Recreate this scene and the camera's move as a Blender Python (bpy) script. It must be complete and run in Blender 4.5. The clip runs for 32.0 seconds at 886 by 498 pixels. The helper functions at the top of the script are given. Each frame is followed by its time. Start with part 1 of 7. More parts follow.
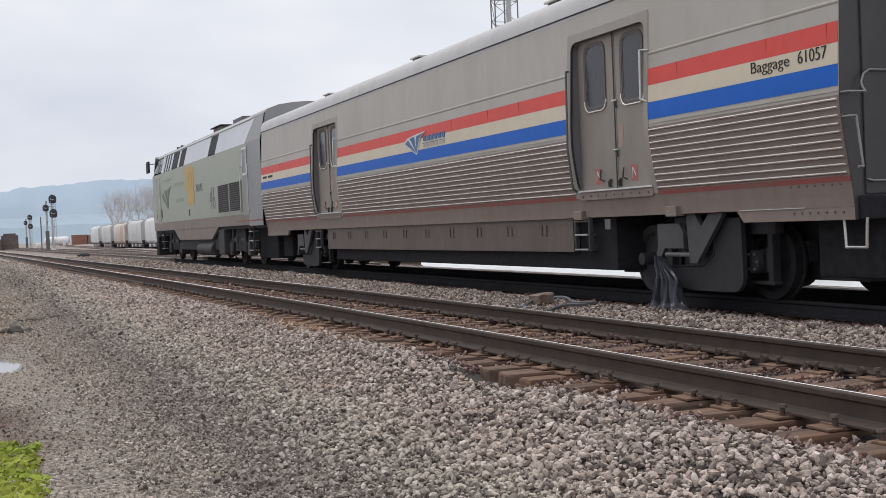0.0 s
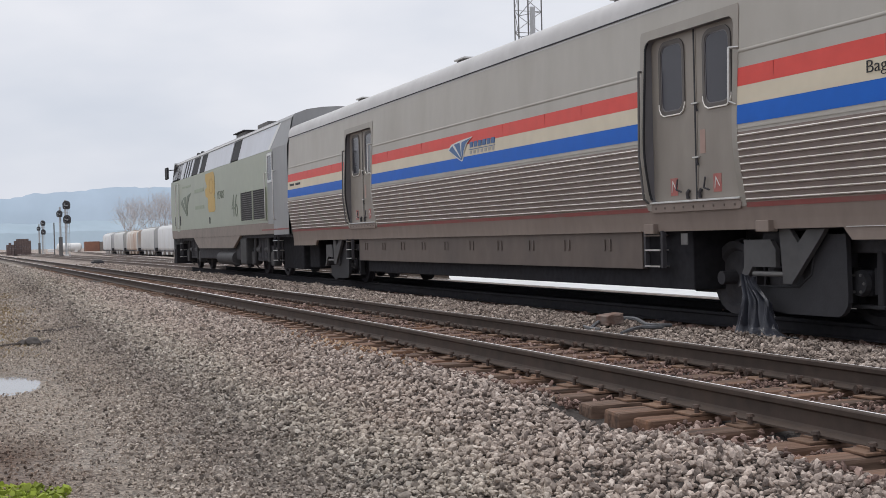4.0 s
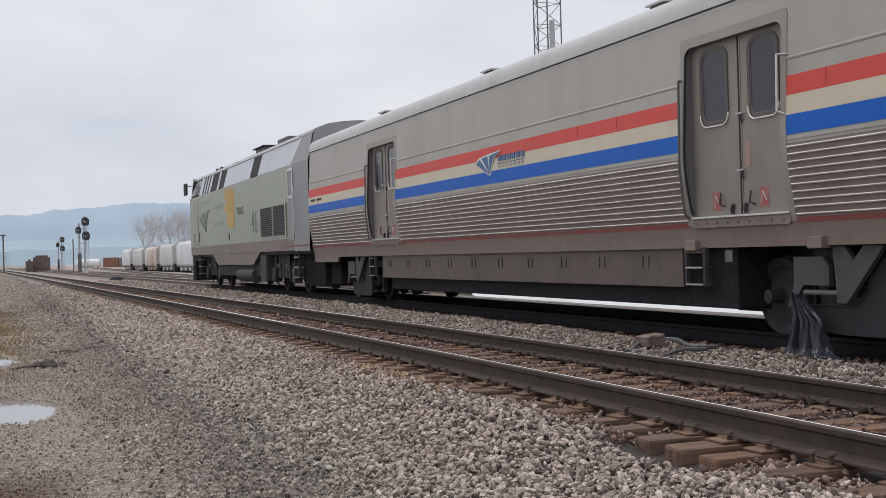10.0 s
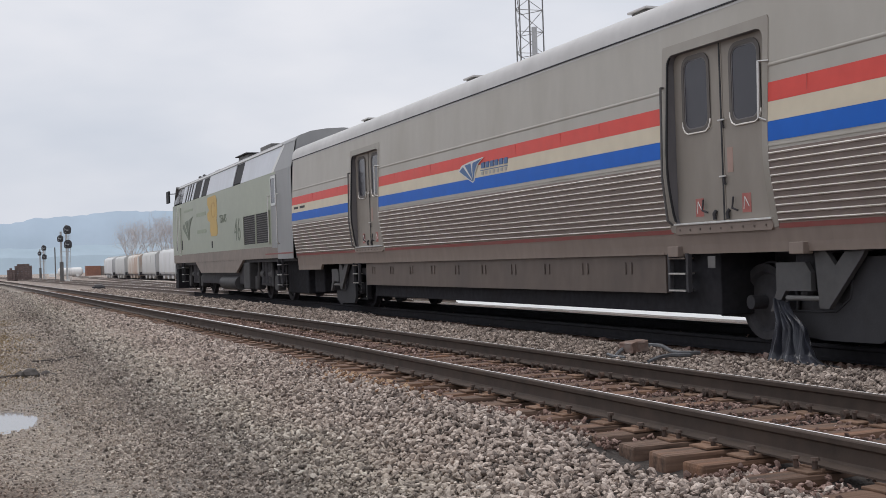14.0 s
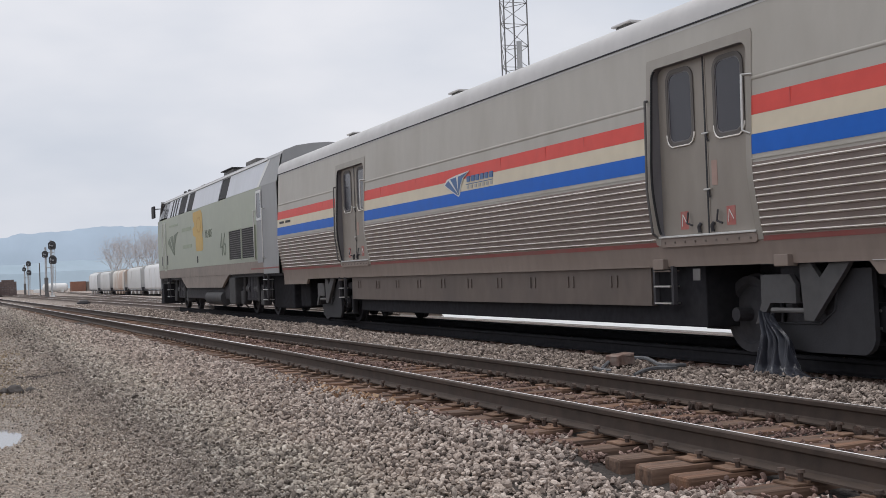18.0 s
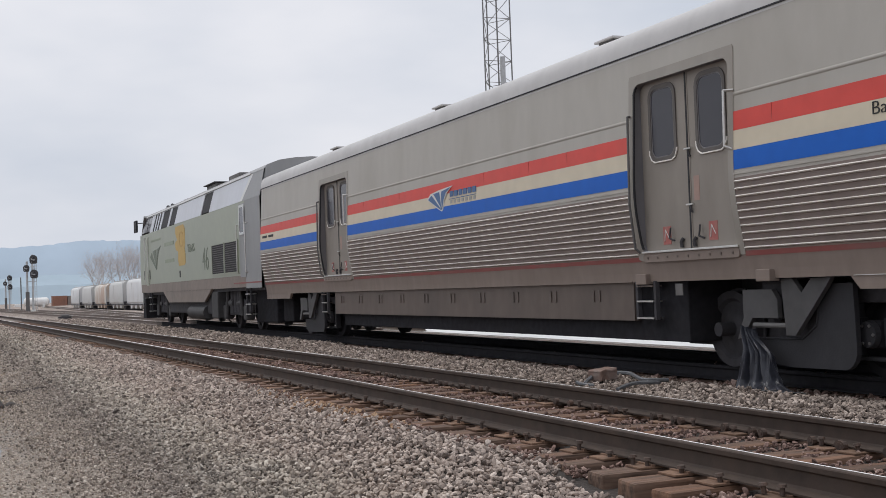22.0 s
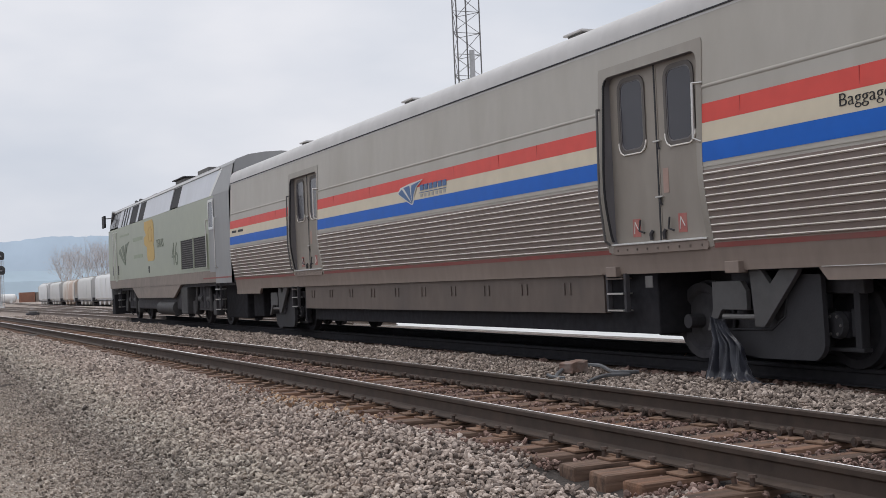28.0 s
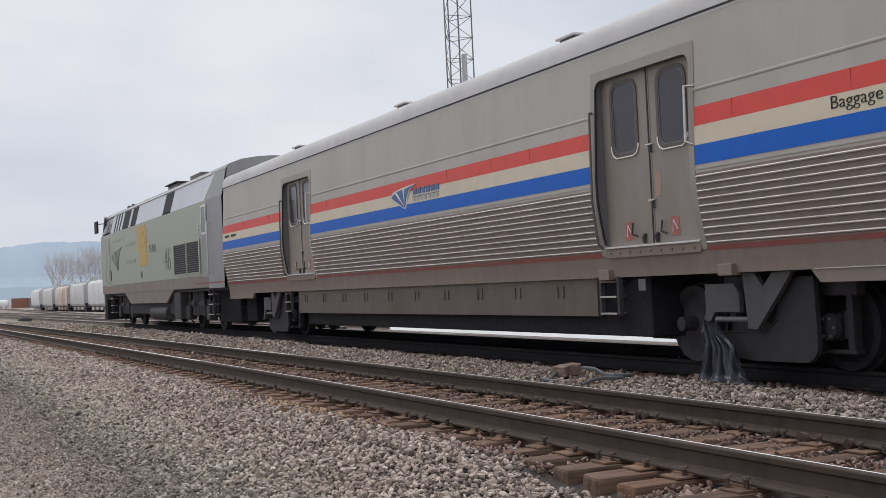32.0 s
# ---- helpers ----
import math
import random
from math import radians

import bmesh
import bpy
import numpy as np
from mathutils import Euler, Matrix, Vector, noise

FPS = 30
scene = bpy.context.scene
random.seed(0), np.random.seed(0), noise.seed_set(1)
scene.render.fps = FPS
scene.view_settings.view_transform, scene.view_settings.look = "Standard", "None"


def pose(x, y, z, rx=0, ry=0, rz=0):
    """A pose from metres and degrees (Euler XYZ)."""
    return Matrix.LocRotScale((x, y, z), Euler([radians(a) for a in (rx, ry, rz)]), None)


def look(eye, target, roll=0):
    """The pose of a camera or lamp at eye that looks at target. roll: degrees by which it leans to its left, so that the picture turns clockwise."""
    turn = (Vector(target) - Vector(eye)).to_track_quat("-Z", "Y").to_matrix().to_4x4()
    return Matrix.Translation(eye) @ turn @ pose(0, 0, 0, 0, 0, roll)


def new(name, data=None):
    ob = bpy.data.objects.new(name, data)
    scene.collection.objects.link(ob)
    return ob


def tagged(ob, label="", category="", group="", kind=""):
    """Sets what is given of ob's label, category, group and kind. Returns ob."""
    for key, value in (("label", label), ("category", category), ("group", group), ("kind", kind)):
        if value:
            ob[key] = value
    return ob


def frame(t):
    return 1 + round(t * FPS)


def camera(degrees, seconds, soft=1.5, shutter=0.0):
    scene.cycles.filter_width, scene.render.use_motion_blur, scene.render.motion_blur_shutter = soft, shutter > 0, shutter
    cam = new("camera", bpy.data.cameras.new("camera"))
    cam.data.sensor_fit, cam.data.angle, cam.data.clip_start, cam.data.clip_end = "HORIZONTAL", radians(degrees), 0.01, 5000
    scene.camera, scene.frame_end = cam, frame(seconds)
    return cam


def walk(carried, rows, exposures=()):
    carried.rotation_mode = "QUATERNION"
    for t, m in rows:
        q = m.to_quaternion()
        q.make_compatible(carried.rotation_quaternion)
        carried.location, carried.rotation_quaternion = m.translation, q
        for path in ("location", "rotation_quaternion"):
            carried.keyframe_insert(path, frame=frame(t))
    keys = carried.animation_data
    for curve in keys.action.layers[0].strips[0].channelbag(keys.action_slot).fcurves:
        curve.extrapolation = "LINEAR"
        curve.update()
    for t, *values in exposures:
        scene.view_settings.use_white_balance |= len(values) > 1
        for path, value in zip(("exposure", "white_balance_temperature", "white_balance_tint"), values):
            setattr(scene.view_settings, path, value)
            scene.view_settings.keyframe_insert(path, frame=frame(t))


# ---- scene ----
cam = camera(40.17, 32.0, soft=0.35)
# seconds, x, y, z, yaw, pitch, roll
ROWS = [
    (0.0, -4.555, -9.680, 1.227, -21.54, -1.18, 2.40),
    (0.5, -4.588, -9.554, 1.221, -20.26, -1.63, 2.59),
    (1.0, -4.618, -9.283, 1.205, -23.17, -1.16, 3.88),
    (1.5, -4.603, -9.076, 1.198, -23.34, -1.31, 3.32),
    (2.0, -4.459, -8.834, 1.181, -23.40, -1.16, 2.66),
    (2.5, -4.470, -8.661, 1.188, -18.85, -3.06, 1.60),
    (3.0, -4.564, -8.407, 1.182, -18.89, 0.51, 1.00),
    (3.5, -4.611, -8.271, 1.202, -20.34, -0.92, 1.16),
    (5.5, -4.569, -7.588, 1.269, -22.11, 1.68, 1.42),
    (6.0, -4.580, -7.506, 1.262, -23.07, 1.30, 0.82),
    (6.5, -4.603, -7.405, 1.263, -25.50, 1.42, 1.68),
    (7.0, -4.571, -7.396, 1.269, -24.57, 0.84, 1.04),
    (7.5, -4.512, -7.364, 1.278, -18.76, -0.02, 0.85),
    (8.0, -4.513, -7.400, 1.277, -16.97, 0.04, 0.38),
    (8.5, -4.524, -7.430, 1.276, -17.37, 0.19, 1.12),
    (9.0, -4.521, -7.434, 1.279, -18.97, 0.40, 1.76),
    (9.5, -4.523, -7.424, 1.274, -19.75, 0.37, 1.95),
    (10.0, -4.524, -7.422, 1.273, -20.19, 0.15, 1.66),
    (10.5, -4.524, -7.421, 1.274, -20.48, 0.08, 1.43),
    (11.0, -4.524, -7.421, 1.275, -20.46, 0.07, 1.58),
    (11.5, -4.526, -7.420, 1.276, -20.52, 0.04, 1.55),
    (12.0, -4.527, -7.420, 1.276, -20.51, 0.13, 1.60),
    (12.5, -4.527, -7.422, 1.276, -20.62, 0.18, 1.65),
    (13.0, -4.527, -7.423, 1.275, -20.70, 0.22, 1.76),
    (13.5, -4.527, -7.423, 1.276, -20.81, 0.32, 1.84),
    (14.0, -4.526, -7.423, 1.277, -20.97, 0.45, 1.90),
    (14.5, -4.525, -7.423, 1.278, -21.01, 0.57, 1.92),
    (16.5, -4.524, -7.424, 1.277, -21.46, 0.90, 2.08),
    (17.0, -4.523, -7.425, 1.278, -21.51, 0.99, 2.06),
    (17.5, -4.522, -7.425, 1.279, -21.58, 1.04, 2.19),
    (18.0, -4.521, -7.426, 1.278, -21.62, 1.08, 2.18),
    (18.5, -4.522, -7.425, 1.277, -21.84, 1.10, 2.14),
    (19.0, -4.521, -7.426, 1.277, -21.94, 1.17, 2.12),
    (19.5, -4.520, -7.426, 1.276, -22.01, 1.40, 2.11),
    (20.0, -4.521, -7.425, 1.277, -22.09, 1.52, 2.15),
    (20.5, -4.520, -7.425, 1.277, -22.15, 1.59, 2.07),
    (21.0, -4.519, -7.425, 1.277, -22.19, 1.64, 2.25),
    (21.5, -4.518, -7.426, 1.277, -22.28, 1.69, 2.27),
    (22.0, -4.517, -7.425, 1.276, -22.41, 1.75, 2.11),
    (22.5, -4.516, -7.424, 1.275, -22.43, 1.82, 2.07),
    (23.0, -4.516, -7.423, 1.275, -22.49, 1.90, 2.06),
    (23.5, -4.515, -7.424, 1.274, -22.53, 1.93, 2.19),
    (24.0, -4.515, -7.422, 1.273, -22.60, 1.94, 2.18),
    (24.5, -4.514, -7.421, 1.273, -22.64, 1.87, 2.15),
    (25.0, -4.514, -7.419, 1.275, -22.74, 1.81, 1.64),
    (25.5, -4.515, -7.417, 1.275, -22.70, 1.86, 1.85),
    (27.5, -4.515, -7.415, 1.275, -23.72, 1.43, 2.55),
    (28.0, -4.514, -7.415, 1.275, -23.80, 1.40, 2.48),
    (28.5, -4.513, -7.415, 1.275, -23.86, 1.41, 2.51),
    (29.0, -4.512, -7.415, 1.275, -23.92, 1.45, 2.68),
    (29.5, -4.512, -7.415, 1.275, -24.07, 1.46, 2.76),
    (30.0, -4.512, -7.415, 1.273, -24.15, 1.53, 2.77),
    (30.5, -4.513, -7.415, 1.273, -24.24, 1.57, 2.75),
    (31.0, -4.513, -7.415, 1.272, -24.23, 1.64, 2.66),
    (31.5, -4.513, -7.415, 1.272, -24.19, 1.68, 2.68),
    (32.0, -4.514, -7.416, 1.272, -24.12, 1.58, 2.72),
]
walk(cam, [(t, pose(x, y, z, 90 + pitch, roll, yaw)) for t, x, y, z, yaw, pitch, roll in ROWS], [(0.0, 0.12), (1.0, 0.06), (3.0, 0.09), (6.0, 0.0), (32.0, 0.0)])

# ---- light ----
world = bpy.data.worlds.new("overcast_sky")
scene.world = world
world.use_nodes = True
wn, wl = world.node_tree.nodes, world.node_tree.links
wn.clear()


def wnode(kind, **values):
    n = wn.new(kind)
    for k, v in values.items():
        n.inputs[k].default_value = v
    return n


SUN_UP, SUN_ROUND = radians(72), radians(329)
sky = wn.new("ShaderNodeTexSky")
sky.sky_type, sky.sun_disc, sky.sun_elevation, sky.sun_rotation = "NISHITA", False, SUN_UP, SUN_ROUND
sky.dust_density = 4.0
dim = wn.new("ShaderNodeMix")
dim.data_type = "RGBA"
dim.blend_type = "MULTIPLY"
dim.inputs["Factor"].default_value = 1.0
dim.inputs[7].default_value = (0.06, 0.06, 0.06, 1)
wl.new(sky.outputs["Color"], dim.inputs[6])
coord = wn.new("ShaderNodeTexCoord")
stretch = wn.new("ShaderNodeMapping")
stretch.inputs["Scale"].default_value = (1.0, 1.0, 2.6)
wl.new(coord.outputs["Generated"], stretch.inputs["Vector"])
cloud = wnode("ShaderNodeTexNoise", Scale=2.3, Detail=5.0, Roughness=0.5)
wl.new(stretch.outputs["Vector"], cloud.inputs["Vector"])
tone = wn.new("ShaderNodeValToRGB")
tone.color_ramp.elements[0].position, tone.color_ramp.elements[0].color = 0.34, (0.56, 0.60, 0.68, 1)
tone.color_ramp.elements[1].position, tone.color_ramp.elements[1].color = 0.66, (0.80, 0.80, 0.84, 1)
wl.new(cloud.outputs["Fac"], tone.inputs["Fac"])
veil = wn.new("ShaderNodeMix")
veil.data_type = "RGBA"
veil.inputs["Factor"].default_value = 0.93
wl.new(dim.outputs[2], veil.inputs[6])
wl.new(tone.outputs["Color"], veil.inputs[7])
back = wnode("ShaderNodeBackground", Strength=1.12)
wl.new(veil.outputs[2], back.inputs["Color"])
wout = wn.new("ShaderNodeOutputWorld")
wl.new(back.outputs["Background"], wout.inputs["Surface"])

sun_data = bpy.data.lights.new("sun", "SUN")
sun_data.energy, sun_data.angle, sun_data.color = 1.15, radians(40), (1.0, 0.97, 0.93)
sun = new("sun", sun_data)
sun.matrix_world = look((-12, 20, 72), (0, 0, 0))

# ---- materials ----
def material(name, colour, rough=0.6, metal=0.0, grain=8.0, spread=0.12, stain=(0, 0, 0), stain_scale=0.6, stain_amount=0.0,
             bump=0.0, bump_scale=60.0, stretch=(1, 1, 1), island=0.0, per_object=0.0, spec=0.5, stain_lo=0.45, stain_hi=0.75):
    """A surface with grain at one scale, stains at another, fine relief, and differences from piece to piece."""
    m = bpy.data.materials.new(name)
    m.use_nodes = True
    n, l = m.node_tree.nodes, m.node_tree.links
    b = n["Principled BSDF"]
    b.inputs["Roughness"].default_value, b.inputs["Metallic"].default_value = rough, metal
    b.inputs["Specular IOR Level"].default_value = spec
    geo = n.new("ShaderNodeNewGeometry")
    mp = n.new("ShaderNodeMapping")
    mp.inputs["Scale"].default_value = stretch
    l.new(geo.outputs["Position"], mp.inputs["Vector"])
    fine = n.new("ShaderNodeTexNoise")
    fine.inputs["Scale"].default_value, fine.inputs["Detail"].default_value = grain, 6.0
    l.new(mp.outputs["Vector"], fine.inputs["Vector"])
    ramp = n.new("ShaderNodeMapRange")
    ramp.inputs["From Min"].default_value, ramp.inputs["From Max"].default_value = 0.25, 0.75
    ramp.inputs["To Min"].default_value, ramp.inputs["To Max"].default_value = 1 - spread, 1 + spread
    l.new(fine.outputs["Fac"], ramp.inputs["Value"])
    value = ramp.outputs["Result"]
    if island or per_object:
        rnd = n.new("ShaderNodeMapRange")
        amount = island or per_object
        rnd.inputs["To Min"].default_value, rnd.inputs["To Max"].default_value = 1 - amount, 1 + amount
        if island:
            l.new(geo.outputs["Random Per Island"], rnd.inputs["Value"])
        else:
            info = n.new("ShaderNodeObjectInfo")
            l.new(info.outputs["Random"], rnd.inputs["Value"])
        times = n.new("ShaderNodeMath")
        times.operation = "MULTIPLY"
        l.new(value, times.inputs[0])
        l.new(rnd.outputs["Result"], times.inputs[1])
        value = times.outputs["Value"]
    paint = n.new("ShaderNodeMix")
    paint.data_type, paint.blend_type = "RGBA", "MULTIPLY"
    paint.inputs["Factor"].default_value = 1.0
    paint.inputs[6].default_value = (*colour, 1)
    l.new(value, paint.inputs[7])
    top = paint.outputs[2]
    if stain_amount:
        blot = n.new("ShaderNodeTexNoise")
        blot.inputs["Scale"].default_value, blot.inputs["Detail"].default_value = stain_scale, 8.0
        l.new(mp.outputs["Vector"], blot.inputs["Vector"])
        edge = n.new("ShaderNodeMapRange")
        edge.inputs["From Min"].default_value, edge.inputs["From Max"].default_value = stain_lo, stain_hi
        edge.inputs["To Max"].default_value = stain_amount
        l.new(blot.outputs["Fac"], edge.inputs["Value"])
        over = n.new("ShaderNodeMix")
        over.data_type = "RGBA"
        l.new(edge.outputs["Result"], over.inputs["Factor"])
        l.new(top, over.inputs[6])
        over.inputs[7].default_value = (*stain, 1)
        top = over.outputs[2]
    l.new(top, b.inputs["Base Color"])
    if bump:
        rel = n.new("ShaderNodeTexNoise")
        rel.inputs["Scale"].default_value, rel.inputs["Detail"].default_value = bump_scale, 5.0
        l.new(mp.outputs["Vector"], rel.inputs["Vector"])
        bp = n.new("ShaderNodeBump")
        bp.inputs["Strength"].default_value, bp.inputs["Distance"].default_value = 1.0, bump
        l.new(rel.outputs["Fac"], bp.inputs["Height"])
        l.new(bp.outputs["Normal"], b.inputs["Normal"])
    return m


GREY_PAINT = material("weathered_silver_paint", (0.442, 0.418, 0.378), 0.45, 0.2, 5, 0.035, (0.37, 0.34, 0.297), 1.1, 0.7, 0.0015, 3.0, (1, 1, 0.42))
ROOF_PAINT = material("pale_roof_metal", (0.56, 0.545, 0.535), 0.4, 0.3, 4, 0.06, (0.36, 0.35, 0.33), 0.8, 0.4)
SILL_PAINT = material("road_dirt_on_silver", (0.248, 0.197, 0.168), 0.6, 0.1, 6, 0.1, (0.205, 0.16, 0.134), 1.2, 0.6, stretch=(1, 1, 0.4))
SKIRT_PAINT = material("grimy_skirt_panel", (0.145, 0.115, 0.099), 0.65, 0.1, 5, 0.12, (0.102, 0.085, 0.077), 1.0, 0.7, stretch=(1, 1, 0.5))
# rib steel brightened: the highlight along each rib is in the colour
RIB_METAL = material("highlit_fluted_steel", (0.92, 0.88, 0.82), 0.3, 0.45, 6, 0.08, (0.50, 0.44, 0.38), 1.4, 0.4)
# ground between ribs: dirt, darkened further for the shade under each rib
FLUTE_DIRT_SHADE = material("dirty_shaded_flute_ground", (0.225, 0.18, 0.16), 0.6, 0.1, 6, 0.1, (0.19, 0.152, 0.132), 1.2, 0.6)
RED = material("red_stripe", (0.70, 0.085, 0.07), 0.5, 0, 4, 0.06, (0.60, 0.115, 0.095), 1.2, 0.4, spec=0.3)
CREAM = material("cream_stripe", (0.66, 0.585, 0.45), 0.5, 0, 4, 0.05, (0.58, 0.51, 0.40), 1.2, 0.45)
BLUE = material("blue_stripe", (0.008, 0.125, 0.56), 0.5, 0, 4, 0.06, (0.02, 0.12, 0.46), 1.2, 0.35, spec=0.25)
DULL_RED = material("dirty_red_line", (0.29, 0.078, 0.07), 0.6, 0, 4, 0.1, (0.2, 0.125, 0.108), 1.5, 0.6)
DOOR_PAINT = material("dirty_door_paint", (0.295, 0.265, 0.232), 0.55, 0.1, 5, 0.08, (0.225, 0.195, 0.17), 1.1, 0.55, stretch=(1, 1, 0.4))
DOOR_EDGE = material("worn_door_edge", (0.345, 0.32, 0.285), 0.5, 0.15, 5, 0.08, (0.30, 0.265, 0.23), 1.3, 0.6, stretch=(1, 1, 0.3))
# door colour darkened: the shadow round each window is put into the rim
WINDOW_RIM = material("shaded_window_rim", (0.12, 0.108, 0.10), 0.6, 0.05, 6, 0.12, (0.07, 0.065, 0.063), 3.0, 0.6)
# jamb colour holds the shade inside the door opening
JAMB_DARK = material("shaded_jamb_paint", (0.185, 0.178, 0.188), 0.55, 0.1, 6, 0.15, (0.12, 0.105, 0.095), 1.5, 0.4, stretch=(1, 1, 0.3))
BLACK_RUBBER = material("black_rubber", (0.022, 0.022, 0.026), 0.7, 0, 10, 0.15)
DARK_GLASS = material("dark_window_glass", (0.034, 0.032, 0.042), 0.2, 0, 5, 0.05)
BRIGHT_STEEL = material("bright_steel", (0.62, 0.61, 0.59), 0.3, 0.9, 20, 0.08)
IRON = material("grimy_cast_iron", (0.062, 0.06, 0.066), 0.8, 0.0, 9, 0.25, (0.078, 0.073, 0.074), 2.0, 0.5, 0.003, 40, spec=0.25)
TRUCK_GREY = material("dusty_truck_steel", (0.15, 0.145, 0.143), 0.65, 0.1, 7, 0.15, (0.08, 0.074, 0.07), 1.5, 0.6)
TRUCK_DARK = material("dusty_dark_steel", (0.031, 0.0305, 0.035), 0.75, 0.05, 7, 0.15, (0.028, 0.027, 0.029), 1.5, 0.6, 0.002, 30)
BRACKET_GREY = material("dusty_bracket_steel", (0.085, 0.083, 0.085), 0.65, 0.1, 7, 0.15, (0.065, 0.06, 0.058), 1.5, 0.6)
DARK_CAR = material("dark_car_end_paint", (0.056, 0.053, 0.057), 0.4, 0.1, 5, 0.1, (0.05, 0.045, 0.045), 1.0, 0.5)
GREY_MARK = material("grey_faded_lettering", (0.42, 0.41, 0.39), 0.6, 0, 6, 0.1)
# sooty black, darkened further to stand for the shade under the train
SOOT_SHADE = material("sooty_shaded_steel", (0.032, 0.0315, 0.036), 0.85, 0, 9, 0.25, (0.03, 0.028, 0.028), 2.0, 0.5, spec=0.1)
LETTER = material("black_lettering", (0.02, 0.02, 0.022), 0.6, 0, 20, 0.1)
LOCO_GREEN = material("pale_sage_paint", (0.345, 0.37, 0.285), 0.4, 0.1, 4, 0.04, (0.29, 0.305, 0.245), 0.7, 0.5)
LOCO_SILVER = material("loco_silver_paint", (0.29, 0.292, 0.297), 0.45, 0.15, 4, 0.05, (0.225, 0.222, 0.22), 0.8, 0.5, stretch=(1, 1, 0.4))
LOCO_PALE = material("loco_pale_panel", (0.58, 0.60, 0.65), 0.38, 0.2, 4, 0.05, (0.45, 0.46, 0.48), 0.9, 0.5, stretch=(1, 1, 0.4))
LOCO_SILL = material("loco_grimy_sill", (0.265, 0.218, 0.19), 0.6, 0.1, 5, 0.1, (0.17, 0.15, 0.13), 1.0, 0.6)
GOLD = material("gold_numeral", (0.55, 0.36, 0.085), 0.5, 0, 4, 0.06, (0.48, 0.34, 0.12), 1.0, 0.4)
GOLD_DEEP = material("deep_gold_edge", (0.50, 0.30, 0.06), 0.5, 0, 4, 0.06)
LOCO_GRIME = material("grimy_loco_steel", (0.058, 0.056, 0.058), 0.7, 0.1, 7, 0.2, (0.035, 0.033, 0.033), 1.5, 0.6)
SEAM_RED = material("red_seam", (0.56, 0.075, 0.065), 0.6, 0, 4, 0.06)
LETTER_GREEN = material("worn_green_lettering", (0.15, 0.18, 0.13), 0.5, 0, 6, 0.1)
FAINT_MARK = material("faint_green_mark", (0.29, 0.33, 0.235), 0.5, 0, 6, 0.1)
LOGO_BLUE = material("logo_blue", (0.07, 0.15, 0.32), 0.5, 0, 6, 0.1)
LOGO_WHITE = material("logo_white", (0.66, 0.66, 0.64), 0.5, 0, 6, 0.08)
TAG_RED = material("red_notice", (0.40, 0.125, 0.11), 0.6, 0, 8, 0.12, (0.32, 0.23, 0.195), 9.0, 0.6)
FADED_TAG = material("faded_pink_notice", (0.40, 0.27, 0.23), 0.6, 0, 8, 0.1)
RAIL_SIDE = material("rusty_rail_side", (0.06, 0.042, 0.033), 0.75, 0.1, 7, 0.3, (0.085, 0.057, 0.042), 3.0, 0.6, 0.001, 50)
# paler rail for the far tracks: distance haze put into the colour
HAZED_RAIL = material("hazed_yard_rail", (0.20, 0.165, 0.145), 0.8, 0.1, 7, 0.2, (0.14, 0.105, 0.088), 2.0, 0.6)
# near-white and non-metal: sky sheen on the worn head is in the colour
RAIL_SHEEN = material("polished_head_sheen", (0.92, 0.915, 0.905), 0.45, 0.0, 30, 0.1)
TIE_WOOD = material("weathered_tie_wood", (0.118, 0.075, 0.054), 0.85, 0, 16, 0.6, (0.30, 0.148, 0.082), 2.6, 0.75, 0.012, 16, (0.18, 2.2, 1.2), per_object=0.28)
OLD_STEEL = material("brown_old_steel", (0.085, 0.062, 0.052), 0.75, 0.2, 30, 0.25, (0.15, 0.085, 0.058), 14.0, 0.6, 0.002, 60, per_object=0.2)
PLATE_RUST = material("ochre_rusty_plate", (0.205, 0.125, 0.083), 0.85, 0.1, 30, 0.25, (0.12, 0.075, 0.055), 12.0, 0.6, 0.002, 60, per_object=0.25)


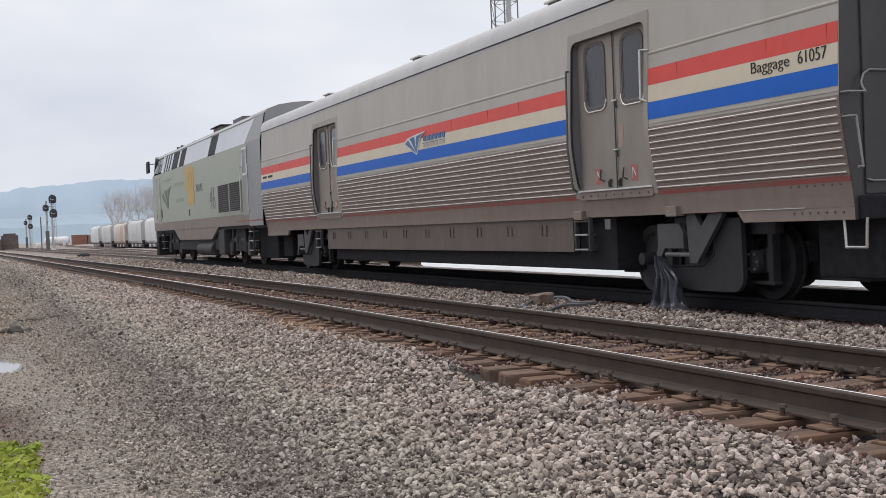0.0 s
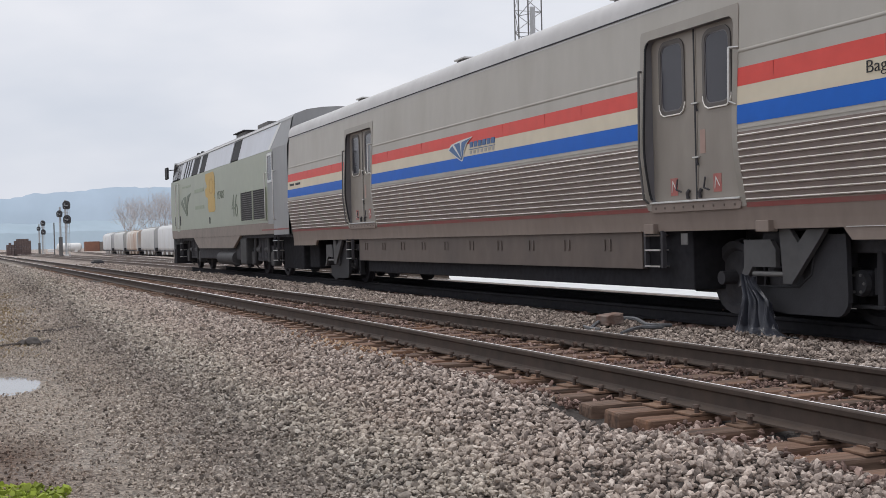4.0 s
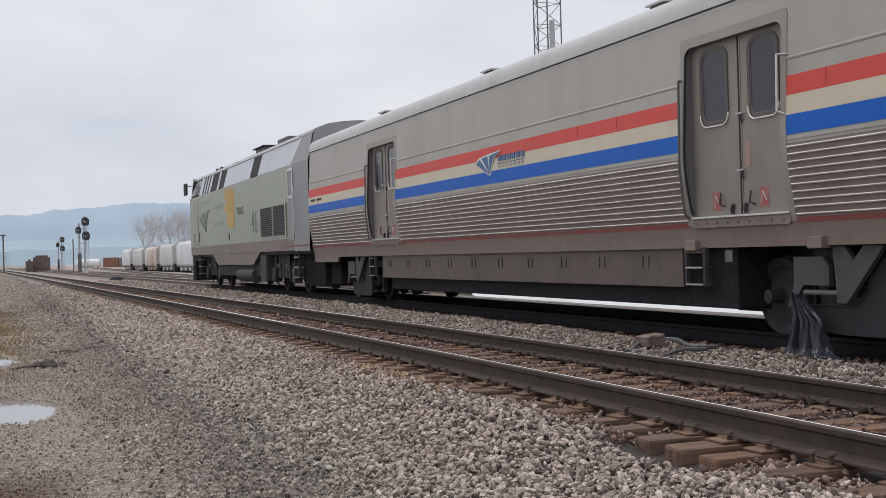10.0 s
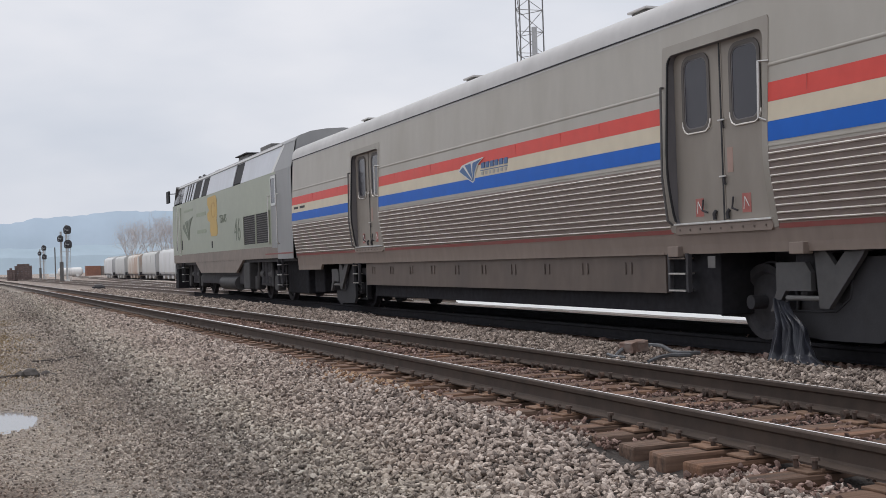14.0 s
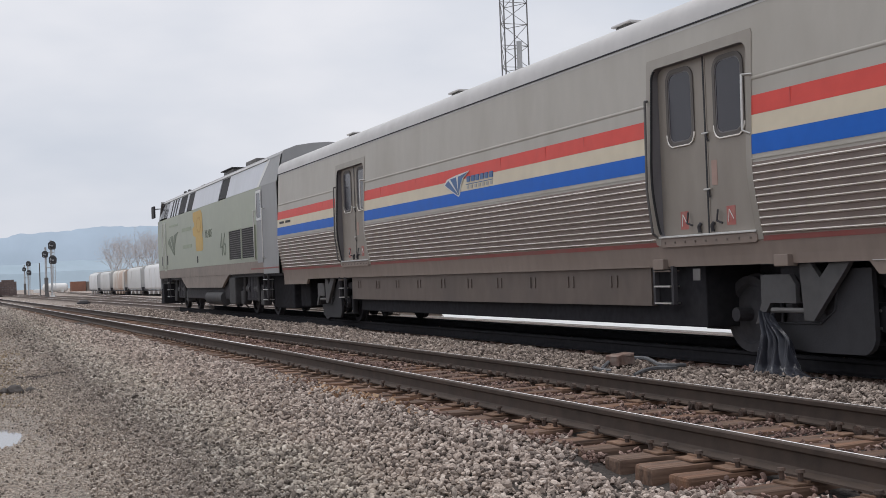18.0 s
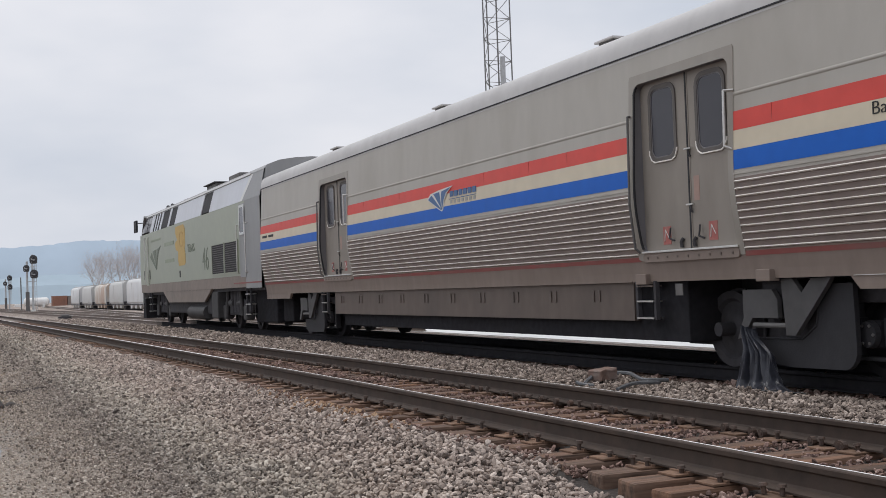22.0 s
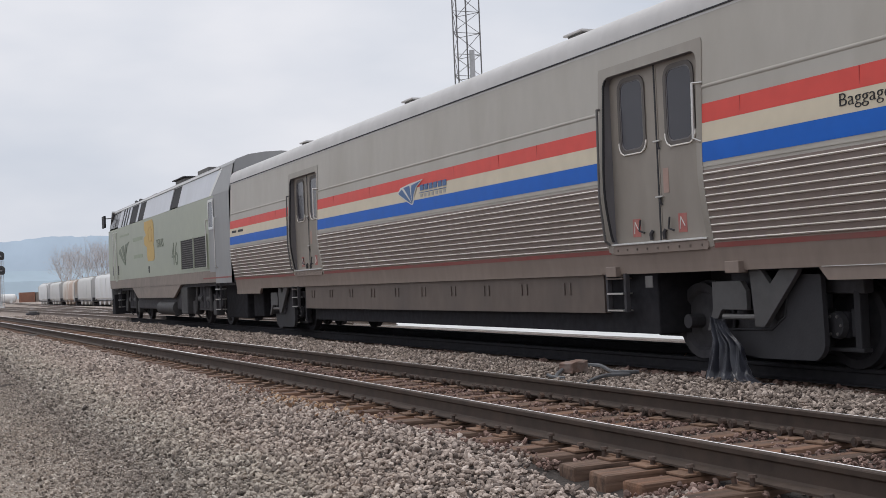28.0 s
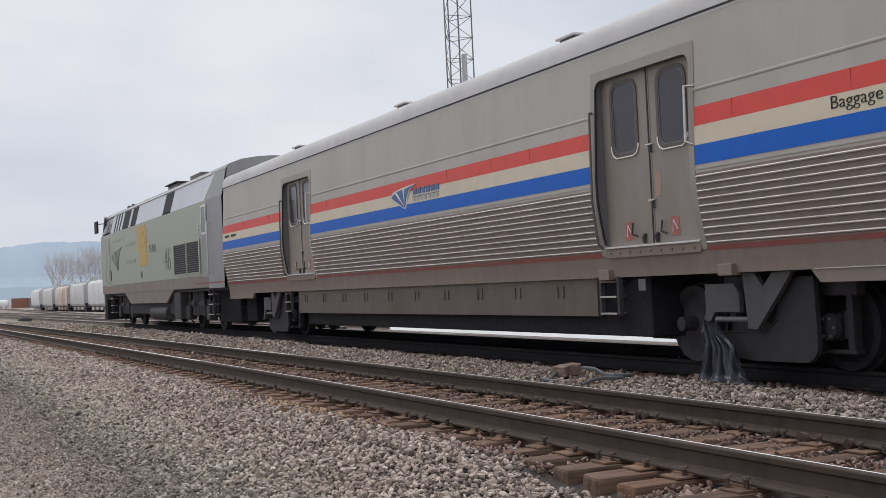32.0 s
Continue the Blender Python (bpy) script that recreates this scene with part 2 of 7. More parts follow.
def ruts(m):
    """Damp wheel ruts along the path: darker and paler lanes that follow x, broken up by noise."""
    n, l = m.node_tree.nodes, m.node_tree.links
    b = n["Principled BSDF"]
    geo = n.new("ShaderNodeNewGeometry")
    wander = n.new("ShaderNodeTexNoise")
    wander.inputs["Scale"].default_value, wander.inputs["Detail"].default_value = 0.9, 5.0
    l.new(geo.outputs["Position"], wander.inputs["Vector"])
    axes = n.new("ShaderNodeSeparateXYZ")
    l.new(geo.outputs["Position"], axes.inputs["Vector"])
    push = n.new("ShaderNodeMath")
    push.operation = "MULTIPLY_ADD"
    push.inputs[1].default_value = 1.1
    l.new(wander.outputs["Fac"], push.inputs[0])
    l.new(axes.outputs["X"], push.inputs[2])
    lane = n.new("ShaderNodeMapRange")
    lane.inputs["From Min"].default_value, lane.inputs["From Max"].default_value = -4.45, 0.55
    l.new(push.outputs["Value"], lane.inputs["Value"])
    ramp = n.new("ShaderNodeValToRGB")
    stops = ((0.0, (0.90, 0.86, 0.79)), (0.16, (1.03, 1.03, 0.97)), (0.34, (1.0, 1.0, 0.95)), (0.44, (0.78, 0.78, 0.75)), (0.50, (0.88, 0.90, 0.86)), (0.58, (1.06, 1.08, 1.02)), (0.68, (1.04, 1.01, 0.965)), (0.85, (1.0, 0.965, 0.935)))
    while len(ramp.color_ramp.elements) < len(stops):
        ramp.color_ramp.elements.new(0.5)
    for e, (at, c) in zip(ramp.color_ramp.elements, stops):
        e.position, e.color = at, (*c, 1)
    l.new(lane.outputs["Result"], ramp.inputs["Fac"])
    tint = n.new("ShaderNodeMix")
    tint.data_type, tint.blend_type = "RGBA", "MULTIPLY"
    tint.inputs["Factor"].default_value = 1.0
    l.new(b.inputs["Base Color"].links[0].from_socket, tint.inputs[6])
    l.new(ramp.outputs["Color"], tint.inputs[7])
    # a patch of damp brown soil at the foot of the pole
    away = n.new("ShaderNodeVectorMath")
    away.operation = "DISTANCE"
    squash = n.new("ShaderNodeMapping")
    squash.inputs["Scale"].default_value = (1.0, 0.42, 0.0)
    l.new(geo.outputs["Position"], squash.inputs["Vector"])
    l.new(squash.outputs["Vector"], away.inputs[0])
    away.inputs[1].default_value = (-4.75, 0.2, 0.0)
    ragged = n.new("ShaderNodeMath")
    ragged.operation = "MULTIPLY_ADD"
    ragged.inputs[1].default_value = 0.9
    l.new(wander.outputs["Fac"], ragged.inputs[0])
    l.new(away.outputs["Value"], ragged.inputs[2])
    soil = n.new("ShaderNodeMapRange")
    soil.inputs["From Min"].default_value, soil.inputs["From Max"].default_value = 0.85, 1.45
    soil.inputs["To Min"].default_value, soil.inputs["To Max"].default_value = 1.0, 0.0
    l.new(ragged.outputs["Value"], soil.inputs["Value"])
    damp = n.new("ShaderNodeMix")
    damp.data_type, damp.blend_type = "RGBA", "MULTIPLY"
    l.new(soil.outputs["Result"], damp.inputs["Factor"])
    l.new(tint.outputs[2], damp.inputs[6])
    damp.inputs[7].default_value = (0.55, 0.46, 0.42, 1)
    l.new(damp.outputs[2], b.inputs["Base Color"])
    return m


def stone_material(name, colours, spread=0.3):
    """Broken stones of several colours, told apart piece by piece, with grain and dust."""
    m = material(name, (1, 1, 1), 0.85, 0, 60, spread, (0.8, 0.76, 0.72), 0.5, 0.35, 0.004, 55)
    n, l = m.node_tree.nodes, m.node_tree.links
    b = n["Principled BSDF"]
    geo = n.new("ShaderNodeNewGeometry")
    ramp = n.new("ShaderNodeValToRGB")
    while len(ramp.color_ramp.elements) < len(colours):
        ramp.color_ramp.elements.new(0.5)
    for e, (at, c) in zip(ramp.color_ramp.elements, colours):
        e.position, e.color = at, (*c, 1)
    l.new(geo.outputs["Random Per Island"], ramp.inputs["Fac"])
    tint = n.new("ShaderNodeMix")
    tint.data_type, tint.blend_type = "RGBA", "MULTIPLY"
    tint.inputs["Factor"].default_value = 1.0
    l.new(b.inputs["Base Color"].links[0].from_socket, tint.inputs[6])
    l.new(ramp.outputs["Color"], tint.inputs[7])
    l.new(tint.outputs[2], b.inputs["Base Color"])
    return m


GRANITE = ((0.0, (0.115, 0.095, 0.086)), (0.25, (0.283, 0.237, 0.212)), (0.5, (0.40, 0.34, 0.304)), (0.7, (0.465, 0.395, 0.352)), (0.9, (0.545, 0.47, 0.425)), (1.0, (0.64, 0.575, 0.53)))
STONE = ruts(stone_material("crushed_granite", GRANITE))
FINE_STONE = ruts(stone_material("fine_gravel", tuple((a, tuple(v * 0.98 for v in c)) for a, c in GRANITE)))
BROWN_STONE = stone_material("brown_ballast", ((0.0, (0.12, 0.094, 0.08)), (0.35, (0.255, 0.207, 0.176)), (0.75, (0.395, 0.323, 0.275)), (1.0, (0.57, 0.48, 0.42))))
RUST_STONE = stone_material("rust_stained_ballast", ((0.0, (0.095, 0.06, 0.05)), (0.4, (0.195, 0.124, 0.103)), (0.8, (0.295, 0.193, 0.16)), (1.0, (0.45, 0.33, 0.285))))
SPILL_STONE = stone_material("rust_coloured_spill", ((0.0, (0.16, 0.09, 0.055)), (0.5, (0.32, 0.19, 0.11)), (1.0, (0.45, 0.31, 0.2))))

# ---- building helpers ----
def root(name, place, label, category, group="", kind="", turn=0.0):
    ob = new(name)
    ob.matrix_basis = pose(*place, 0, 0, turn)
    return tagged(ob, label, category, group, kind)


def top_place(parent):
    """Where the thing that owns a part stands in the world."""
    m = Matrix.Identity(4)
    while parent is not None:
        m = parent.matrix_basis @ m
        parent = parent.parent
    return m


def part(name, bm, mat, parent=None, label="", smooth=False, local=False):
    """One mesh object under a thing or a part; the mesh is built in world metres unless local is set."""
    me = bpy.data.meshes.new(name)
    if parent is not None and not local:
        bmesh.ops.transform(bm, matrix=top_place(parent).inverted(), verts=bm.verts)
    bm.to_mesh(me)
    bm.free()
    if smooth:
        for p in me.polygons:
            p.use_smooth = True
        me.set_sharp_from_angle(angle=radians(35))
    for one in (mat if isinstance(mat, (list, tuple)) else [mat]):
        me.materials.append(one)
    ob = new(name, me)
    ob.parent = parent
    return tagged(ob, label)


def box(bm, x0, x1, y0, y1, z0, z1, bevel=0.0):
    r = bmesh.ops.create_cube(bm, size=1, matrix=Matrix.Translation(((x0 + x1) / 2, (y0 + y1) / 2, (z0 + z1) / 2)) @ Matrix.Diagonal((abs(x1 - x0), abs(y1 - y0), abs(z1 - z0), 1)))
    if bevel:
        edges = list({e for v in r["verts"] for e in v.link_edges})
        bmesh.ops.bevel(bm, geom=edges, offset=bevel, segments=2, profile=0.6, affect="EDGES", clamp_overlap=True)
    return bm


def boxed(*a, **k):
    return box(bmesh.new(), *a, **k)


def rod(bm, a, b, r, sides=8, r2=None):
    a, b = Vector(a), Vector(b)
    d = b - a
    m = Matrix.Translation((a + b) / 2) @ d.to_track_quat("Z", "Y").to_matrix().to_4x4()
    bmesh.ops.create_cone(bm, cap_ends=True, segments=sides, radius1=r, radius2=r if r2 is None else r2, depth=d.length, matrix=m)
    return bm


def tube(points, r, sides=8):
    """A bent bar through points, with round elbows."""
    bm = bmesh.new()
    for a, b in zip(points, points[1:]):
        rod(bm, a, b, r, sides)
    for p in points[1:-1]:
        bmesh.ops.create_icosphere(bm, subdivisions=1, radius=r * 1.02, matrix=Matrix.Translation(p))
    return bm


def cable_bm(points, r):
    """A round cord along a smooth curve through points."""
    fine = []
    for i in range(len(points) - 1):
        p0, p1, p2, p3 = (Vector(points[max(0, min(len(points) - 1, i + k))]) for k in (-1, 0, 1, 2))
        for k in range(6):
            t = k / 6
            fine.append(0.5 * (2 * p1 + (p2 - p0) * t + (2 * p0 - 5 * p1 + 4 * p2 - p3) * t * t + (3 * p1 - p0 - 3 * p2 + p3) * t ** 3))
    fine.append(Vector(points[-1]))
    return tube(fine, r, 6)


def sweep(bm, profile, y0, y1, ring=False, caps=True, path=None, steps=1):
    """A profile of (x, z) drawn along y; path(y) gives a shift in x."""
    rows = []
    for i in range(steps + 1):
        y = y0 + (y1 - y0) * i / steps
        dx = path(y) if path else 0.0
        rows.append([bm.verts.new((x + dx, y, z)) for x, z in profile])
    n = len(profile)
    for a, b in zip(rows, rows[1:]):
        for j in range(n if ring else n - 1):
            k = (j + 1) % n
            bm.faces.new((a[j], a[k], b[k], b[j]))
    if ring and caps:
        bm.faces.new(rows[0][::-1])
        bm.faces.new(rows[-1])
    return bm


def solid(bm, outline, x0, x1):
    """A plate of outline (y, z) between two x planes."""
    a = [bm.verts.new((x0, y, z)) for y, z in outline]
    b = [bm.verts.new((x1, y, z)) for y, z in outline]
    bm.faces.new(a)
    bm.faces.new(b[::-1])
    for i in range(len(a)):
        j = (i + 1) % len(a)
        bm.faces.new((a[j], a[i], b[i], b[j]))
    bmesh.ops.recalc_face_normals(bm, faces=bm.faces)
    return bm


def rounded(y0, y1, z0, z1, r, n=5):
    pts = []
    for cy, cz, a0 in ((y1 - r, z1 - r, 0), (y0 + r, z1 - r, 90), (y0 + r, z0 + r, 180), (y1 - r, z0 + r, 270)):
        pts += [(cy + r * math.cos(radians(a0 + 90 * i / n)), cz + r * math.sin(radians(a0 + 90 * i / n))) for i in range(n + 1)]
    return pts


def frame_plate(bm, outer, inner, x0, x1):
    """A flat ring between two outlines (y, z) with the same count of points."""
    rings = [[bm.verts.new((x, y, z)) for y, z in o] for o in (outer, inner) for x in (x0, x1)]
    n = len(outer)
    for i in range(n):
        j = (i + 1) % n
        for a, b in ((0, 1), (1, 3), (3, 2), (2, 0)):
            bm.faces.new((rings[a][i], rings[a][j], rings[b][j], rings[b][i]))
    bmesh.ops.recalc_face_normals(bm, faces=bm.faces)
    return bm


def words(text, size, mat, parent, x, y, z, turn=-90, depth=0.003, squeeze=1.0, name="lettering"):
    """Letters on a side that faces -x: they run towards -y."""
    cu = bpy.data.curves.new(name, "FONT")
    cu.body, cu.size, cu.extrude, cu.offset = text, size, depth, -0.012 * size
    ob = bpy.data.objects.new(name, cu)
    scene.collection.objects.link(ob)
    bpy.context.view_layer.update()
    me = bpy.data.meshes.new_from_object(ob.evaluated_get(bpy.context.evaluated_depsgraph_get()))
    bpy.data.objects.remove(ob)
    me.transform(top_place(parent).inverted() @ Matrix.Translation((x, y, z)) @ Euler((radians(90), 0, radians(turn))).to_matrix().to_4x4() @ Matrix.Diagonal((squeeze, 1, 1, 1)))
    me.materials.clear()
    me.materials.append(mat)
    made = new(name, me)
    made.parent = parent
    return made


# ---- ground ----
XC = 5.08          # middle of the train's track
RAIL_Z = 0.18      # its rail head


def bend(y):
    """The near track swings gently away to the west."""
    return -0.0195 * 6 * math.log1p(math.exp(min((y - 6) / 6, 60))) if y < 300 else -0.0195 * (y - 6)


def bend2(y):
    return -0.0205 * 8 * math.log1p(math.exp(min((y - 52) / 8, 60))) if y < 400 else -0.0205 * (y - 52)


def smooth(a, b, v):
    v = min(max((v - a) / (b - a), 0.0), 1.0)
    return v * v * (3 - 2 * v)


def ground_height(x, y):
    u = x - bend(y)
    z = -0.33 + 0.255 * smooth(-3.1, -0.75, u)
    z -= 1.1 * smooth(16, 27, x)
    z -= 0.025 * smooth(-0.6, -0.35, u) * (1 - smooth(-0.3, 0.0, u))
    sunk = math.exp(-((y + 0.75) / 0.8) ** 2)
    tongue = -0.5 + 0.10 * noise.noise((0.4, y * 0.9, 3.3))
    z += 0.05 * (1 - sunk) * smooth(-1.5, -0.7, u) * (1 - smooth(tongue, tongue + 0.12, u))
    z += 0.034 * smooth(-0.2, 0.1, u) * (1 - smooth(2.2, 2.5, u))
    z += (0.10 + 0.05 * noise.noise((0.1, y * 0.5, 8))) * smooth(1.9, 2.6, u) * (1 - smooth(3.3, 3.9, x - bend2(y)))
    z -= 0.055 * sunk * smooth(-1.5, -0.8, u) * (1 - smooth(-0.55, -0.3, u))
    z += 0.10 * smooth(6.4, 7.3, x - bend2(y)) * (1 - smooth(7.6, 8.6, x - bend2(y)))
    z -= 0.22 * smooth(7.6, 9.2, x - bend2(y))
    rough = 0.018 * noise.noise((x * 1.7, y * 1.7, 0.3)) + 0.03 * noise.noise((x * 0.35, y * 0.3, 4.1)) * (1 - smooth(-3.4, -1.5, u))
    pool = math.hypot((x + 4.42) / 0.49, (y - 6.6) / 1.1)
    pool2 = math.hypot((x + 4.55) / 0.35, (y - 14.2) / 1.0)
    dip = 0.055 * (1 - smooth(0.5, 1.5, pool)) + 0.045 * (1 - smooth(0.5, 1.5, pool2))
    if y > 200 or abs(x) > 60:
        rough = 0
    return z + rough - dip


def spaced(*stretches):
    out = []
    for a, b, step in stretches:
        n = max(1, round((b - a) / step))
        out += [a + (b - a) * i / n for i in range(n)]
    return out + [stretches[-1][1]]


def ground_sheet():
    xs = spaced((-3000, -200, 400), (-200, -20, 20), (-20, -8, 1), (-8, -5.2, 0.2), (-5.2, 3.4, 0.1), (3.4, 9, 0.3), (9, 30, 3), (30, 200, 17), (200, 3000, 400))
    ys = spaced((-400, -30, 60), (-30, -10, 1), (-10, 25, 0.16), (25, 62, 0.3), (60, 160, 4), (160, 400, 20), (400, 4000, 300))
    verts = [(x, y, ground_height(x, y)) for y in ys for x in xs]
    n = len(xs)
    faces = [(j * n + i, j * n + i + 1, (j + 1) * n + i + 1, (j + 1) * n + i) for j in range(len(ys) - 1) for i in range(n - 1)]
    me = bpy.data.meshes.new("ground")
    me.from_pydata(verts, [], faces)
    me.polygons.foreach_set("use_smooth", [True] * len(faces))
    me.materials.append(GROUND)
    me.materials.append(SHADE_BED)
    me.materials.append(DUSTY_BED)
    me.polygons.foreach_set("material_index", [(1 if verts[f[0]][1] < 9 else 2) if -2.45 < verts[f[0]][0] - bend(verts[f[0]][1]) and verts[f[0]][0] < 8.4 and -23 < verts[f[0]][1] < 70 else 0 for f in faces])
    return tagged(new("ground", me), "trodden grey gravel and dirt beside the railway tracks", "ground", kind="structure")


def ground_material():
    m = material("gravel_and_dirt", (0.34, 0.29, 0.258), 0.85, 0, 26, 0.35, (0.19, 0.158, 0.138), 0.35, 0.7, 0.02, 38, stain_lo=0.42, stain_hi=0.7)
    n, l = m.node_tree.nodes, m.node_tree.links
    b = n["Principled BSDF"]
    geo = n.new("ShaderNodeNewGeometry")
    damp = n.new("ShaderNodeTexNoise")
    damp.inputs["Scale"].default_value, damp.inputs["Detail"].default_value = 0.45, 6
    l.new(geo.outputs["Position"], damp.inputs["Vector"])
    wet = n.new("ShaderNodeMapRange")
    wet.inputs["From Min"].default_value, wet.inputs["From Max"].default_value = 0.45, 0.7
    wet.inputs["To Min"].default_value, wet.inputs["To Max"].default_value = 0.9, 0.5
    l.new(damp.outputs["Fac"], wet.inputs["Value"])
    l.new(wet.outputs["Result"], b.inputs["Roughness"])
    pebble = n.new("ShaderNodeTexVoronoi")
    pebble.inputs["Scale"].default_value = 42.0
    l.new(geo.outputs["Position"], pebble.inputs["Vector"])
    grey = n.new("ShaderNodeSeparateColor")
    l.new(pebble.outputs["Color"], grey.inputs["Color"])
    vary = n.new("ShaderNodeMapRange")
    vary.inputs["To Min"].default_value, vary.inputs["To Max"].default_value = 0.45, 1.55
    l.new(grey.outputs["Red"], vary.inputs["Value"])
    tint = n.new("ShaderNodeMix")
    tint.data_type, tint.blend_type = "RGBA", "MULTIPLY"
    tint.inputs["Factor"].default_value = 0.85
    l.new(b.inputs["Base Color"].links[0].from_socket, tint.inputs[6])
    l.new(vary.outputs["Result"], tint.inputs[7])
    l.new(tint.outputs[2], b.inputs["Base Color"])
    dome = n.new("ShaderNodeBump")
    dome.invert = True
    dome.inputs["Strength"].default_value, dome.inputs["Distance"].default_value = 1.0, 0.02
    l.new(pebble.outputs["Distance"], dome.inputs["Height"])
    l.new(b.inputs["Normal"].links[0].from_socket, dome.inputs["Normal"])
    l.new(dome.outputs["Normal"], b.inputs["Normal"])
    return m


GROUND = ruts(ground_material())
# soil bed darkened so the gaps between stones read as shade
SHADE_BED = material("shade_dark_ballast_bed", (0.05, 0.041, 0.036), 0.9, 0, 30, 0.4, (0.05, 0.04, 0.035), 1.2, 0.6, 0.02, 30)
DUSTY_BED = material("dusty_ballast_bed", (0.20, 0.165, 0.145), 0.9, 0, 22, 0.45, (0.11, 0.088, 0.076), 1.6, 0.7, 0.03, 26)
ground_sheet()

# ---- tracks ----
GAUGE = 1.505
RAIL = [(-0.07, 0.0), (0.07, 0.0), (0.07, 0.012), (0.018, 0.03), (0.009, 0.045), (0.009, 0.125), (0.034, 0.142), (0.036, 0.170), (0.032, 0.178), (0.006, 0.18), (-0.018, 0.18), (-0.032, 0.177), (-0.036, 0.170), (-0.034, 0.142), (-0.009, 0.125), (-0.009, 0.045), (-0.018, 0.03), (-0.07, 0.012)]


def rail(parent, x, z, path, y0=-30, y1=400, side=None, top=None):
    bm = bmesh.new()
    sweep(bm, [(x + px, z + pz) for px, pz in RAIL], y0, y1, ring=True, path=path, steps=int((y1 - y0) / 2))
    for f in bm.faces:
        c = f.calc_center_median()
        # painted sheen covers part of the head up close, all of it farther off
        f.material_index = 1 if c.z > z + 0.1787 and (c.y > 12 or c.x - x - (path(c.y) if path else 0) > 0.0) else 0
    bmesh.ops.recalc_face_normals(bm, faces=bm.faces)
    return part("rail", bm, (side or RAIL_SIDE, top or RAIL_SHEEN), parent)


def tie_mesh(kind):
    bm = boxed(-1.25, 1.25, -0.112, 0.112, -0.17, 0.0, bevel=0.024)
    bmesh.ops.subdivide_edges(bm, edges=[e for e in bm.edges if e.calc_length() > 2], cuts=6)
    for v in bm.verts:
        v.co += 0.022 * Vector((noise.noise(v.co * 3 + Vector((kind, 0, 0))), noise.noise(v.co * 4 + Vector((0, kind, 5))), 0.5 * noise.noise(v.co * 5 + Vector((7, 0, kind)))))
    me = bpy.data.meshes.new("tie")
    bm.to_mesh(me)
    bm.free()
    me.materials.append(TIE_WOOD)
    return me


TIES = [tie_mesh(k) for k in range(6)]


def shared(name, bm, mat):
    me = bpy.data.meshes.new(name)
    bm.to_mesh(me)
    bm.free()
    me.materials.append(mat)
    return me


def piece(name, me, parent, m):
    ob = new(name, me)
    ob.parent = parent
    ob.matrix_basis = m
    return ob


PLATE = shared("tie_plate", box(boxed(-0.19, 0.19, -0.1, 0.1, 0.0, 0.016, bevel=0.005), 0.07, 0.095, -0.1, 0.1, 0.014, 0.026), PLATE_RUST)
spike = rod(bmesh.new(), (0, 0, 0), (0, 0, 0.055), 0.016, 8)
rod(spike, (0, 0, 0.048), (0, 0, 0.066), 0.031, 10, 0.024)
SPIKE = shared("spike", spike, OLD_STEEL)
anchor = boxed(-0.095, 0.095, -0.02, 0.02, -0.03, -0.008)
for dy, rr in ((0.0, 0.034),):
    rod(anchor, (-0.125, dy, 0.012), (-0.085, dy, 0.012), rr, 10)
    rod(anchor, (-0.13, dy, 0.014), (-0.118, dy, 0.014), rr * 0.5, 8)
ANCHOR = shared("rail_anchor", anchor, OLD_STEEL)

near_track = root("railway_track", (0, 0, 0), "single railway track with rusty rails on wooden ties", "track", kind="structure")
rail(near_track, 0, 0.02, bend)
rail(near_track, GAUGE, 0.02, bend)
rng = random.Random(4)
TIE_Y = [-4.22, -3.70, -3.27, -2.82, -2.28, -1.70, -1.09, -0.64, -0.29, 0.25, 0.72, 1.37, 1.83, 2.47, 2.91, 3.36, 4.01, 4.46]
while TIE_Y[0] > -23:
    TIE_Y.insert(0, TIE_Y[0] - rng.uniform(0.44, 0.58))
while TIE_Y[-1] < 75:
    TIE_Y.append(TIE_Y[-1] + rng.uniform(0.44, 0.58))
for i, y in enumerate(TIE_Y):
    slope = math.degrees(math.atan2(bend(y + 0.5) - bend(y - 0.5), 1))
    shift = rng.uniform(-0.05, 0.05)
    tie = piece("tie", TIES[i % 6], near_track, pose(GAUGE / 2 + bend(y) + shift, y, rng.uniform(-0.014, 0.0), 0, 0, -slope + rng.uniform(-2.5, 2.5)))
    if -10 < y < 34:
        for side, rx in ((1, -GAUGE / 2 - shift), (-1, GAUGE / 2 - shift)):
            base = pose(rx, 0, 0.002, 0, 0, 0 if side < 0 else 180)
            piece("tie_plate", PLATE, tie, base)
            if y < 22:
                for sx, sy in ((0.105, 0.05), (-0.105, 0.04 if i % 2 else -0.04)) + (((0.15, -0.06),) if i % 3 == 0 else ()):
                    piece("spike", SPIKE, tie, base @ pose(sx, sy, 0.008 + rng.uniform(-0.012, 0.014), rng.uniform(-6, 6), rng.uniform(-6, 6), 0))
                if side < 0:
                    piece("rail_anchor", ANCHOR, tie, pose(rx, 0.14, 0.035))
                    if i % 2:
                        piece("rail_anchor", ANCHOR, tie, pose(rx, -0.2, 0.035))
TIE_CELLS = {}
for y in TIE_Y:
    for c in range(math.floor(y * 2) - 2, math.floor(y * 2) + 3):
        TIE_CELLS.setdefault(c, []).append(y)


def tie_gap(y):
    """How far y lies from the middle of the next tie."""
    return min((abs(y - t) for t in TIE_CELLS.get(math.floor(y * 2), ())), default=9.0)


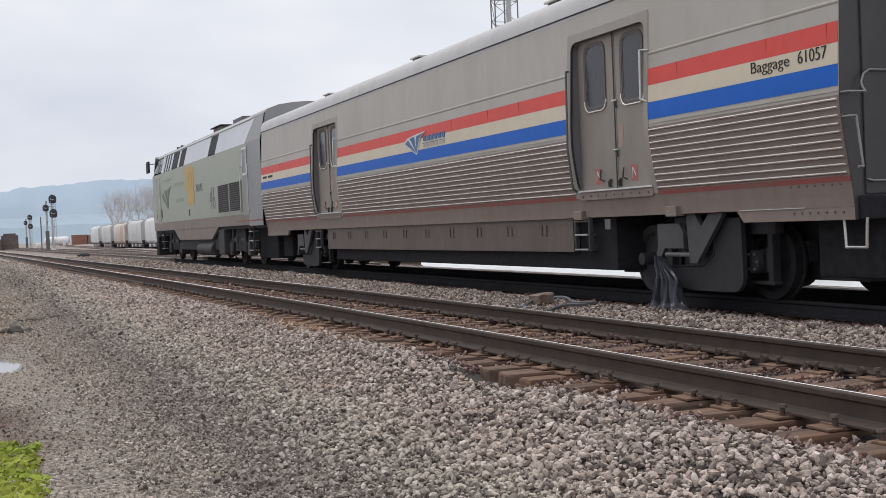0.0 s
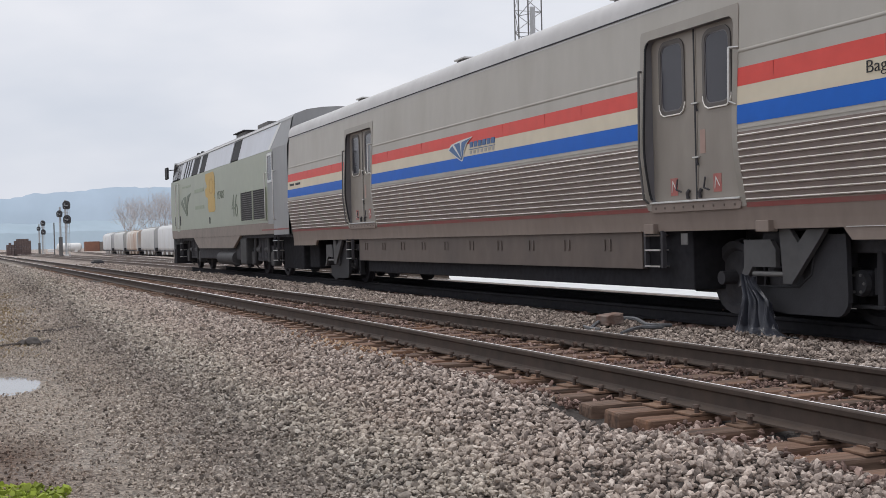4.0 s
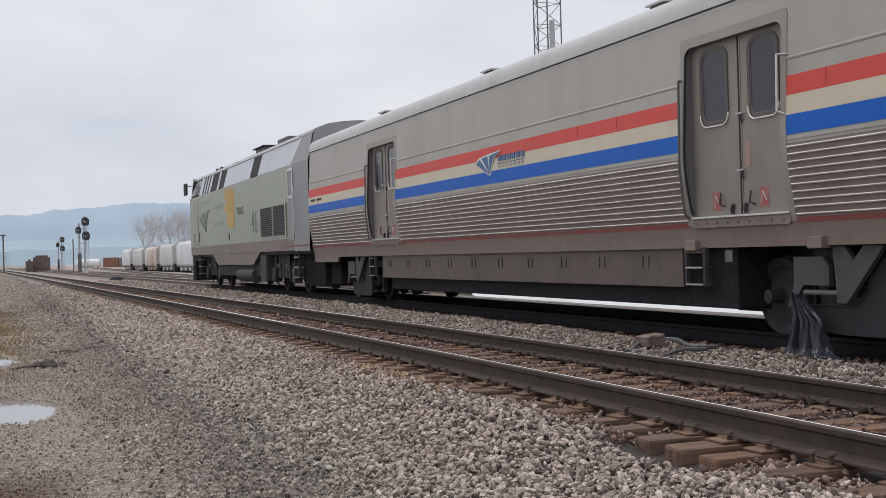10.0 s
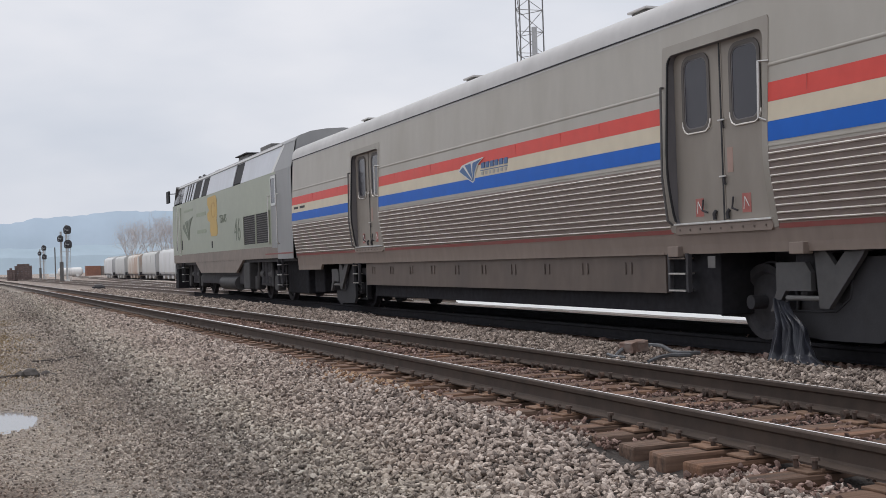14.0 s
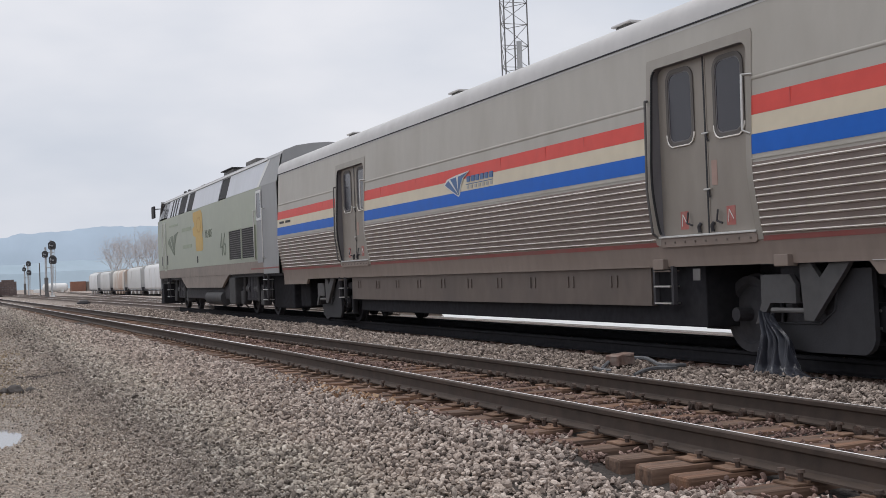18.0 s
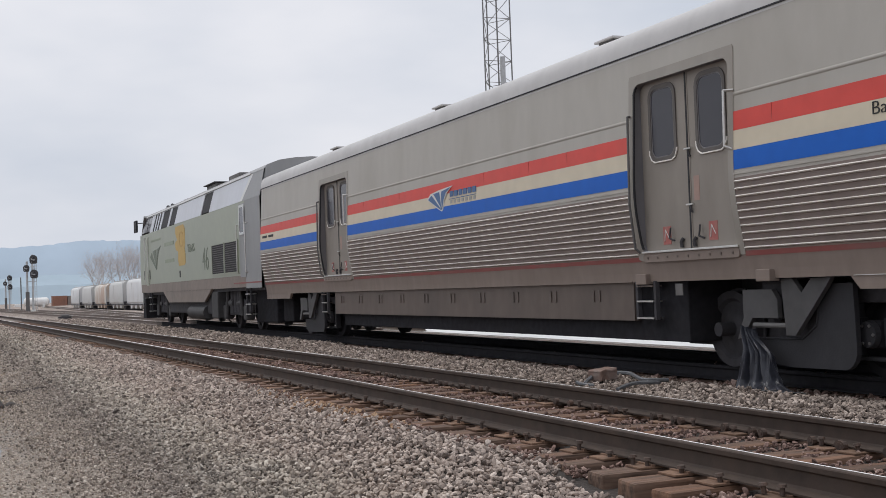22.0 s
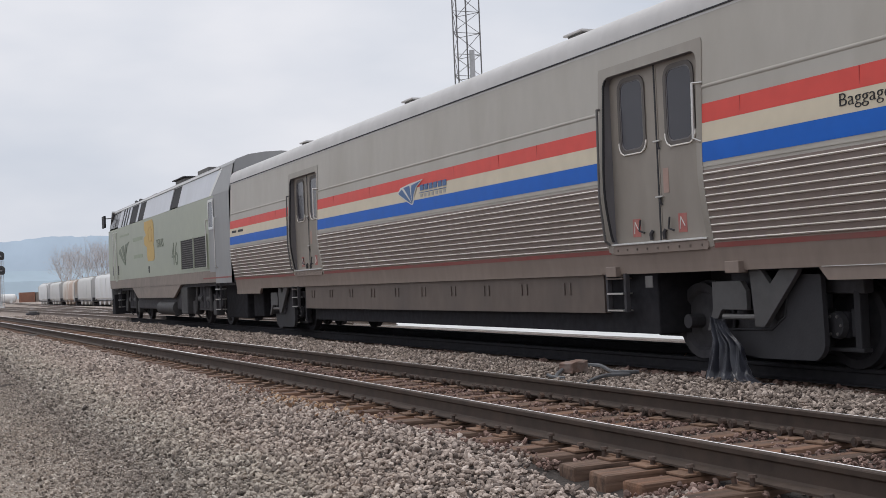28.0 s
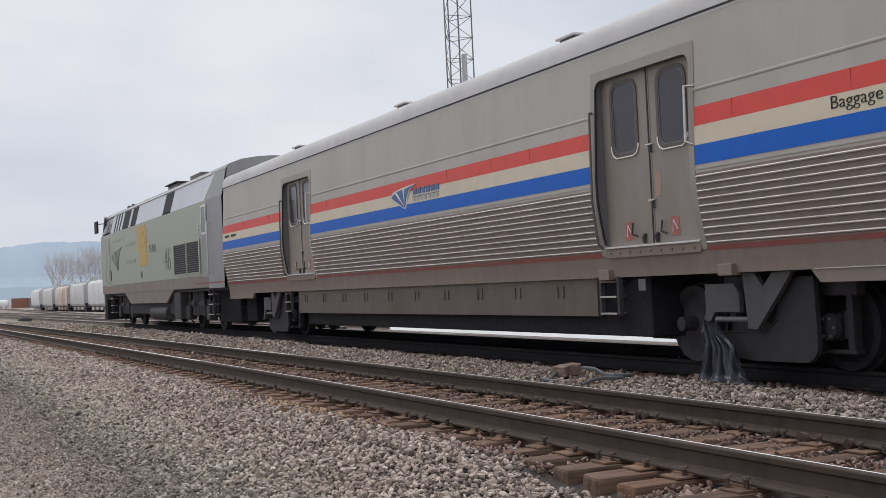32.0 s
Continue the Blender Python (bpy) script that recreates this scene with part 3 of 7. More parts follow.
train_track = root("railway_track", (0, 0, 0), "railway track under the stopped passenger train", "track", kind="structure")
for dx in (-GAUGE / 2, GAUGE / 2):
    # rails below the train take the shade colour on head and side
    rail(train_track, XC + dx, RAIL_Z - 0.18, bend2, -30, 46, SOOT_SHADE, SOOT_SHADE)
    rail(train_track, XC + dx, RAIL_Z - 0.18, bend2, 46, 400, HAZED_RAIL)
y, i = -12.0, 0
while y < 75:
    piece("tie", TIES[i % 6], train_track, pose(XC + bend2(y) + rng.uniform(-0.05, 0.05), y, RAIL_Z - 0.2 + rng.uniform(-0.012, 0), 0, 0, rng.uniform(-1.5, 1.5)))
    y += 0.5 + rng.uniform(-0.03, 0.03)
    i += 1
for n, (shift, turn, drop) in enumerate(((4.4, 0.9, 0.2), (24.9, 0.0, 1.35))):
    yard = root("railway_track", (0, 0, 0), "rusty yard track behind the passenger train", "track", kind="structure")
    for dx in (0, GAUGE):
        rail(yard, XC - GAUGE / 2 + shift + dx, -drop, lambda yy: bend2(yy) * turn, 30, 420, HAZED_RAIL)
siding = root("railway_track", (0, 0, 0), "rusty siding that leaves the yard track", "track", kind="structure")
for dx in (0, GAUGE):
    rail(siding, 8.2 + dx, -0.16, lambda yy: 0.037 * (yy - 72), 72, 300, HAZED_RAIL)

# ---- baggage car ----
SIDE = 3.51        # the car's near side
CAR_Y0, CAR_Y1 = 0.0, 25.0
DOORS = ((3.58, 5.73), (17.30, 19.45))


def side_in(z):
    """How far the side wall lies in from its widest line, by height."""
    return 0.15 * smooth(2.35, 1.10, z) if z < 2.35 else 0.075 * max(0.0, (z - 2.5) / 1.6)


def near(z, out=0.0):
    return SIDE + side_in(z) - out


def wall_profile(z0, z1, thick=0.06, step=0.12, out=0.0):
    n = max(1, math.ceil((z1 - z0) / step))
    zs = [z0 + (z1 - z0) * i / n for i in range(n + 1)]
    return [(near(z, out), z) for z in zs] + [(near(z, out) + thick, z) for z in reversed(zs)]


def mirrored(bm, far):
    if far:
        bmesh.ops.transform(bm, matrix=Matrix.Translation((2 * XC, 0, 0)) @ Matrix.Diagonal((-1, 1, 1, 1)), verts=bm.verts)
        bmesh.ops.reverse_faces(bm, faces=bm.faces)
    return bm


def strip(name, z0, z1, y0, y1, mat, parent, out=0.004, thick=0.012, label="", far=False):
    bm = sweep(bmesh.new(), wall_profile(z0, z1, thick, out=out), y0, y1, ring=True)
    bmesh.ops.recalc_face_normals(bm, faces=bm.faces)
    return part(name, mirrored(bm, far), mat, parent, label)


baggage_car = root("baggage_car", (XC, 12.5, RAIL_Z), "silver baggage car with red, cream and blue stripes and fluted sides", "railway car")
SEGMENTS = ((CAR_Y0, DOORS[0][0]), (DOORS[0][1], DOORS[1][0]), (DOORS[1][1], CAR_Y1))


def car_side(far):
    for y0, y1 in SEGMENTS:
        strip("side_panel", 2.34, 4.11, y0, y1, GREY_PAINT, baggage_car, 0, 0.06, far=far)
        strip("fluted_panel", 1.56, 2.34, y0, y1, FLUTE_DIRT_SHADE, baggage_car, 0, 0.06, far=far)
        strip("red_stripe", 2.86, 3.07, y0 + 0.004, y1 - 0.004, RED, baggage_car, far=far)
        strip("cream_stripe", 2.647, 2.858, y0 + 0.004, y1 - 0.004, CREAM, baggage_car, far=far)
        strip("blue_stripe", 2.43, 2.645, y0 + 0.004, y1 - 0.004, BLUE, baggage_car, far=far)
        bm = sweep(bmesh.new(), [(near(3.25), 3.284), (near(3.25, 0.006), 3.276), (near(3.25, 0.008), 3.262), (near(3.25, 0.005), 3.246), (near(3.25), 3.24)], y0, y1, ring=True)
        bmesh.ops.recalc_face_normals(bm, faces=bm.faces)
        part("belt_moulding", mirrored(bm, far), GREY_PAINT, baggage_car, smooth=True)
        strip("belt_moulding", 2.375, 2.39, y0, y1, GREY_PAINT, baggage_car, 0.01, 0.012, far=far)
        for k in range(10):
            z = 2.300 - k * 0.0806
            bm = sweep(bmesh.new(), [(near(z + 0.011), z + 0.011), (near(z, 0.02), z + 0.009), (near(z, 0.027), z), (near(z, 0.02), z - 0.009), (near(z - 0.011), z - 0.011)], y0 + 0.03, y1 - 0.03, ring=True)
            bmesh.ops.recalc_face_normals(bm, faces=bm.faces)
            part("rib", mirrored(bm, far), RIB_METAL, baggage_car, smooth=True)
    for y0, y1 in DOORS:
        strip("door_header", 3.73, 4.11, y0, y1, GREY_PAINT, baggage_car, 0, 0.06, far=far)
    strip("side_sill", 1.23, 1.56, CAR_Y0, CAR_Y1, SILL_PAINT, baggage_car, 0, 0.06, far=far)
    for y0, y1 in SEGMENTS:
        strip("red_line", 1.485, 1.54, y0, y1, DULL_RED, baggage_car, far=far)
    for y0, y1, cut in ((CAR_Y0, 1.85, 1), (22.7, CAR_Y1, -1)):
        out = [(y0, 1.10), (y1, 1.10), (y1 + 0.13, 1.232), (y0, 1.232)] if cut > 0 else [(y0, 1.10), (y1, 1.10), (y1, 1.232), (y0 - 0.13, 1.232)]
        part("end_skirt", mirrored(solid(bmesh.new(), out, near(1.16), near(1.16) + 0.06), far), SILL_PAINT, baggage_car)
    out = [(6.05, 0.74), (18.9, 0.74), (18.9, 1.229), (6.05, 1.229)]
    skirt = part("equipment_skirt", mirrored(solid(bmesh.new(), out, near(1.15, -0.03), near(1.15, -0.03) + 0.08), far), SKIRT_PAINT, baggage_car)
    part("skirt_ledge", mirrored(boxed(near(1.25, 0.012), near(1.25, 0.0), 6.0, 18.95, 1.232, 1.248), far), SILL_PAINT, baggage_car)
    for k in range(10):
        yy = 6.9 + k * 1.26
        for d in (0, 0.16):
            part("latch", mirrored(boxed(near(1.15, -0.028), near(1.15, -0.012), yy + d, yy + d + 0.05, 0.98, 1.14, bevel=0.006), far), SKIRT_PAINT, skirt)


def reveal(bm, outline, x_in, out=0.0):
    """The depth of an opening: from the curved skin back to a flat plane."""
    a = [bm.verts.new((near(z, out), y, z)) for y, z in outline]
    b = [bm.verts.new((x_in, y, z)) for y, z in outline]
    for i in range(len(a)):
        j = (i + 1) % len(a)
        bm.faces.new((a[i], a[j], b[j], b[i]))
    return bm


def fine(outline, step=0.12):
    """The same closed outline with its long sides cut into short ones."""
    out = []
    for (y0, z0), (y1, z1) in zip(outline, outline[1:] + outline[:1]):
        n = max(1, math.ceil(math.hypot(y1 - y0, z1 - z0) / step))
        out += [(y0 + (y1 - y0) * i / n, z0 + (z1 - z0) * i / n) for i in range(n)]
    return out


def car_door(y0, y1, far):
    P = SIDE + 0.15                      # the flat plane of the door leaves
    a0, a1 = y0 + 0.0, y1 - 0.01
    door = part("sliding_door", mirrored(solid(bmesh.new(), [(a0, 1.56), (a1, 1.56), (a1, 3.80), (a0, 3.80)], P + 0.03, P + 0.07), far), DOOR_PAINT, baggage_car, "dirty double door with two dark windows")
    mid = y0 + 1.07
    outline = rounded(y0 + 0.09, y1 - 0.07, 1.585, 3.70, 0.13)
    for a, b, c in ((a0, mid - 0.006, y0 + 0.585), (mid + 0.006, a1, y0 + 1.588)):
        leaf = part("door_leaf", mirrored(solid(bmesh.new(), rounded(a, b, 1.60, 3.79, 0.03), P, P + 0.03), far), DOOR_PAINT, door)
        win = rounded(c - 0.25, c + 0.25, 2.75, 3.60, 0.12)
        rim = rounded(c - 0.30, c + 0.30, 2.70, 3.65, 0.16)
        part("window_glass", mirrored(solid(bmesh.new(), win, P - 0.003, P + 0.002), far), DARK_GLASS, leaf)
        part("window_frame", mirrored(frame_plate(bmesh.new(), rim, win, P - 0.016, P + 0.001), far), WINDOW_RIM, leaf)
        inner = rounded(c - 0.235, c + 0.235, 2.765, 3.585, 0.11)
        part("glazing_bead", mirrored(frame_plate(bmesh.new(), win, inner, P - 0.009, P - 0.002), far), JAMB_DARK, leaf)
        low = [(c + dy, z) for dy, z in ((0.30, 2.86), (0.295, 2.80), (0.26, 2.735), (0.19, 2.70), (-0.19, 2.70), (-0.26, 2.735), (-0.295, 2.80), (-0.30, 2.84))]
        part("drip_rim", mirrored(tube([(P - 0.012, yy, zz) for yy, zz in low], 0.011, 6), far), RIB_METAL, leaf)
    part("centre_post", mirrored(boxed(P - 0.012, P - 0.0005, mid - 0.014, mid + 0.014, 1.61, 3.72), far), BLACK_RUBBER, door)
    part("seal_lip", mirrored(boxed(P - 0.008, P - 0.0005, mid - 0.034, mid - 0.016, 1.61, 3.72), far), DOOR_PAINT, door)
    for z in (2.79, 2.13):
        part("door_latch", mirrored(tube([(P - 0.03, mid + 0.04, z), (P - 0.03, mid - 0.10, z)], 0.012, 6), far), BRIGHT_STEEL, door)
        part("latch_drop", mirrored(tube([(P - 0.02, mid - 0.03, z), (P - 0.03, mid - 0.05, z - 0.06), (P - 0.015, mid - 0.06, z - 0.10)], 0.012, 6), far), IRON, door)
    for yy, zz in ((mid + 0.52, 1.79), (mid - 0.44, 1.80)):
        part("notice", mirrored(boxed(P - 0.004, P - 0.0005, yy - 0.085, yy + 0.085, zz - 0.11, zz + 0.11), far), TAG_RED, door, "scuffed red notice")
        part("notice_mark", mirrored(tube([(P - 0.006, yy + 0.05, zz - 0.07), (P - 0.006, yy + 0.03, zz + 0.07), (P - 0.006, yy - 0.05, zz - 0.04)], 0.006, 5), far), LOGO_WHITE, door)
    part("notice", mirrored(boxed(P - 0.004, P - 0.0005, mid - 0.20, mid - 0.09, 2.17, 2.46), far), FADED_TAG, door, "faded notice")
    for yy in (mid + 0.40, mid - 0.22):
        part("hold_bar", mirrored(tube([(P - 0.03, yy, 1.88), (P - 0.05, yy, 1.75), (P - 0.03, yy - 0.08, 1.72)], 0.012, 6), far), IRON, door)
    for yy in (mid + 0.18, mid - 0.09):
        part("floor_bolt", mirrored(tube([(P - 0.02, yy, 1.63), (P - 0.03, yy, 1.70), (P - 0.01, yy - 0.02, 1.74)], 0.022, 7), far), IRON, door)
    # surround: a proud plate on the skin, the dark depth of the opening, and the sill
    ring = bmesh.new()
    hole = fine(outline)
    outer = []
    cy, cz = (y0 + y1) / 2, 2.65
    for yy, zz in hole:
        ty = ((y1 + 0.03 if yy > cy else y0 - 0.01) - cy) / (yy - cy) if abs(yy - cy) > 1e-4 else 99
        tz = ((3.82 if zz > cz else 1.50) - cz) / (zz - cz) if abs(zz - cz) > 1e-4 else 99
        k = min(ty, tz)
        outer.append((cy + (yy - cy) * k, cz + (zz - cz) * k))
    a = [ring.verts.new((near(z, 0.008), y, z)) for y, z in hole]
    b = [ring.verts.new((near(z, 0.008), y, z)) for y, z in outer]
    c = [ring.verts.new((near(z, -0.002), y, z)) for y, z in outer]
    for i in range(len(a)):
        j = (i + 1) % len(a)
        ring.faces.new((a[i], a[j], b[j], b[i]))
        ring.faces.new((b[i], b[j], c[j], c[i]))
    bmesh.ops.recalc_face_normals(ring, faces=ring.faces)
    part("door_surround", mirrored(ring, far), DOOR_EDGE, door, "worn steel plate round the door opening")
    part("jamb", mirrored(reveal(bmesh.new(), hole, P + 0.004, 0.008), far), JAMB_DARK, door, "dark depth of the door opening")
    side_run = sorted(((y, z) for y, z in hole if y > y1 - 0.18 and 1.62 < z < 3.68), key=lambda p: p[1])
    edge = [(near(z, 0.004) + 0.012, y, z) for y, z in side_run]
    part("gasket", mirrored(tube(edge, 0.018, 6), far), BLACK_RUBBER, door)
    part("door_sill", mirrored(boxed(SIDE + 0.07, P + 0.02, y0 + 0.08, y1 - 0.08, 1.585, 1.612, bevel=0.006), far), BRIGHT_STEEL, door)
    part("sill_plate", mirrored(solid(bmesh.new(), rounded(y0 + 0.08, y1 - 0.09, 1.475, 1.582, 0.04), near(1.53, 0.02), near(1.53)), far), SILL_PAINT, door)
    for k in range(9):
        yy = y0 + 0.2 + k * (y1 - y0 - 0.4) / 8
        part("bolt", mirrored(boxed(near(1.52, 0.03), near(1.52, 0.02), yy - 0.012, yy + 0.012, 1.515, 1.54), far), SKIRT_PAINT, door)
    part("grab_rail", mirrored(tube([(near(3.3), y1 + 0.0, 3.32), (SIDE - 0.025, y1 - 0.03, 3.31), (SIDE - 0.045, y1 - 0.03, 2.2), (SIDE + 0.02, y1 - 0.02, 1.66), (SIDE + 0.09, y1 - 0.02, 1.60)], 0.016), far), TRUCK_GREY, door)
    part("grab_rail", mirrored(tube([(near(3.3), y0 - 0.01, 3.31), (SIDE - 0.05, y0 + 0.06, 3.31), (SIDE - 0.05, y0 + 0.08, 2.7), (near(2.6), y0 + 0.02, 2.66)], 0.015), far), BRIGHT_STEEL, door)


for far in (False, True):
    car_side(far)
    for y0, y1 in DOORS:
        car_door(y0, y1, far)

HALF = XC - SIDE
ROOF_LINE = [(HALF - 0.07, 4.11), (HALF - 0.073, 4.2), (HALF - 0.082, 4.265), (HALF - 0.11, 4.335), (HALF - 0.16, 4.39), (HALF - 0.235, 4.434), (HALF - 0.35, 4.468), (HALF - 0.55, 4.50), (HALF - 1.0, 4.525), (0.0, 4.54)]
line = [(XC - x, z) for x, z in ROOF_LINE] + [(XC + x, z) for x, z in reversed(ROOF_LINE[:-1])]
bm = sweep(bmesh.new(), line + [(x, z - 0.05) for x, z in reversed(line)], CAR_Y0 - 0.02, CAR_Y1 + 0.02, ring=True)
bmesh.ops.recalc_face_normals(bm, faces=bm.faces)
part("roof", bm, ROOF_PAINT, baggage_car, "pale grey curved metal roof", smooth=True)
part("gutter", sweep(bmesh.new(), [(SIDE + 0.075, 4.09), (SIDE + 0.056, 4.09), (SIDE + 0.056, 4.108), (SIDE + 0.08, 4.108)], CAR_Y0, CAR_Y1, ring=True), BLACK_RUBBER, baggage_car)
for yy in (1.0, 7.2, 13.36, 19.85):
    for cx in (4.3, 2 * XC - 4.3):
        vent = part("roof_vent", boxed(cx - 0.2, cx + 0.2, yy - 0.2, yy + 0.2, 4.42, 4.60, bevel=0.02), TRUCK_GREY, baggage_car, "low grey roof vent")
        part("vent_cap", boxed(cx - 0.24, cx + 0.24, yy - 0.26, yy + 0.26, 4.60, 4.635, bevel=0.012), ROOF_PAINT, vent)
ENDZ = (3.5, 2.35, 2.2, 2.0, 1.8, 1.6, 1.4, 1.24, 1.1)
for yy, d in ((CAR_Y0 - 0.005, 1), (CAR_Y1 + 0.005, -1)):
    out = [(XC - x, z) for x, z in ROOF_LINE[:-1]] + [(XC + x, z) for x, z in reversed(ROOF_LINE)] + [(2 * XC - near(z), z) for z in ENDZ] + [(near(z), z) for z in reversed(ENDZ)]
    out = [(XC + (x - XC) * (HALF - 0.004) / HALF, z) for x, z in out]
    bm = bmesh.new()
    a = [bm.verts.new((x, yy, z)) for x, z in out]
    b = [bm.verts.new((x, yy + 0.05 * d, z)) for x, z in out]
    bm.faces.new(a), bm.faces.new(b)
    for k in range(len(a)):
        j = (k + 1) % len(a)
        bm.faces.new((a[k], a[j], b[j], b[k]))
    bmesh.ops.recalc_face_normals(bm, faces=bm.faces)
    part("end_wall", bm, DARK_CAR, baggage_car)
    part("diaphragm", boxed(XC - 0.55, XC + 0.55, yy - (0.33 if d > 0 else 0.05) * d, yy, 1.3, 3.75, bevel=0.03), BLACK_RUBBER, baggage_car)
part("floor_plate", boxed(SIDE + 0.2, 2 * XC - SIDE - 0.2, CAR_Y0 + 0.05, CAR_Y1 - 0.05, 1.24, 1.32), IRON, baggage_car)
part("underframe_box", boxed(SIDE + 0.3, 2 * XC - SIDE - 0.3, 5.0, 18.6, 0.485, 1.24, bevel=0.02), SOOT_SHADE, baggage_car)
# plain boxes added behind the wheels to block light from beyond the train
for y0, y1 in ((0.9, 6.2), (18.7, 24.0)):
    part("underframe_fill", boxed(4.6, 5.5, y0, y1, 0.40, 1.24), IRON, baggage_car)
# side lettering and emblem
words("Baggage", 0.18, LETTER, baggage_car, SIDE + 0.003, 1.43, 2.722, squeeze=1.2)
words("61057", 0.19, LETTER, baggage_car, SIDE + 0.003, 0.62, 2.722, squeeze=0.97)
part("lettering_bar", boxed(SIDE + 0.0, SIDE + 0.01, 24.3, 24.75, 2.74, 2.80), LETTER, baggage_car)
part("lettering_bar", boxed(SIDE + 0.0, SIDE + 0.01, 23.6, 24.1, 2.74, 2.80), LETTER, baggage_car)
BLADES = ((((0, 0.62), (0.10, 0.50), (0.28, 0.30), (0.44, 0.12), (0.56, 0.0)), ((0.16, 0.80), (0.25, 0.62), (0.38, 0.38), (0.50, 0.16), (0.57, 0.01))),
          (((0.24, 0.85), (0.33, 0.66), (0.43, 0.41), (0.53, 0.17), (0.575, 0.02)), ((0.50, 0.90), (0.52, 0.70), (0.54, 0.44), (0.57, 0.19), (0.585, 0.02))),
          (((0.60, 0.90), (0.58, 0.72), (0.58, 0.45), (0.59, 0.20), (0.59, 0.02)), ((1, 1.02), (0.78, 0.80), (0.67, 0.48), (0.625, 0.20), (0.60, 0.02))))


def emblem(owner, x, left, right, low, high, mats):
    """A fan of three curved blades that sweep down to one foot, on a pale backing."""
    def spread(line):
        return [(left + (right - left) * a, low + (high - low) * b) for a, b in line]
    if mats[1]:
        outer = [(-0.06, 0.63)] + [(a - 0.04, b - 0.02) for a, b in BLADES[0][0][1:]] + [(0.58, -0.07)] + [(a + 0.04, b - 0.02) for a, b in reversed(BLADES[2][1][1:])] + [(1.08, 1.08), (0.5, 0.99), (0.1, 0.88)]
        part("emblem_backing", solid(bmesh.new(), spread(outer), x - 0.007, x - 0.004), mats[1], owner, "white backing of the emblem")
    for one, two in BLADES:
        part("emblem_blade", solid(bmesh.new(), spread(one + two[::-1]), x - 0.011, x - 0.005), mats[0], owner, "emblem stripe")


emblem(baggage_car, SIDE + 0.005, 12.573, 11.53, 2.594, 2.95, (LOGO_BLUE, LOGO_WHITE))
for k in range(6):
    part("emblem_bar", boxed(SIDE - 0.002, SIDE + 0.012, 10.5 + k * 0.19, 10.5 + k * 0.19 + 0.135, 2.79, 2.885), LOGO_BLUE, baggage_car, "blue bar in place of a name")
part("emblem_bar", boxed(SIDE - 0.002, SIDE + 0.012, 10.5, 11.63, 2.748, 2.758), LOGO_BLUE, baggage_car)
for k in range(7):
    part("emblem_bar", boxed(SIDE - 0.002, SIDE + 0.012, 10.52 + k * 0.163, 10.52 + k * 0.163 + 0.09, 2.675, 2.73), GREY_MARK, baggage_car, "grey bar in place of a name")
# steps and small side fittings
for y0 in (5.56, 19.42):
    for dy in (0.0, 0.42):
        part("step_side", boxed(SIDE + 0.12, SIDE + 0.18, y0 - 0.02 + dy - 0.1, y0 + 0.03 + dy - 0.1, 0.76, 1.24), IRON, baggage_car)
    for z in (0.77, 0.98, 1.17):
        part("step", boxed(SIDE + 0.10, SIDE + 0.24, y0 - 0.08, y0 + 0.30, z, z + 0.02), BRIGHT_STEEL if z < 1.1 else SKIRT_PAINT, baggage_car)
for y0 in (3.25, 5.7):
    part("jack_pad", boxed(SIDE + 0.07, SIDE + 0.2, y0 - 0.12, y0 + 0.12, 1.20, 1.33, bevel=0.01), SILL_PAINT, baggage_car)
part("gauge_plate", boxed(SIDE + 0.12, SIDE + 0.13, 4.85, 5.0, 1.06, 1.2), TRUCK_GREY, baggage_car)
for yy in (0.17, 1.15, 2.9, 7.4, 8.6, 10.2, 14.1, 16.2, 20.5, 22.8):
    part("stripe_seam", boxed(near(2.97, 0.0075), near(2.97), yy, yy + 0.009, 2.862, 3.068), SEAM_RED, baggage_car)
part("sill_line", boxed(near(1.26, 0.008), near(1.26), 0.75, 1.92, 1.232, 1.24), BRIGHT_STEEL, baggage_car)
for k in range(7):
    for z in (1.17, 1.45):
        part("rivet", boxed(near(z, 0.008), near(z), 0.15 + k * 0.13, 0.175 + k * 0.13, z, z + 0.02), SKIRT_PAINT, baggage_car)


def wheel_bm(x, y, z, r, w):
    bm = bmesh.new()
    prof = [(0.0, 0.05), (0.0, 0.14), (0.03, 0.2), (0.05, r * 0.72), (0.0, r * 0.8), (0.0, r), (w * 0.75, r), (w * 0.8, r + 0.028), (w, r + 0.028), (w, 0.05)]
    sides = 28
    rings = []
    for k in range(sides):
        a = 2 * math.pi * k / sides
        rings.append([bm.verts.new((x + px, y + pr * math.cos(a), z + pr * math.sin(a))) for px, pr in prof])
    for k in range(sides):
        a, b = rings[k], rings[(k + 1) % sides]
        for j in range(len(prof) - 1):
            bm.faces.new((a[j], a[j + 1], b[j + 1], b[j]))
    bmesh.ops.recalc_face_normals(bm, faces=bm.faces)
    return bm


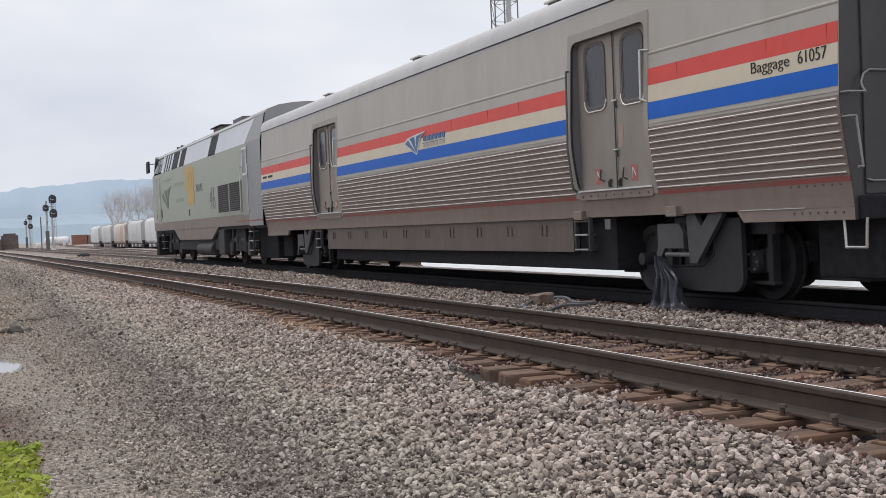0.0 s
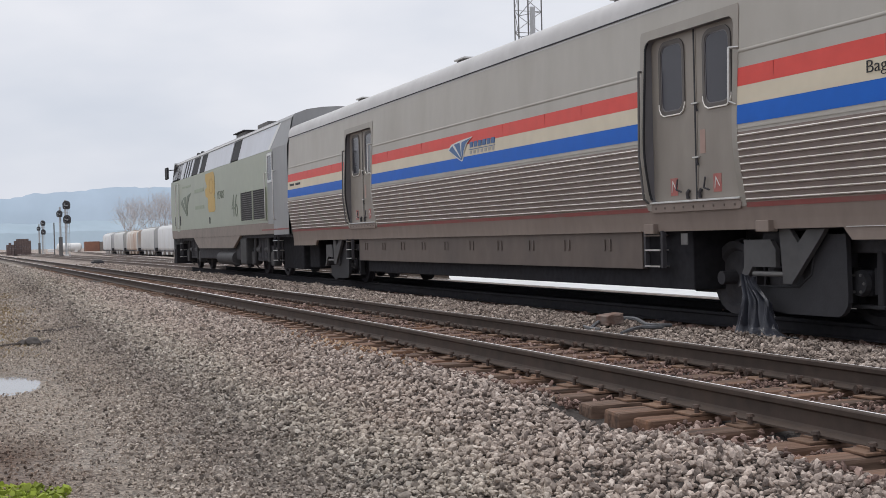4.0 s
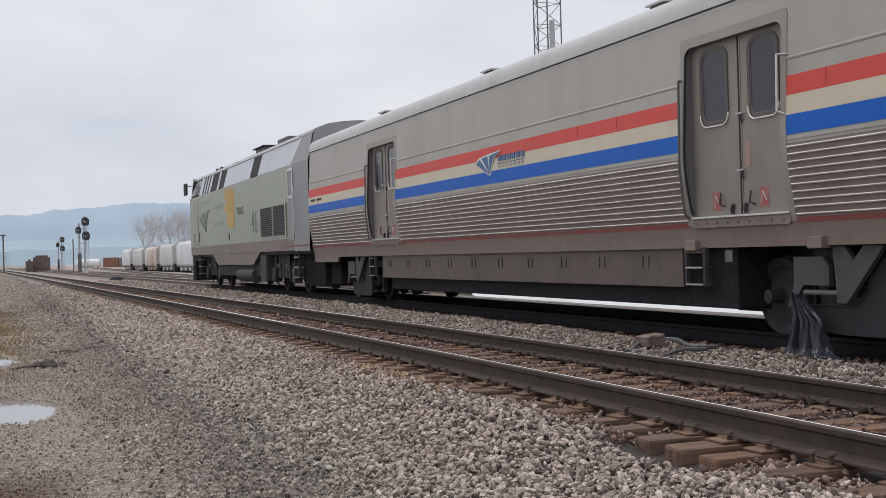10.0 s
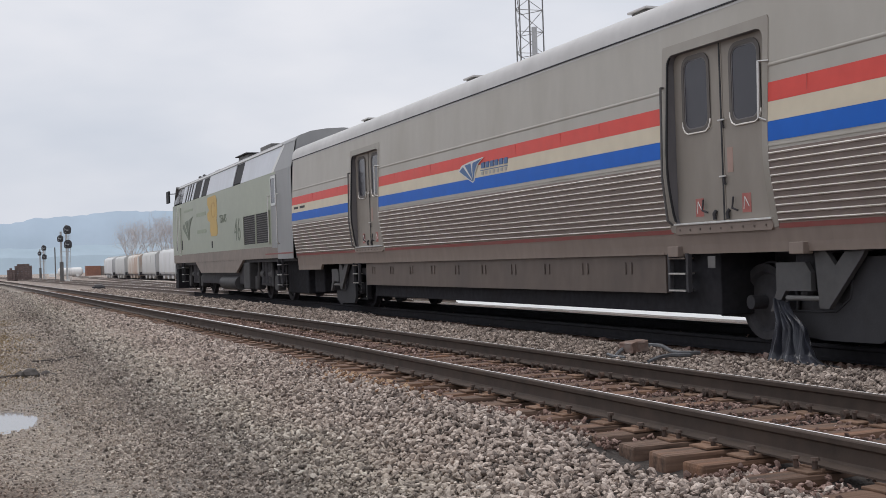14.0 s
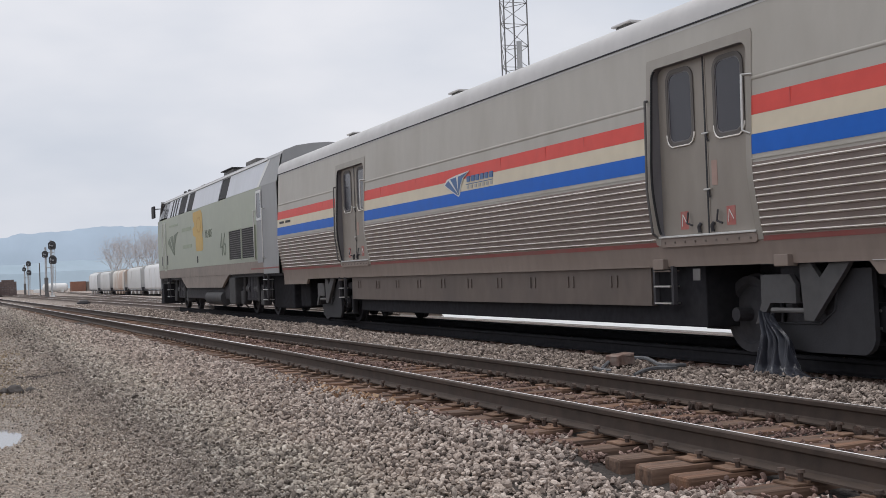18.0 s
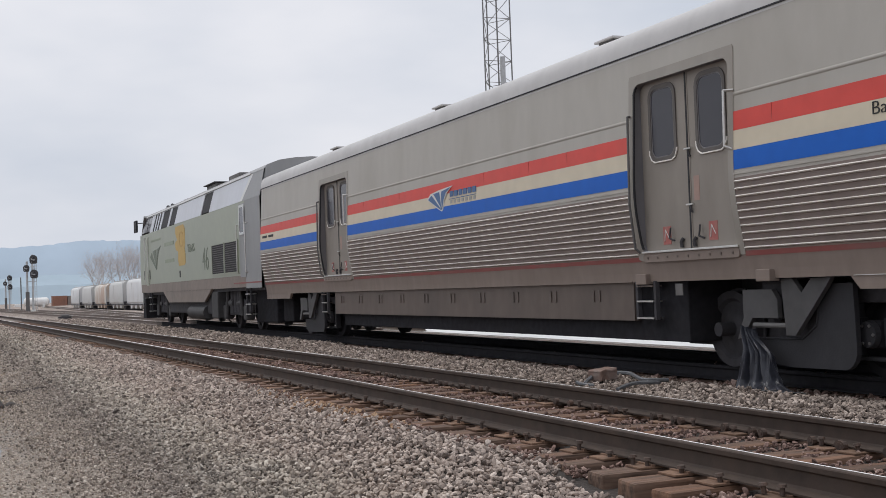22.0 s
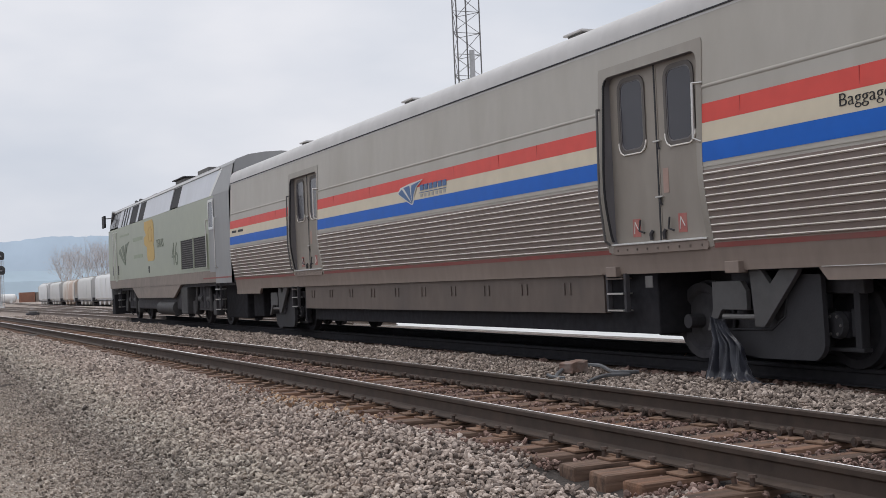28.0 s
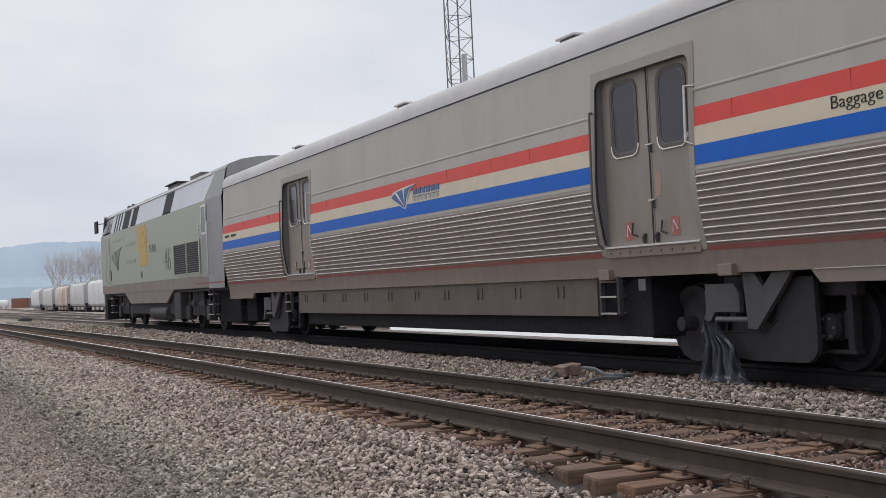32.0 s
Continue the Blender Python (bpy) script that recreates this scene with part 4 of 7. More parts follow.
def car_truck(yc, owner, r=0.457):
    x0 = XC - GAUGE / 2 - 0.10
    part("truck_frame", solid(bmesh.new(), [(yc - 1.75, 0.62), (yc - 1.75, 0.86), (yc - 0.8, 0.9), (yc - 0.5, 0.75), (yc + 0.5, 0.75), (yc + 0.8, 0.9), (yc + 1.75, 0.86), (yc + 1.75, 0.62), (yc + 0.7, 0.52), (yc - 0.7, 0.52)], x0 + 0.18, x0 + 0.32), IRON, owner, "grimy black truck frame")
    part("truck_frame", solid(bmesh.new(), [(yc - 1.75, 0.62), (yc - 1.75, 0.86), (yc + 1.75, 0.86), (yc + 1.75, 0.62)], 2 * XC - x0 - 0.32, 2 * XC - x0 - 0.18), IRON, owner)
    part("bolster", boxed(x0 - 0.3, 2 * XC - x0 + 0.3, yc - 0.3, yc + 0.3, 0.8, 1.2, bevel=0.03), IRON, owner)
    part("traction_housing", boxed(x0 + 0.33, 2 * XC - x0 - 0.33, yc - 1.0, yc + 1.0, 0.42, 0.95, bevel=0.05), SOOT_SHADE, owner)
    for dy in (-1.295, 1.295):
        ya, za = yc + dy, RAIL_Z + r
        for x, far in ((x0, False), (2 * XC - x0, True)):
            # wheels of the nearer axle use the shade-darkened steel
            part("wheel", mirrored(wheel_bm(x0, ya, za, r, 0.14), far), SOOT_SHADE if dy < 0 else IRON, owner, smooth=True)
        part("axle", rod(bmesh.new(), (x0 - 0.20, ya, za), (2 * XC - x0 + 0.20, ya, za), 0.085, 12), IRON, owner)
        part("brake_disc", rod(bmesh.new(), (x0 + 0.35, ya, za), (x0 + 0.45, ya, za), 0.33, 20), IRON, owner)
        if dy > 0:
            continue
        # journal housing outside the wheel, with its cover, strap and rubber springs
        journal = part("journal_housing", boxed(x0 - 0.20, x0 - 0.06, ya - 0.13, ya + 0.13, za - 0.14, za + 0.14, bevel=0.05), SOOT_SHADE, owner)
        part("journal_cover", rod(bmesh.new(), (x0 - 0.27, ya, za), (x0 - 0.21, ya, za), 0.13, 18, 0.145), TRUCK_DARK, journal)
        for k in range(6):
            w = math.pi * k / 3
            part("cover_bolt", rod(bmesh.new(), (x0 - 0.285, ya + 0.1 * math.cos(w), za + 0.1 * math.sin(w)), (x0 - 0.265, ya + 0.1 * math.cos(w), za + 0.1 * math.sin(w)), 0.016, 6), TRUCK_GREY, journal)
        for sgn in (-1, 1):
            part("pedestal_leg", boxed(x0 - 0.20, x0 - 0.08, ya + sgn * 0.25 - 0.045, ya + sgn * 0.25 + 0.045, 0.40, 1.08, bevel=0.02), TRUCK_DARK, owner)
            part("chevron_spring", boxed(x0 - 0.19, x0 - 0.09, ya + sgn * 0.185 - 0.025, ya + sgn * 0.185 + 0.025, 0.52, 0.80, bevel=0.008), BLACK_RUBBER, owner)
        part("pedestal_tie", boxed(x0 - 0.20, x0 - 0.08, ya - 0.32, ya + 0.32, 0.37, 0.41, bevel=0.01), TRUCK_DARK, owner)
        part("frame_end", boxed(x0 - 0.20, x0 - 0.06, ya - 0.36, ya + 0.36, 0.95, 1.12, bevel=0.03), IRON, owner)
    for dy in (-0.45, 0.45):
        for k in range(6):
            part("spring_coil", rod(bmesh.new(), (x0 + 0.02, yc + dy, 0.72 + k * 0.08), (x0 + 0.02, yc + dy, 0.765 + k * 0.08), 0.11, 12), IRON, owner)
    # damper bracket with a V of grey plate, and the stay below it
    part("damper_bracket", solid(bmesh.new(), [(yc - 0.29, 1.22), (yc - 0.48, 1.22), (yc - 0.62, 1.07), (yc - 0.78, 1.22), (yc - 1.08, 1.22), (yc - 1.0, 1.13), (yc - 0.50, 0.62), (yc - 0.35, 0.62)], x0 - 0.50, x0 - 0.44), BRACKET_GREY, owner, "grey V shaped bracket plate")
    part("damper_bracket", solid(bmesh.new(), [(yc - 0.22, 0.80), (yc - 0.22, 1.0), (yc - 0.13, 1.11), (yc + 0.38, 1.11), (yc + 0.38, 0.80), (yc + 0.50, 0.56), (yc + 0.40, 0.58), (yc + 0.22, 0.80)], x0 - 0.50, x0 - 0.44), BRACKET_GREY, owner)
    part("stay_bar", rod(bmesh.new(), (x0 - 0.46, yc - 0.34, 0.72), (x0 - 0.46, yc + 0.24, 0.72), 0.03, 10), TRUCK_GREY, owner)
    tray = [(yc - 1.28, 1.16), (yc - 1.30, 0.52)] + [(yc - 1.10 - 0.20 * math.cos(w), 0.48 - 0.20 * math.sin(w)) for w in (0.2, 0.5, 0.8, 1.1, 1.4)] + [(yc - 0.3, 0.275), (yc + 0.28, 0.33), (yc + 0.28, 0.57), (yc - 0.5, 0.58), (yc - 0.72, 0.72), (yc - 0.8, 1.16)]
    part("side_frame", solid(bmesh.new(), tray, x0 - 0.40, x0 - 0.34), TRUCK_DARK, owner, "dusty dark lower side frame")
    part("frame_lip", tube([(x0 - 0.405, yc + 0.28, 0.575), (x0 - 0.405, yc - 0.5, 0.585), (x0 - 0.405, yc - 0.72, 0.725), (x0 - 0.405, yc - 0.8, 1.12)], 0.012, 6), TRUCK_DARK, owner)
    part("brake_unit", boxed(x0 - 0.34, x0 - 0.1, yc - 0.95, yc - 0.45, 0.66, 1.05, bevel=0.05), IRON, owner)


car_truck(3.43, baggage_car)
car_truck(21.55, baggage_car)
part("end_step", tube([(SIDE + 0.25, 0.28, 1.12), (SIDE + 0.25, 0.26, 0.82), (SIDE + 0.25, -0.04, 0.82), (SIDE + 0.25, -0.06, 1.12)], 0.016), BRIGHT_STEEL, baggage_car)
part("coupler", boxed(XC - 0.15, XC + 0.15, -0.5, 0.3, 0.75, 1.05, bevel=0.03), IRON, baggage_car)
for yy, d in ((0.0, 1), (25.0, -1)):
    part("draft_gear", boxed(XC - 1.0, XC + 1.0, yy + 0.1 * d, yy + 1.1 * d, 0.48, 1.24, bevel=0.04), SOOT_SHADE, baggage_car)
for k, (hx, hz) in enumerate(((0.55, 1.22), (0.68, 1.16), (0.84, 1.24), (1.0, 1.12))):
    part("air_hose", cable_bm([(SIDE + hx, 0.04, hz), (SIDE + hx, -0.10, hz + 0.02), (SIDE + hx + 0.03, -0.20, hz - 0.18), (SIDE + hx + 0.06, -0.17, hz - 0.42), (SIDE + hx + 0.16, -0.24, hz - 0.62 + 0.06 * k), (SIDE + hx + 0.34, -0.28, hz - 0.58)], 0.026), TRUCK_DARK, baggage_car, smooth=True)
    part("hose_valve", boxed(SIDE + hx - 0.04, SIDE + hx + 0.04, -0.12, -0.02, hz - 0.05, hz + 0.05, bevel=0.015), TRUCK_GREY, baggage_car)
part("end_pipe", tube([(SIDE + 0.45, -0.05, 1.32), (SIDE + 1.6, -0.05, 1.32)], 0.02), TRUCK_DARK, baggage_car)
part("buffer_beam", boxed(SIDE + 0.2, 2 * XC - SIDE - 0.2, -0.06, 0.0, 1.10, 1.34, bevel=0.015), SOOT_SHADE, baggage_car)
GRAB = material("worn_grab_iron", (0.30, 0.295, 0.29), 0.4, 0.6, 20, 0.1)
part("end_grab_iron", tube([(near(2.36) + 0.02, -0.0, 2.36), (near(2.36) + 0.02, -0.11, 2.36), (SIDE + 0.23, -0.12, 2.36)], 0.012), GRAB, baggage_car)
part("end_grab_iron", tube([(near(2.12) + 0.02, 0.0, 2.12), (near(2.12) + 0.02, -0.11, 2.12), (near(2.12) + 0.09, -0.12, 2.12), (near(1.62) + 0.06, -0.14, 1.62), (near(1.62) + 0.0, -0.14, 1.62)], 0.013), GRAB, baggage_car)
part("end_grab_iron", tube([(SIDE + 0.3, -0.02, 1.50), (SIDE + 0.33, -0.08, 1.48), (SIDE + 0.95, -0.08, 1.48)], 0.012), GRAB, baggage_car)

# ---- locomotive ----
L0 = 25.09
LS = 3.56
loco = root("diesel_locomotive", (XC, 36.0, RAIL_Z), "pale green and silver passenger diesel locomotive coupled to the baggage car", "locomotive")


def loco_plate(name, outline, mat, x0=LS, thick=0.05, label="", far=False, parent=None):
    return part(name, mirrored(solid(bmesh.new(), outline, x0, x0 + thick), far), mat, parent or loco, label)


def rect(y0, y1, z0, z1):
    return [(y0, z0), (y1, z0), (y1, z1), (y0, z1)]


def canted(name, y0, y1, z0, z1, mat, out=0.0, thick=0.03, label="", far=False, lean=0.0, parent=None, lean0=None):
    """A plate on the canted upper side, between two heights; lean shifts its top along y, lean0 its nearer top corner."""
    def cx(z):
        return LS + 0.15 * (z - 3.95) / 0.72
    bm = bmesh.new()
    lo, hi = (y0, y1, z0), (y0 + (lean if lean0 is None else lean0), y1 + lean, z1)
    ring = []
    for d in (-out, thick - out):
        ring.append([bm.verts.new((cx(z) + d, yy, z)) for yy, z in ((lo[0], z0), (lo[1], z0), (hi[1], z1), (hi[0], z1))])
    bm.faces.new(ring[0]), bm.faces.new(ring[1][::-1])
    for i in range(4):
        j = (i + 1) % 4
        bm.faces.new((ring[0][i], ring[0][j], ring[1][j], ring[1][i]))
    bmesh.ops.recalc_face_normals(bm, faces=bm.faces)
    return part(name, mirrored(bm, far), mat, parent or loco, label)


NOSE = [(45.2, 1.80), (46.92, 1.80), (47.05, 2.4), (47.0, 3.3), (46.85, 3.95), (45.2, 3.95)]
for far in (False, True):
    loco_plate("side_panel", rect(27.0, 45.2, 1.80, 3.95), LOCO_GREEN, label="pale sage green side", far=far)
    loco_plate("cab_side", NOSE, LOCO_GREEN, far=far)
    loco_plate("rear_panel", [(L0, 1.42), (27.0, 1.42), (27.0, 3.95), (L0, 3.95)], LOCO_SILVER, LS + 0.0, 0.06, "silver rear corner", far)
    canted("rear_panel", L0, 27.25, 3.952, 4.69, LOCO_SILVER, far=far, lean=-0.95, lean0=0.0)
    loco_plate("side_sill", [(27.0, 1.45), (46.85, 1.45), (46.92, 1.797), (27.0, 1.797)], LOCO_SILL, far=far)
    loco_plate("tank_skirt", [(33.2, 1.03), (40.1, 1.03), (41.3, 1.447), (32.0, 1.447)], LOCO_SILL, LS + 0.01, 0.08, far=far)
    loco_plate("red_line", rect(L0 + 0.05, 28.6, 1.56, 1.60), DULL_RED, LS - 0.006, 0.005, far=far)
    canted("upper_panel", 27.55, 32.0, 3.955, 4.69, LOCO_PALE, label="pale silver upper panel", far=far, lean=-0.25, lean0=-0.95)
    canted("upper_panel", 33.35, 38.15, 3.955, 4.69, LOCO_PALE, label="pale silver upper panel", far=far, lean=-0.25)
    canted("panel_trim", 27.25, 27.55, 3.955, 4.69, BRIGHT_STEEL, 0.004, far=far, lean=-0.95)
    canted("intake_screen", 32.05, 33.3, 3.99, 4.66, BLACK_RUBBER, -0.015, far=far, lean=-0.25, label="dark air intake")
    for y0, y1 in ((38.4, 39.6), (40.0, 41.5)):
        canted("intake_screen", y0, y1, 3.98, 4.64, BLACK_RUBBER, -0.012, far=far, lean=-0.25, label="dark air intake")
    for k in range(3):
        canted("louvre", 41.95 + k * 0.62, 42.3 + k * 0.62, 3.98, 4.62, BLACK_RUBBER, -0.012, far=far, lean=-0.25)
    for y0, y1 in ((38.15, 38.4), (39.6, 40.0), (41.5, 41.95), (42.3, 42.57), (42.92, 43.19), (43.54, 44.3)):
        canted("upper_frame", y0, y1, 3.955, 4.69, LOCO_PALE, far=far, lean=-0.25)
    canted("cab_window", 44.32, 46.5, 4.02, 4.60, DARK_GLASS, -0.006, far=far, lean=-0.2, label="dark cab side window")
    canted("window_post", 45.25, 45.4, 4.0, 4.62, LOCO_SILVER, 0.004, far=far, lean=-0.2)
    part("upper_lining", mirrored(boxed(LS + 0.17, LS + 0.22, L0 + 0.1, 46.3, 3.9, 4.68), far), BLACK_RUBBER, loco)
    part("mirror", mirrored(boxed(LS - 0.24, LS - 0.16, 46.4, 47.1, 4.1, 4.62, bevel=0.02), far), BLACK_RUBBER, loco, "black cab mirror")
    part("mirror_arm", mirrored(tube([(LS + 0.12, 46.3, 4.5), (LS - 0.2, 46.65, 4.5)], 0.02), far), IRON, loco)
    # radiator screens behind the number
    for y0, y1 in ((27.95, 29.7), (29.85, 31.6)):
        screen = loco_plate("radiator_screen", rect(y0, y1, 1.93, 2.84), BLACK_RUBBER, LS - 0.008, 0.007, "dark louvred screen", far)
        for k in range(13):
            z = 1.97 + k * 0.067
            part("slat", mirrored(boxed(LS - 0.026, LS - 0.009, y0 + 0.03, y1 - 0.03, z, z + 0.022), far), TRUCK_GREY, screen)
        part("screen_frame", mirrored(frame_plate(bmesh.new(), rect(y0 - 0.05, y1 + 0.05, 1.89, 2.88), rect(y0, y1, 1.93, 2.84), LS - 0.03, LS - 0.002), far), LOCO_GREEN, screen)
    # rear door, its window and long hand rails
    door = loco_plate("side_door", rect(26.95, 27.65, 1.75, 3.88), LOCO_SILVER, LS - 0.012, 0.01, far=far)
    part("door_window", mirrored(solid(bmesh.new(), rounded(27.05, 27.55, 3.05, 3.78, 0.06), LS - 0.022, LS - 0.013), far), DARK_GLASS, door)
    part("window_frame", mirrored(frame_plate(bmesh.new(), rounded(26.98, 27.62, 2.98, 3.85, 0.09), rounded(27.05, 27.55, 3.05, 3.78, 0.06), LS - 0.03, LS - 0.012), far), BRIGHT_STEEL, door)
    for yy in (26.72, 27.8):
        part("hand_rail", mirrored(tube([(LS, yy, 3.3), (LS - 0.07, yy, 3.28), (LS - 0.07, yy, 1.9), (LS, yy, 1.86)], 0.017), far), BRIGHT_STEEL, loco)
    for yy in (44.6, 45.35):
        part("hand_rail", mirrored(tube([(LS, yy, 3.8), (LS - 0.06, yy, 3.78), (LS - 0.06, yy, 1.9), (LS, yy, 1.86)], 0.015), far), BRIGHT_STEEL, loco)
    loco_plate("cab_door", rect(44.68, 45.28, 1.75, 3.85), LOCO_GREEN, LS - 0.01, 0.008, far=far)
    loco_plate("vent_slot", rounded(37.35, 37.55, 1.95, 2.2, 0.05), BLACK_RUBBER, LS - 0.008, 0.006, far=far)
    for yy in (44.35, 45.75):
        loco_plate("vent_slot", rounded(yy, yy + 0.2, 2.0, 2.4, 0.05), BLACK_RUBBER, LS - 0.008, 0.006, far=far)
    # stirrup steps
    for y0 in (26.62, 44.3):
        for dy in (0, 0.5):
            part("step_side", mirrored(boxed(LS + 0.02, LS + 0.07, y0 + dy, y0 + dy + 0.04, 0.62, 1.6), far), IRON, loco)
        for z in (0.66, 0.95, 1.24):
            part("step", mirrored(boxed(LS + 0.0, LS + 0.2, y0, y0 + 0.54, z, z + 0.025), far), BRIGHT_STEEL, loco)

# roof, ends and floor
ROOF = [(LS + 0.145, 4.69), (LS + 0.24, 4.80), (4.15, 4.93), (4.6, 5.00), (XC, 5.03)]
line = ROOF + [(2 * XC - x, z) for x, z in reversed(ROOF[:-1])]
bm = sweep(bmesh.new(), line + [(x, z - 0.06) for x, z in reversed(line)], L0 + 0.062, 46.1, ring=True)
bmesh.ops.recalc_face_normals(bm, faces=bm.faces)
part("roof", bm, LOCO_SILVER, loco, smooth=True)
part("roof_rim", sweep(bmesh.new(), [(LS + 0.14, 4.665), (LS + 0.12, 4.67), (LS + 0.13, 4.72), (LS + 0.16, 4.72)], 26.6, 46.1, ring=True), BRIGHT_STEEL, loco)
bm = bmesh.new()
out = line + [(2 * XC - LS, 3.95), (2 * XC - LS, 1.42), (LS, 1.42), (LS, 3.95)]
a = [bm.verts.new((x, L0, z)) for x, z in out]
b = [bm.verts.new((x, L0 + 0.06, z)) for x, z in out]
bm.faces.new(a), bm.faces.new(b)
for k in range(len(a)):
    j = (k + 1) % len(a)
    bm.faces.new((a[k], a[j], b[j], b[k]))
bmesh.ops.recalc_face_normals(bm, faces=bm.faces)
part("rear_wall", bm, LOCO_SILVER, loco)
front = [(47.05, 2.4), (46.92, 1.8), (46.85, 1.0), (46.75, 1.0), (46.8, 1.8), (46.93, 2.4), (46.88, 3.3), (46.73, 3.95), (46.0, 4.72), (46.05, 4.78), (46.85, 3.95), (47.0, 3.3)]
part("front_plate", solid(bmesh.new(), front, LS + 0.05, 2 * XC - LS - 0.05), LOCO_SILVER, loco)
part("windscreen", solid(bmesh.new(), [(46.2, 4.64), (46.77, 4.06), (46.81, 4.08), (46.24, 4.67)], LS + 0.25, 2 * XC - LS - 0.25), DARK_GLASS, loco)
part("pilot", solid(bmesh.new(), [(46.4, 0.35), (47.25, 0.35), (46.95, 1.2), (46.4, 1.2)], LS + 0.1, 2 * XC - LS - 0.1), SOOT_SHADE, loco)
part("floor_frame", boxed(LS + 0.1, 2 * XC - LS - 0.1, L0 + 0.1, 46.7, 1.35, 1.5), IRON, loco)
part("fuel_tank", boxed(LS + 0.14, 2 * XC - LS - 0.14, 32.6, 40.6, 0.62, 1.42, bevel=0.08), IRON, loco)
part("air_reservoir", rod(bmesh.new(), (LS + 0.22, 33.3, 0.68), (LS + 0.22, 36.2, 0.68), 0.24, 18), LOCO_GRIME, loco, "grey air tank", smooth=True)
part("battery_box", boxed(LS + 0.05, LS + 0.6, 31.25, 32.2, 0.5, 1.35, bevel=0.04), LOCO_GRIME, loco)
for y0, y1, x0, x1, z0, z1, bev in ((33.7, 35.3, 4.2, 5.9, 4.90, 5.10, 0.03), (29.8, 31.3, 4.1, 6.0, 4.90, 5.06, 0.03), (39.5, 40.4, 4.3, 5.8, 4.95, 5.03, 0.02)):
    part("roof_box", boxed(x0, x1, y0, y1, z0, z1, bevel=bev), TRUCK_GREY, loco, "grey roof hatch")
part("roof_cap", boxed(4.12, 5.98, 33.6, 35.5, 5.10, 5.13), IRON, loco)
for k, (yy, xx) in enumerate(((44.0, 4.35), (43.5, 4.5), (43.0, 4.35))):
    part("horn", rod(bmesh.new(), (xx, yy - 0.2, 5.02), (xx, yy + 0.15, 5.03), 0.04, 10, 0.08), IRON, loco)
    part("horn_post", rod(bmesh.new(), (xx, yy, 4.78), (xx, yy, 5.0), 0.03), IRON, loco)
part("antenna", boxed(4.5, 4.7, 42.2, 42.4, 4.9, 5.04, bevel=0.03), LOCO_SILVER, loco)
# side marks
words("46", 1.12, LETTER_GREEN, loco, LS - 0.006, 33.25, 2.09, squeeze=0.95, name="number")
part("gold_numeral", solid(bmesh.new(), [(38.15, 3.84), (36.55, 3.86), (36.30, 3.70), (36.28, 3.10), (36.42, 2.95), (36.28, 2.80), (36.28, 2.45), (36.5, 2.37), (37.6, 2.38), (37.75, 2.6), (37.7, 2.9), (38.2, 3.0), (38.3, 3.25), (37.85, 3.35), (38.2, 3.6)], LS - 0.009, LS - 0.004), GOLD, loco, "large gold anniversary numeral")
part("numeral_ring", frame_plate(bmesh.new(), rounded(36.62, 37.42, 3.05, 3.62, 0.25), rounded(36.70, 37.34, 3.12, 3.55, 0.2), LS - 0.013, LS - 0.008), GOLD_DEEP, loco)
words("YEARS", 0.42, LETTER_GREEN, loco, LS - 0.006, 35.88, 2.80, squeeze=1.12)
for y0, y1, z0, z1, mat in ((38.6, 40.7, 3.22, 3.36, FAINT_MARK), (38.6, 40.6, 2.56, 2.70, FAINT_MARK), (41.6, 43.8, 3.54, 3.62, FAINT_MARK)):
    part("lettering_bar", boxed(LS - 0.009, LS - 0.004, y0, y1, z0, z1), mat, loco)
emblem(loco, LS, 44.25, 41.5, 2.36, 3.28, (LETTER_GREEN, None))


def loco_truck(yc):
    x0 = XC - GAUGE / 2 - 0.10
    part("truck_frame", solid(bmesh.new(), [(yc - 2.1, 0.75), (yc - 2.1, 0.95), (yc - 0.9, 1.12), (yc + 0.9, 1.12), (yc + 2.1, 0.95), (yc + 2.1, 0.75), (yc + 0.9, 0.62), (yc - 0.9, 0.62)], x0 - 0.38, x0 - 0.22), IRON, loco, "grimy black truck frame")
    for dy in (-1.42, 1.42):
        for far in (False, True):
            part("wheel", mirrored(wheel_bm(x0, yc + dy, RAIL_Z + 0.508, 0.508, 0.14), far), IRON, loco, smooth=True)
        part("axle", rod(bmesh.new(), (x0 - 0.3, yc + dy, 0.69), (2 * XC - x0 + 0.3, yc + dy, 0.69), 0.1, 12), IRON, loco)
        part("axle_box", boxed(x0 - 0.46, x0 - 0.2, yc + dy - 0.22, yc + dy + 0.22, 0.48, 0.92, bevel=0.05), LOCO_GRIME, loco)
        part("brake_cylinder", rod(bmesh.new(), (x0 - 0.35, yc + dy * 0.4 - 0.25, 0.98), (x0 - 0.35, yc + dy * 0.4 + 0.25, 0.98), 0.12, 12), LOCO_GRIME, loco)
        part("damper", rod(bmesh.new(), (x0 - 0.44, yc + dy * 0.72, 0.6), (x0 - 0.44, yc + dy * 0.62, 1.4), 0.055, 10), LOCO_GRIME, loco)
    for dy in (-0.45, 0.0, 0.45):
        part("spring", rod(bmesh.new(), (x0 - 0.32, yc + dy, 0.7), (x0 - 0.32, yc + dy, 1.35), 0.14, 14), IRON, loco)
    part("sand_pipe", tube([(x0 - 0.3, yc + 2.15, 1.3), (x0 - 0.3, yc + 2.1, 0.6), (x0 - 0.1, yc + 1.95, 0.32)], 0.025), LOCO_GRIME, loco)
    part("sand_pipe", tube([(x0 - 0.3, yc - 2.15, 1.3), (x0 - 0.3, yc - 2.1, 0.6), (x0 - 0.1, yc - 1.95, 0.32)], 0.025), LOCO_GRIME, loco)


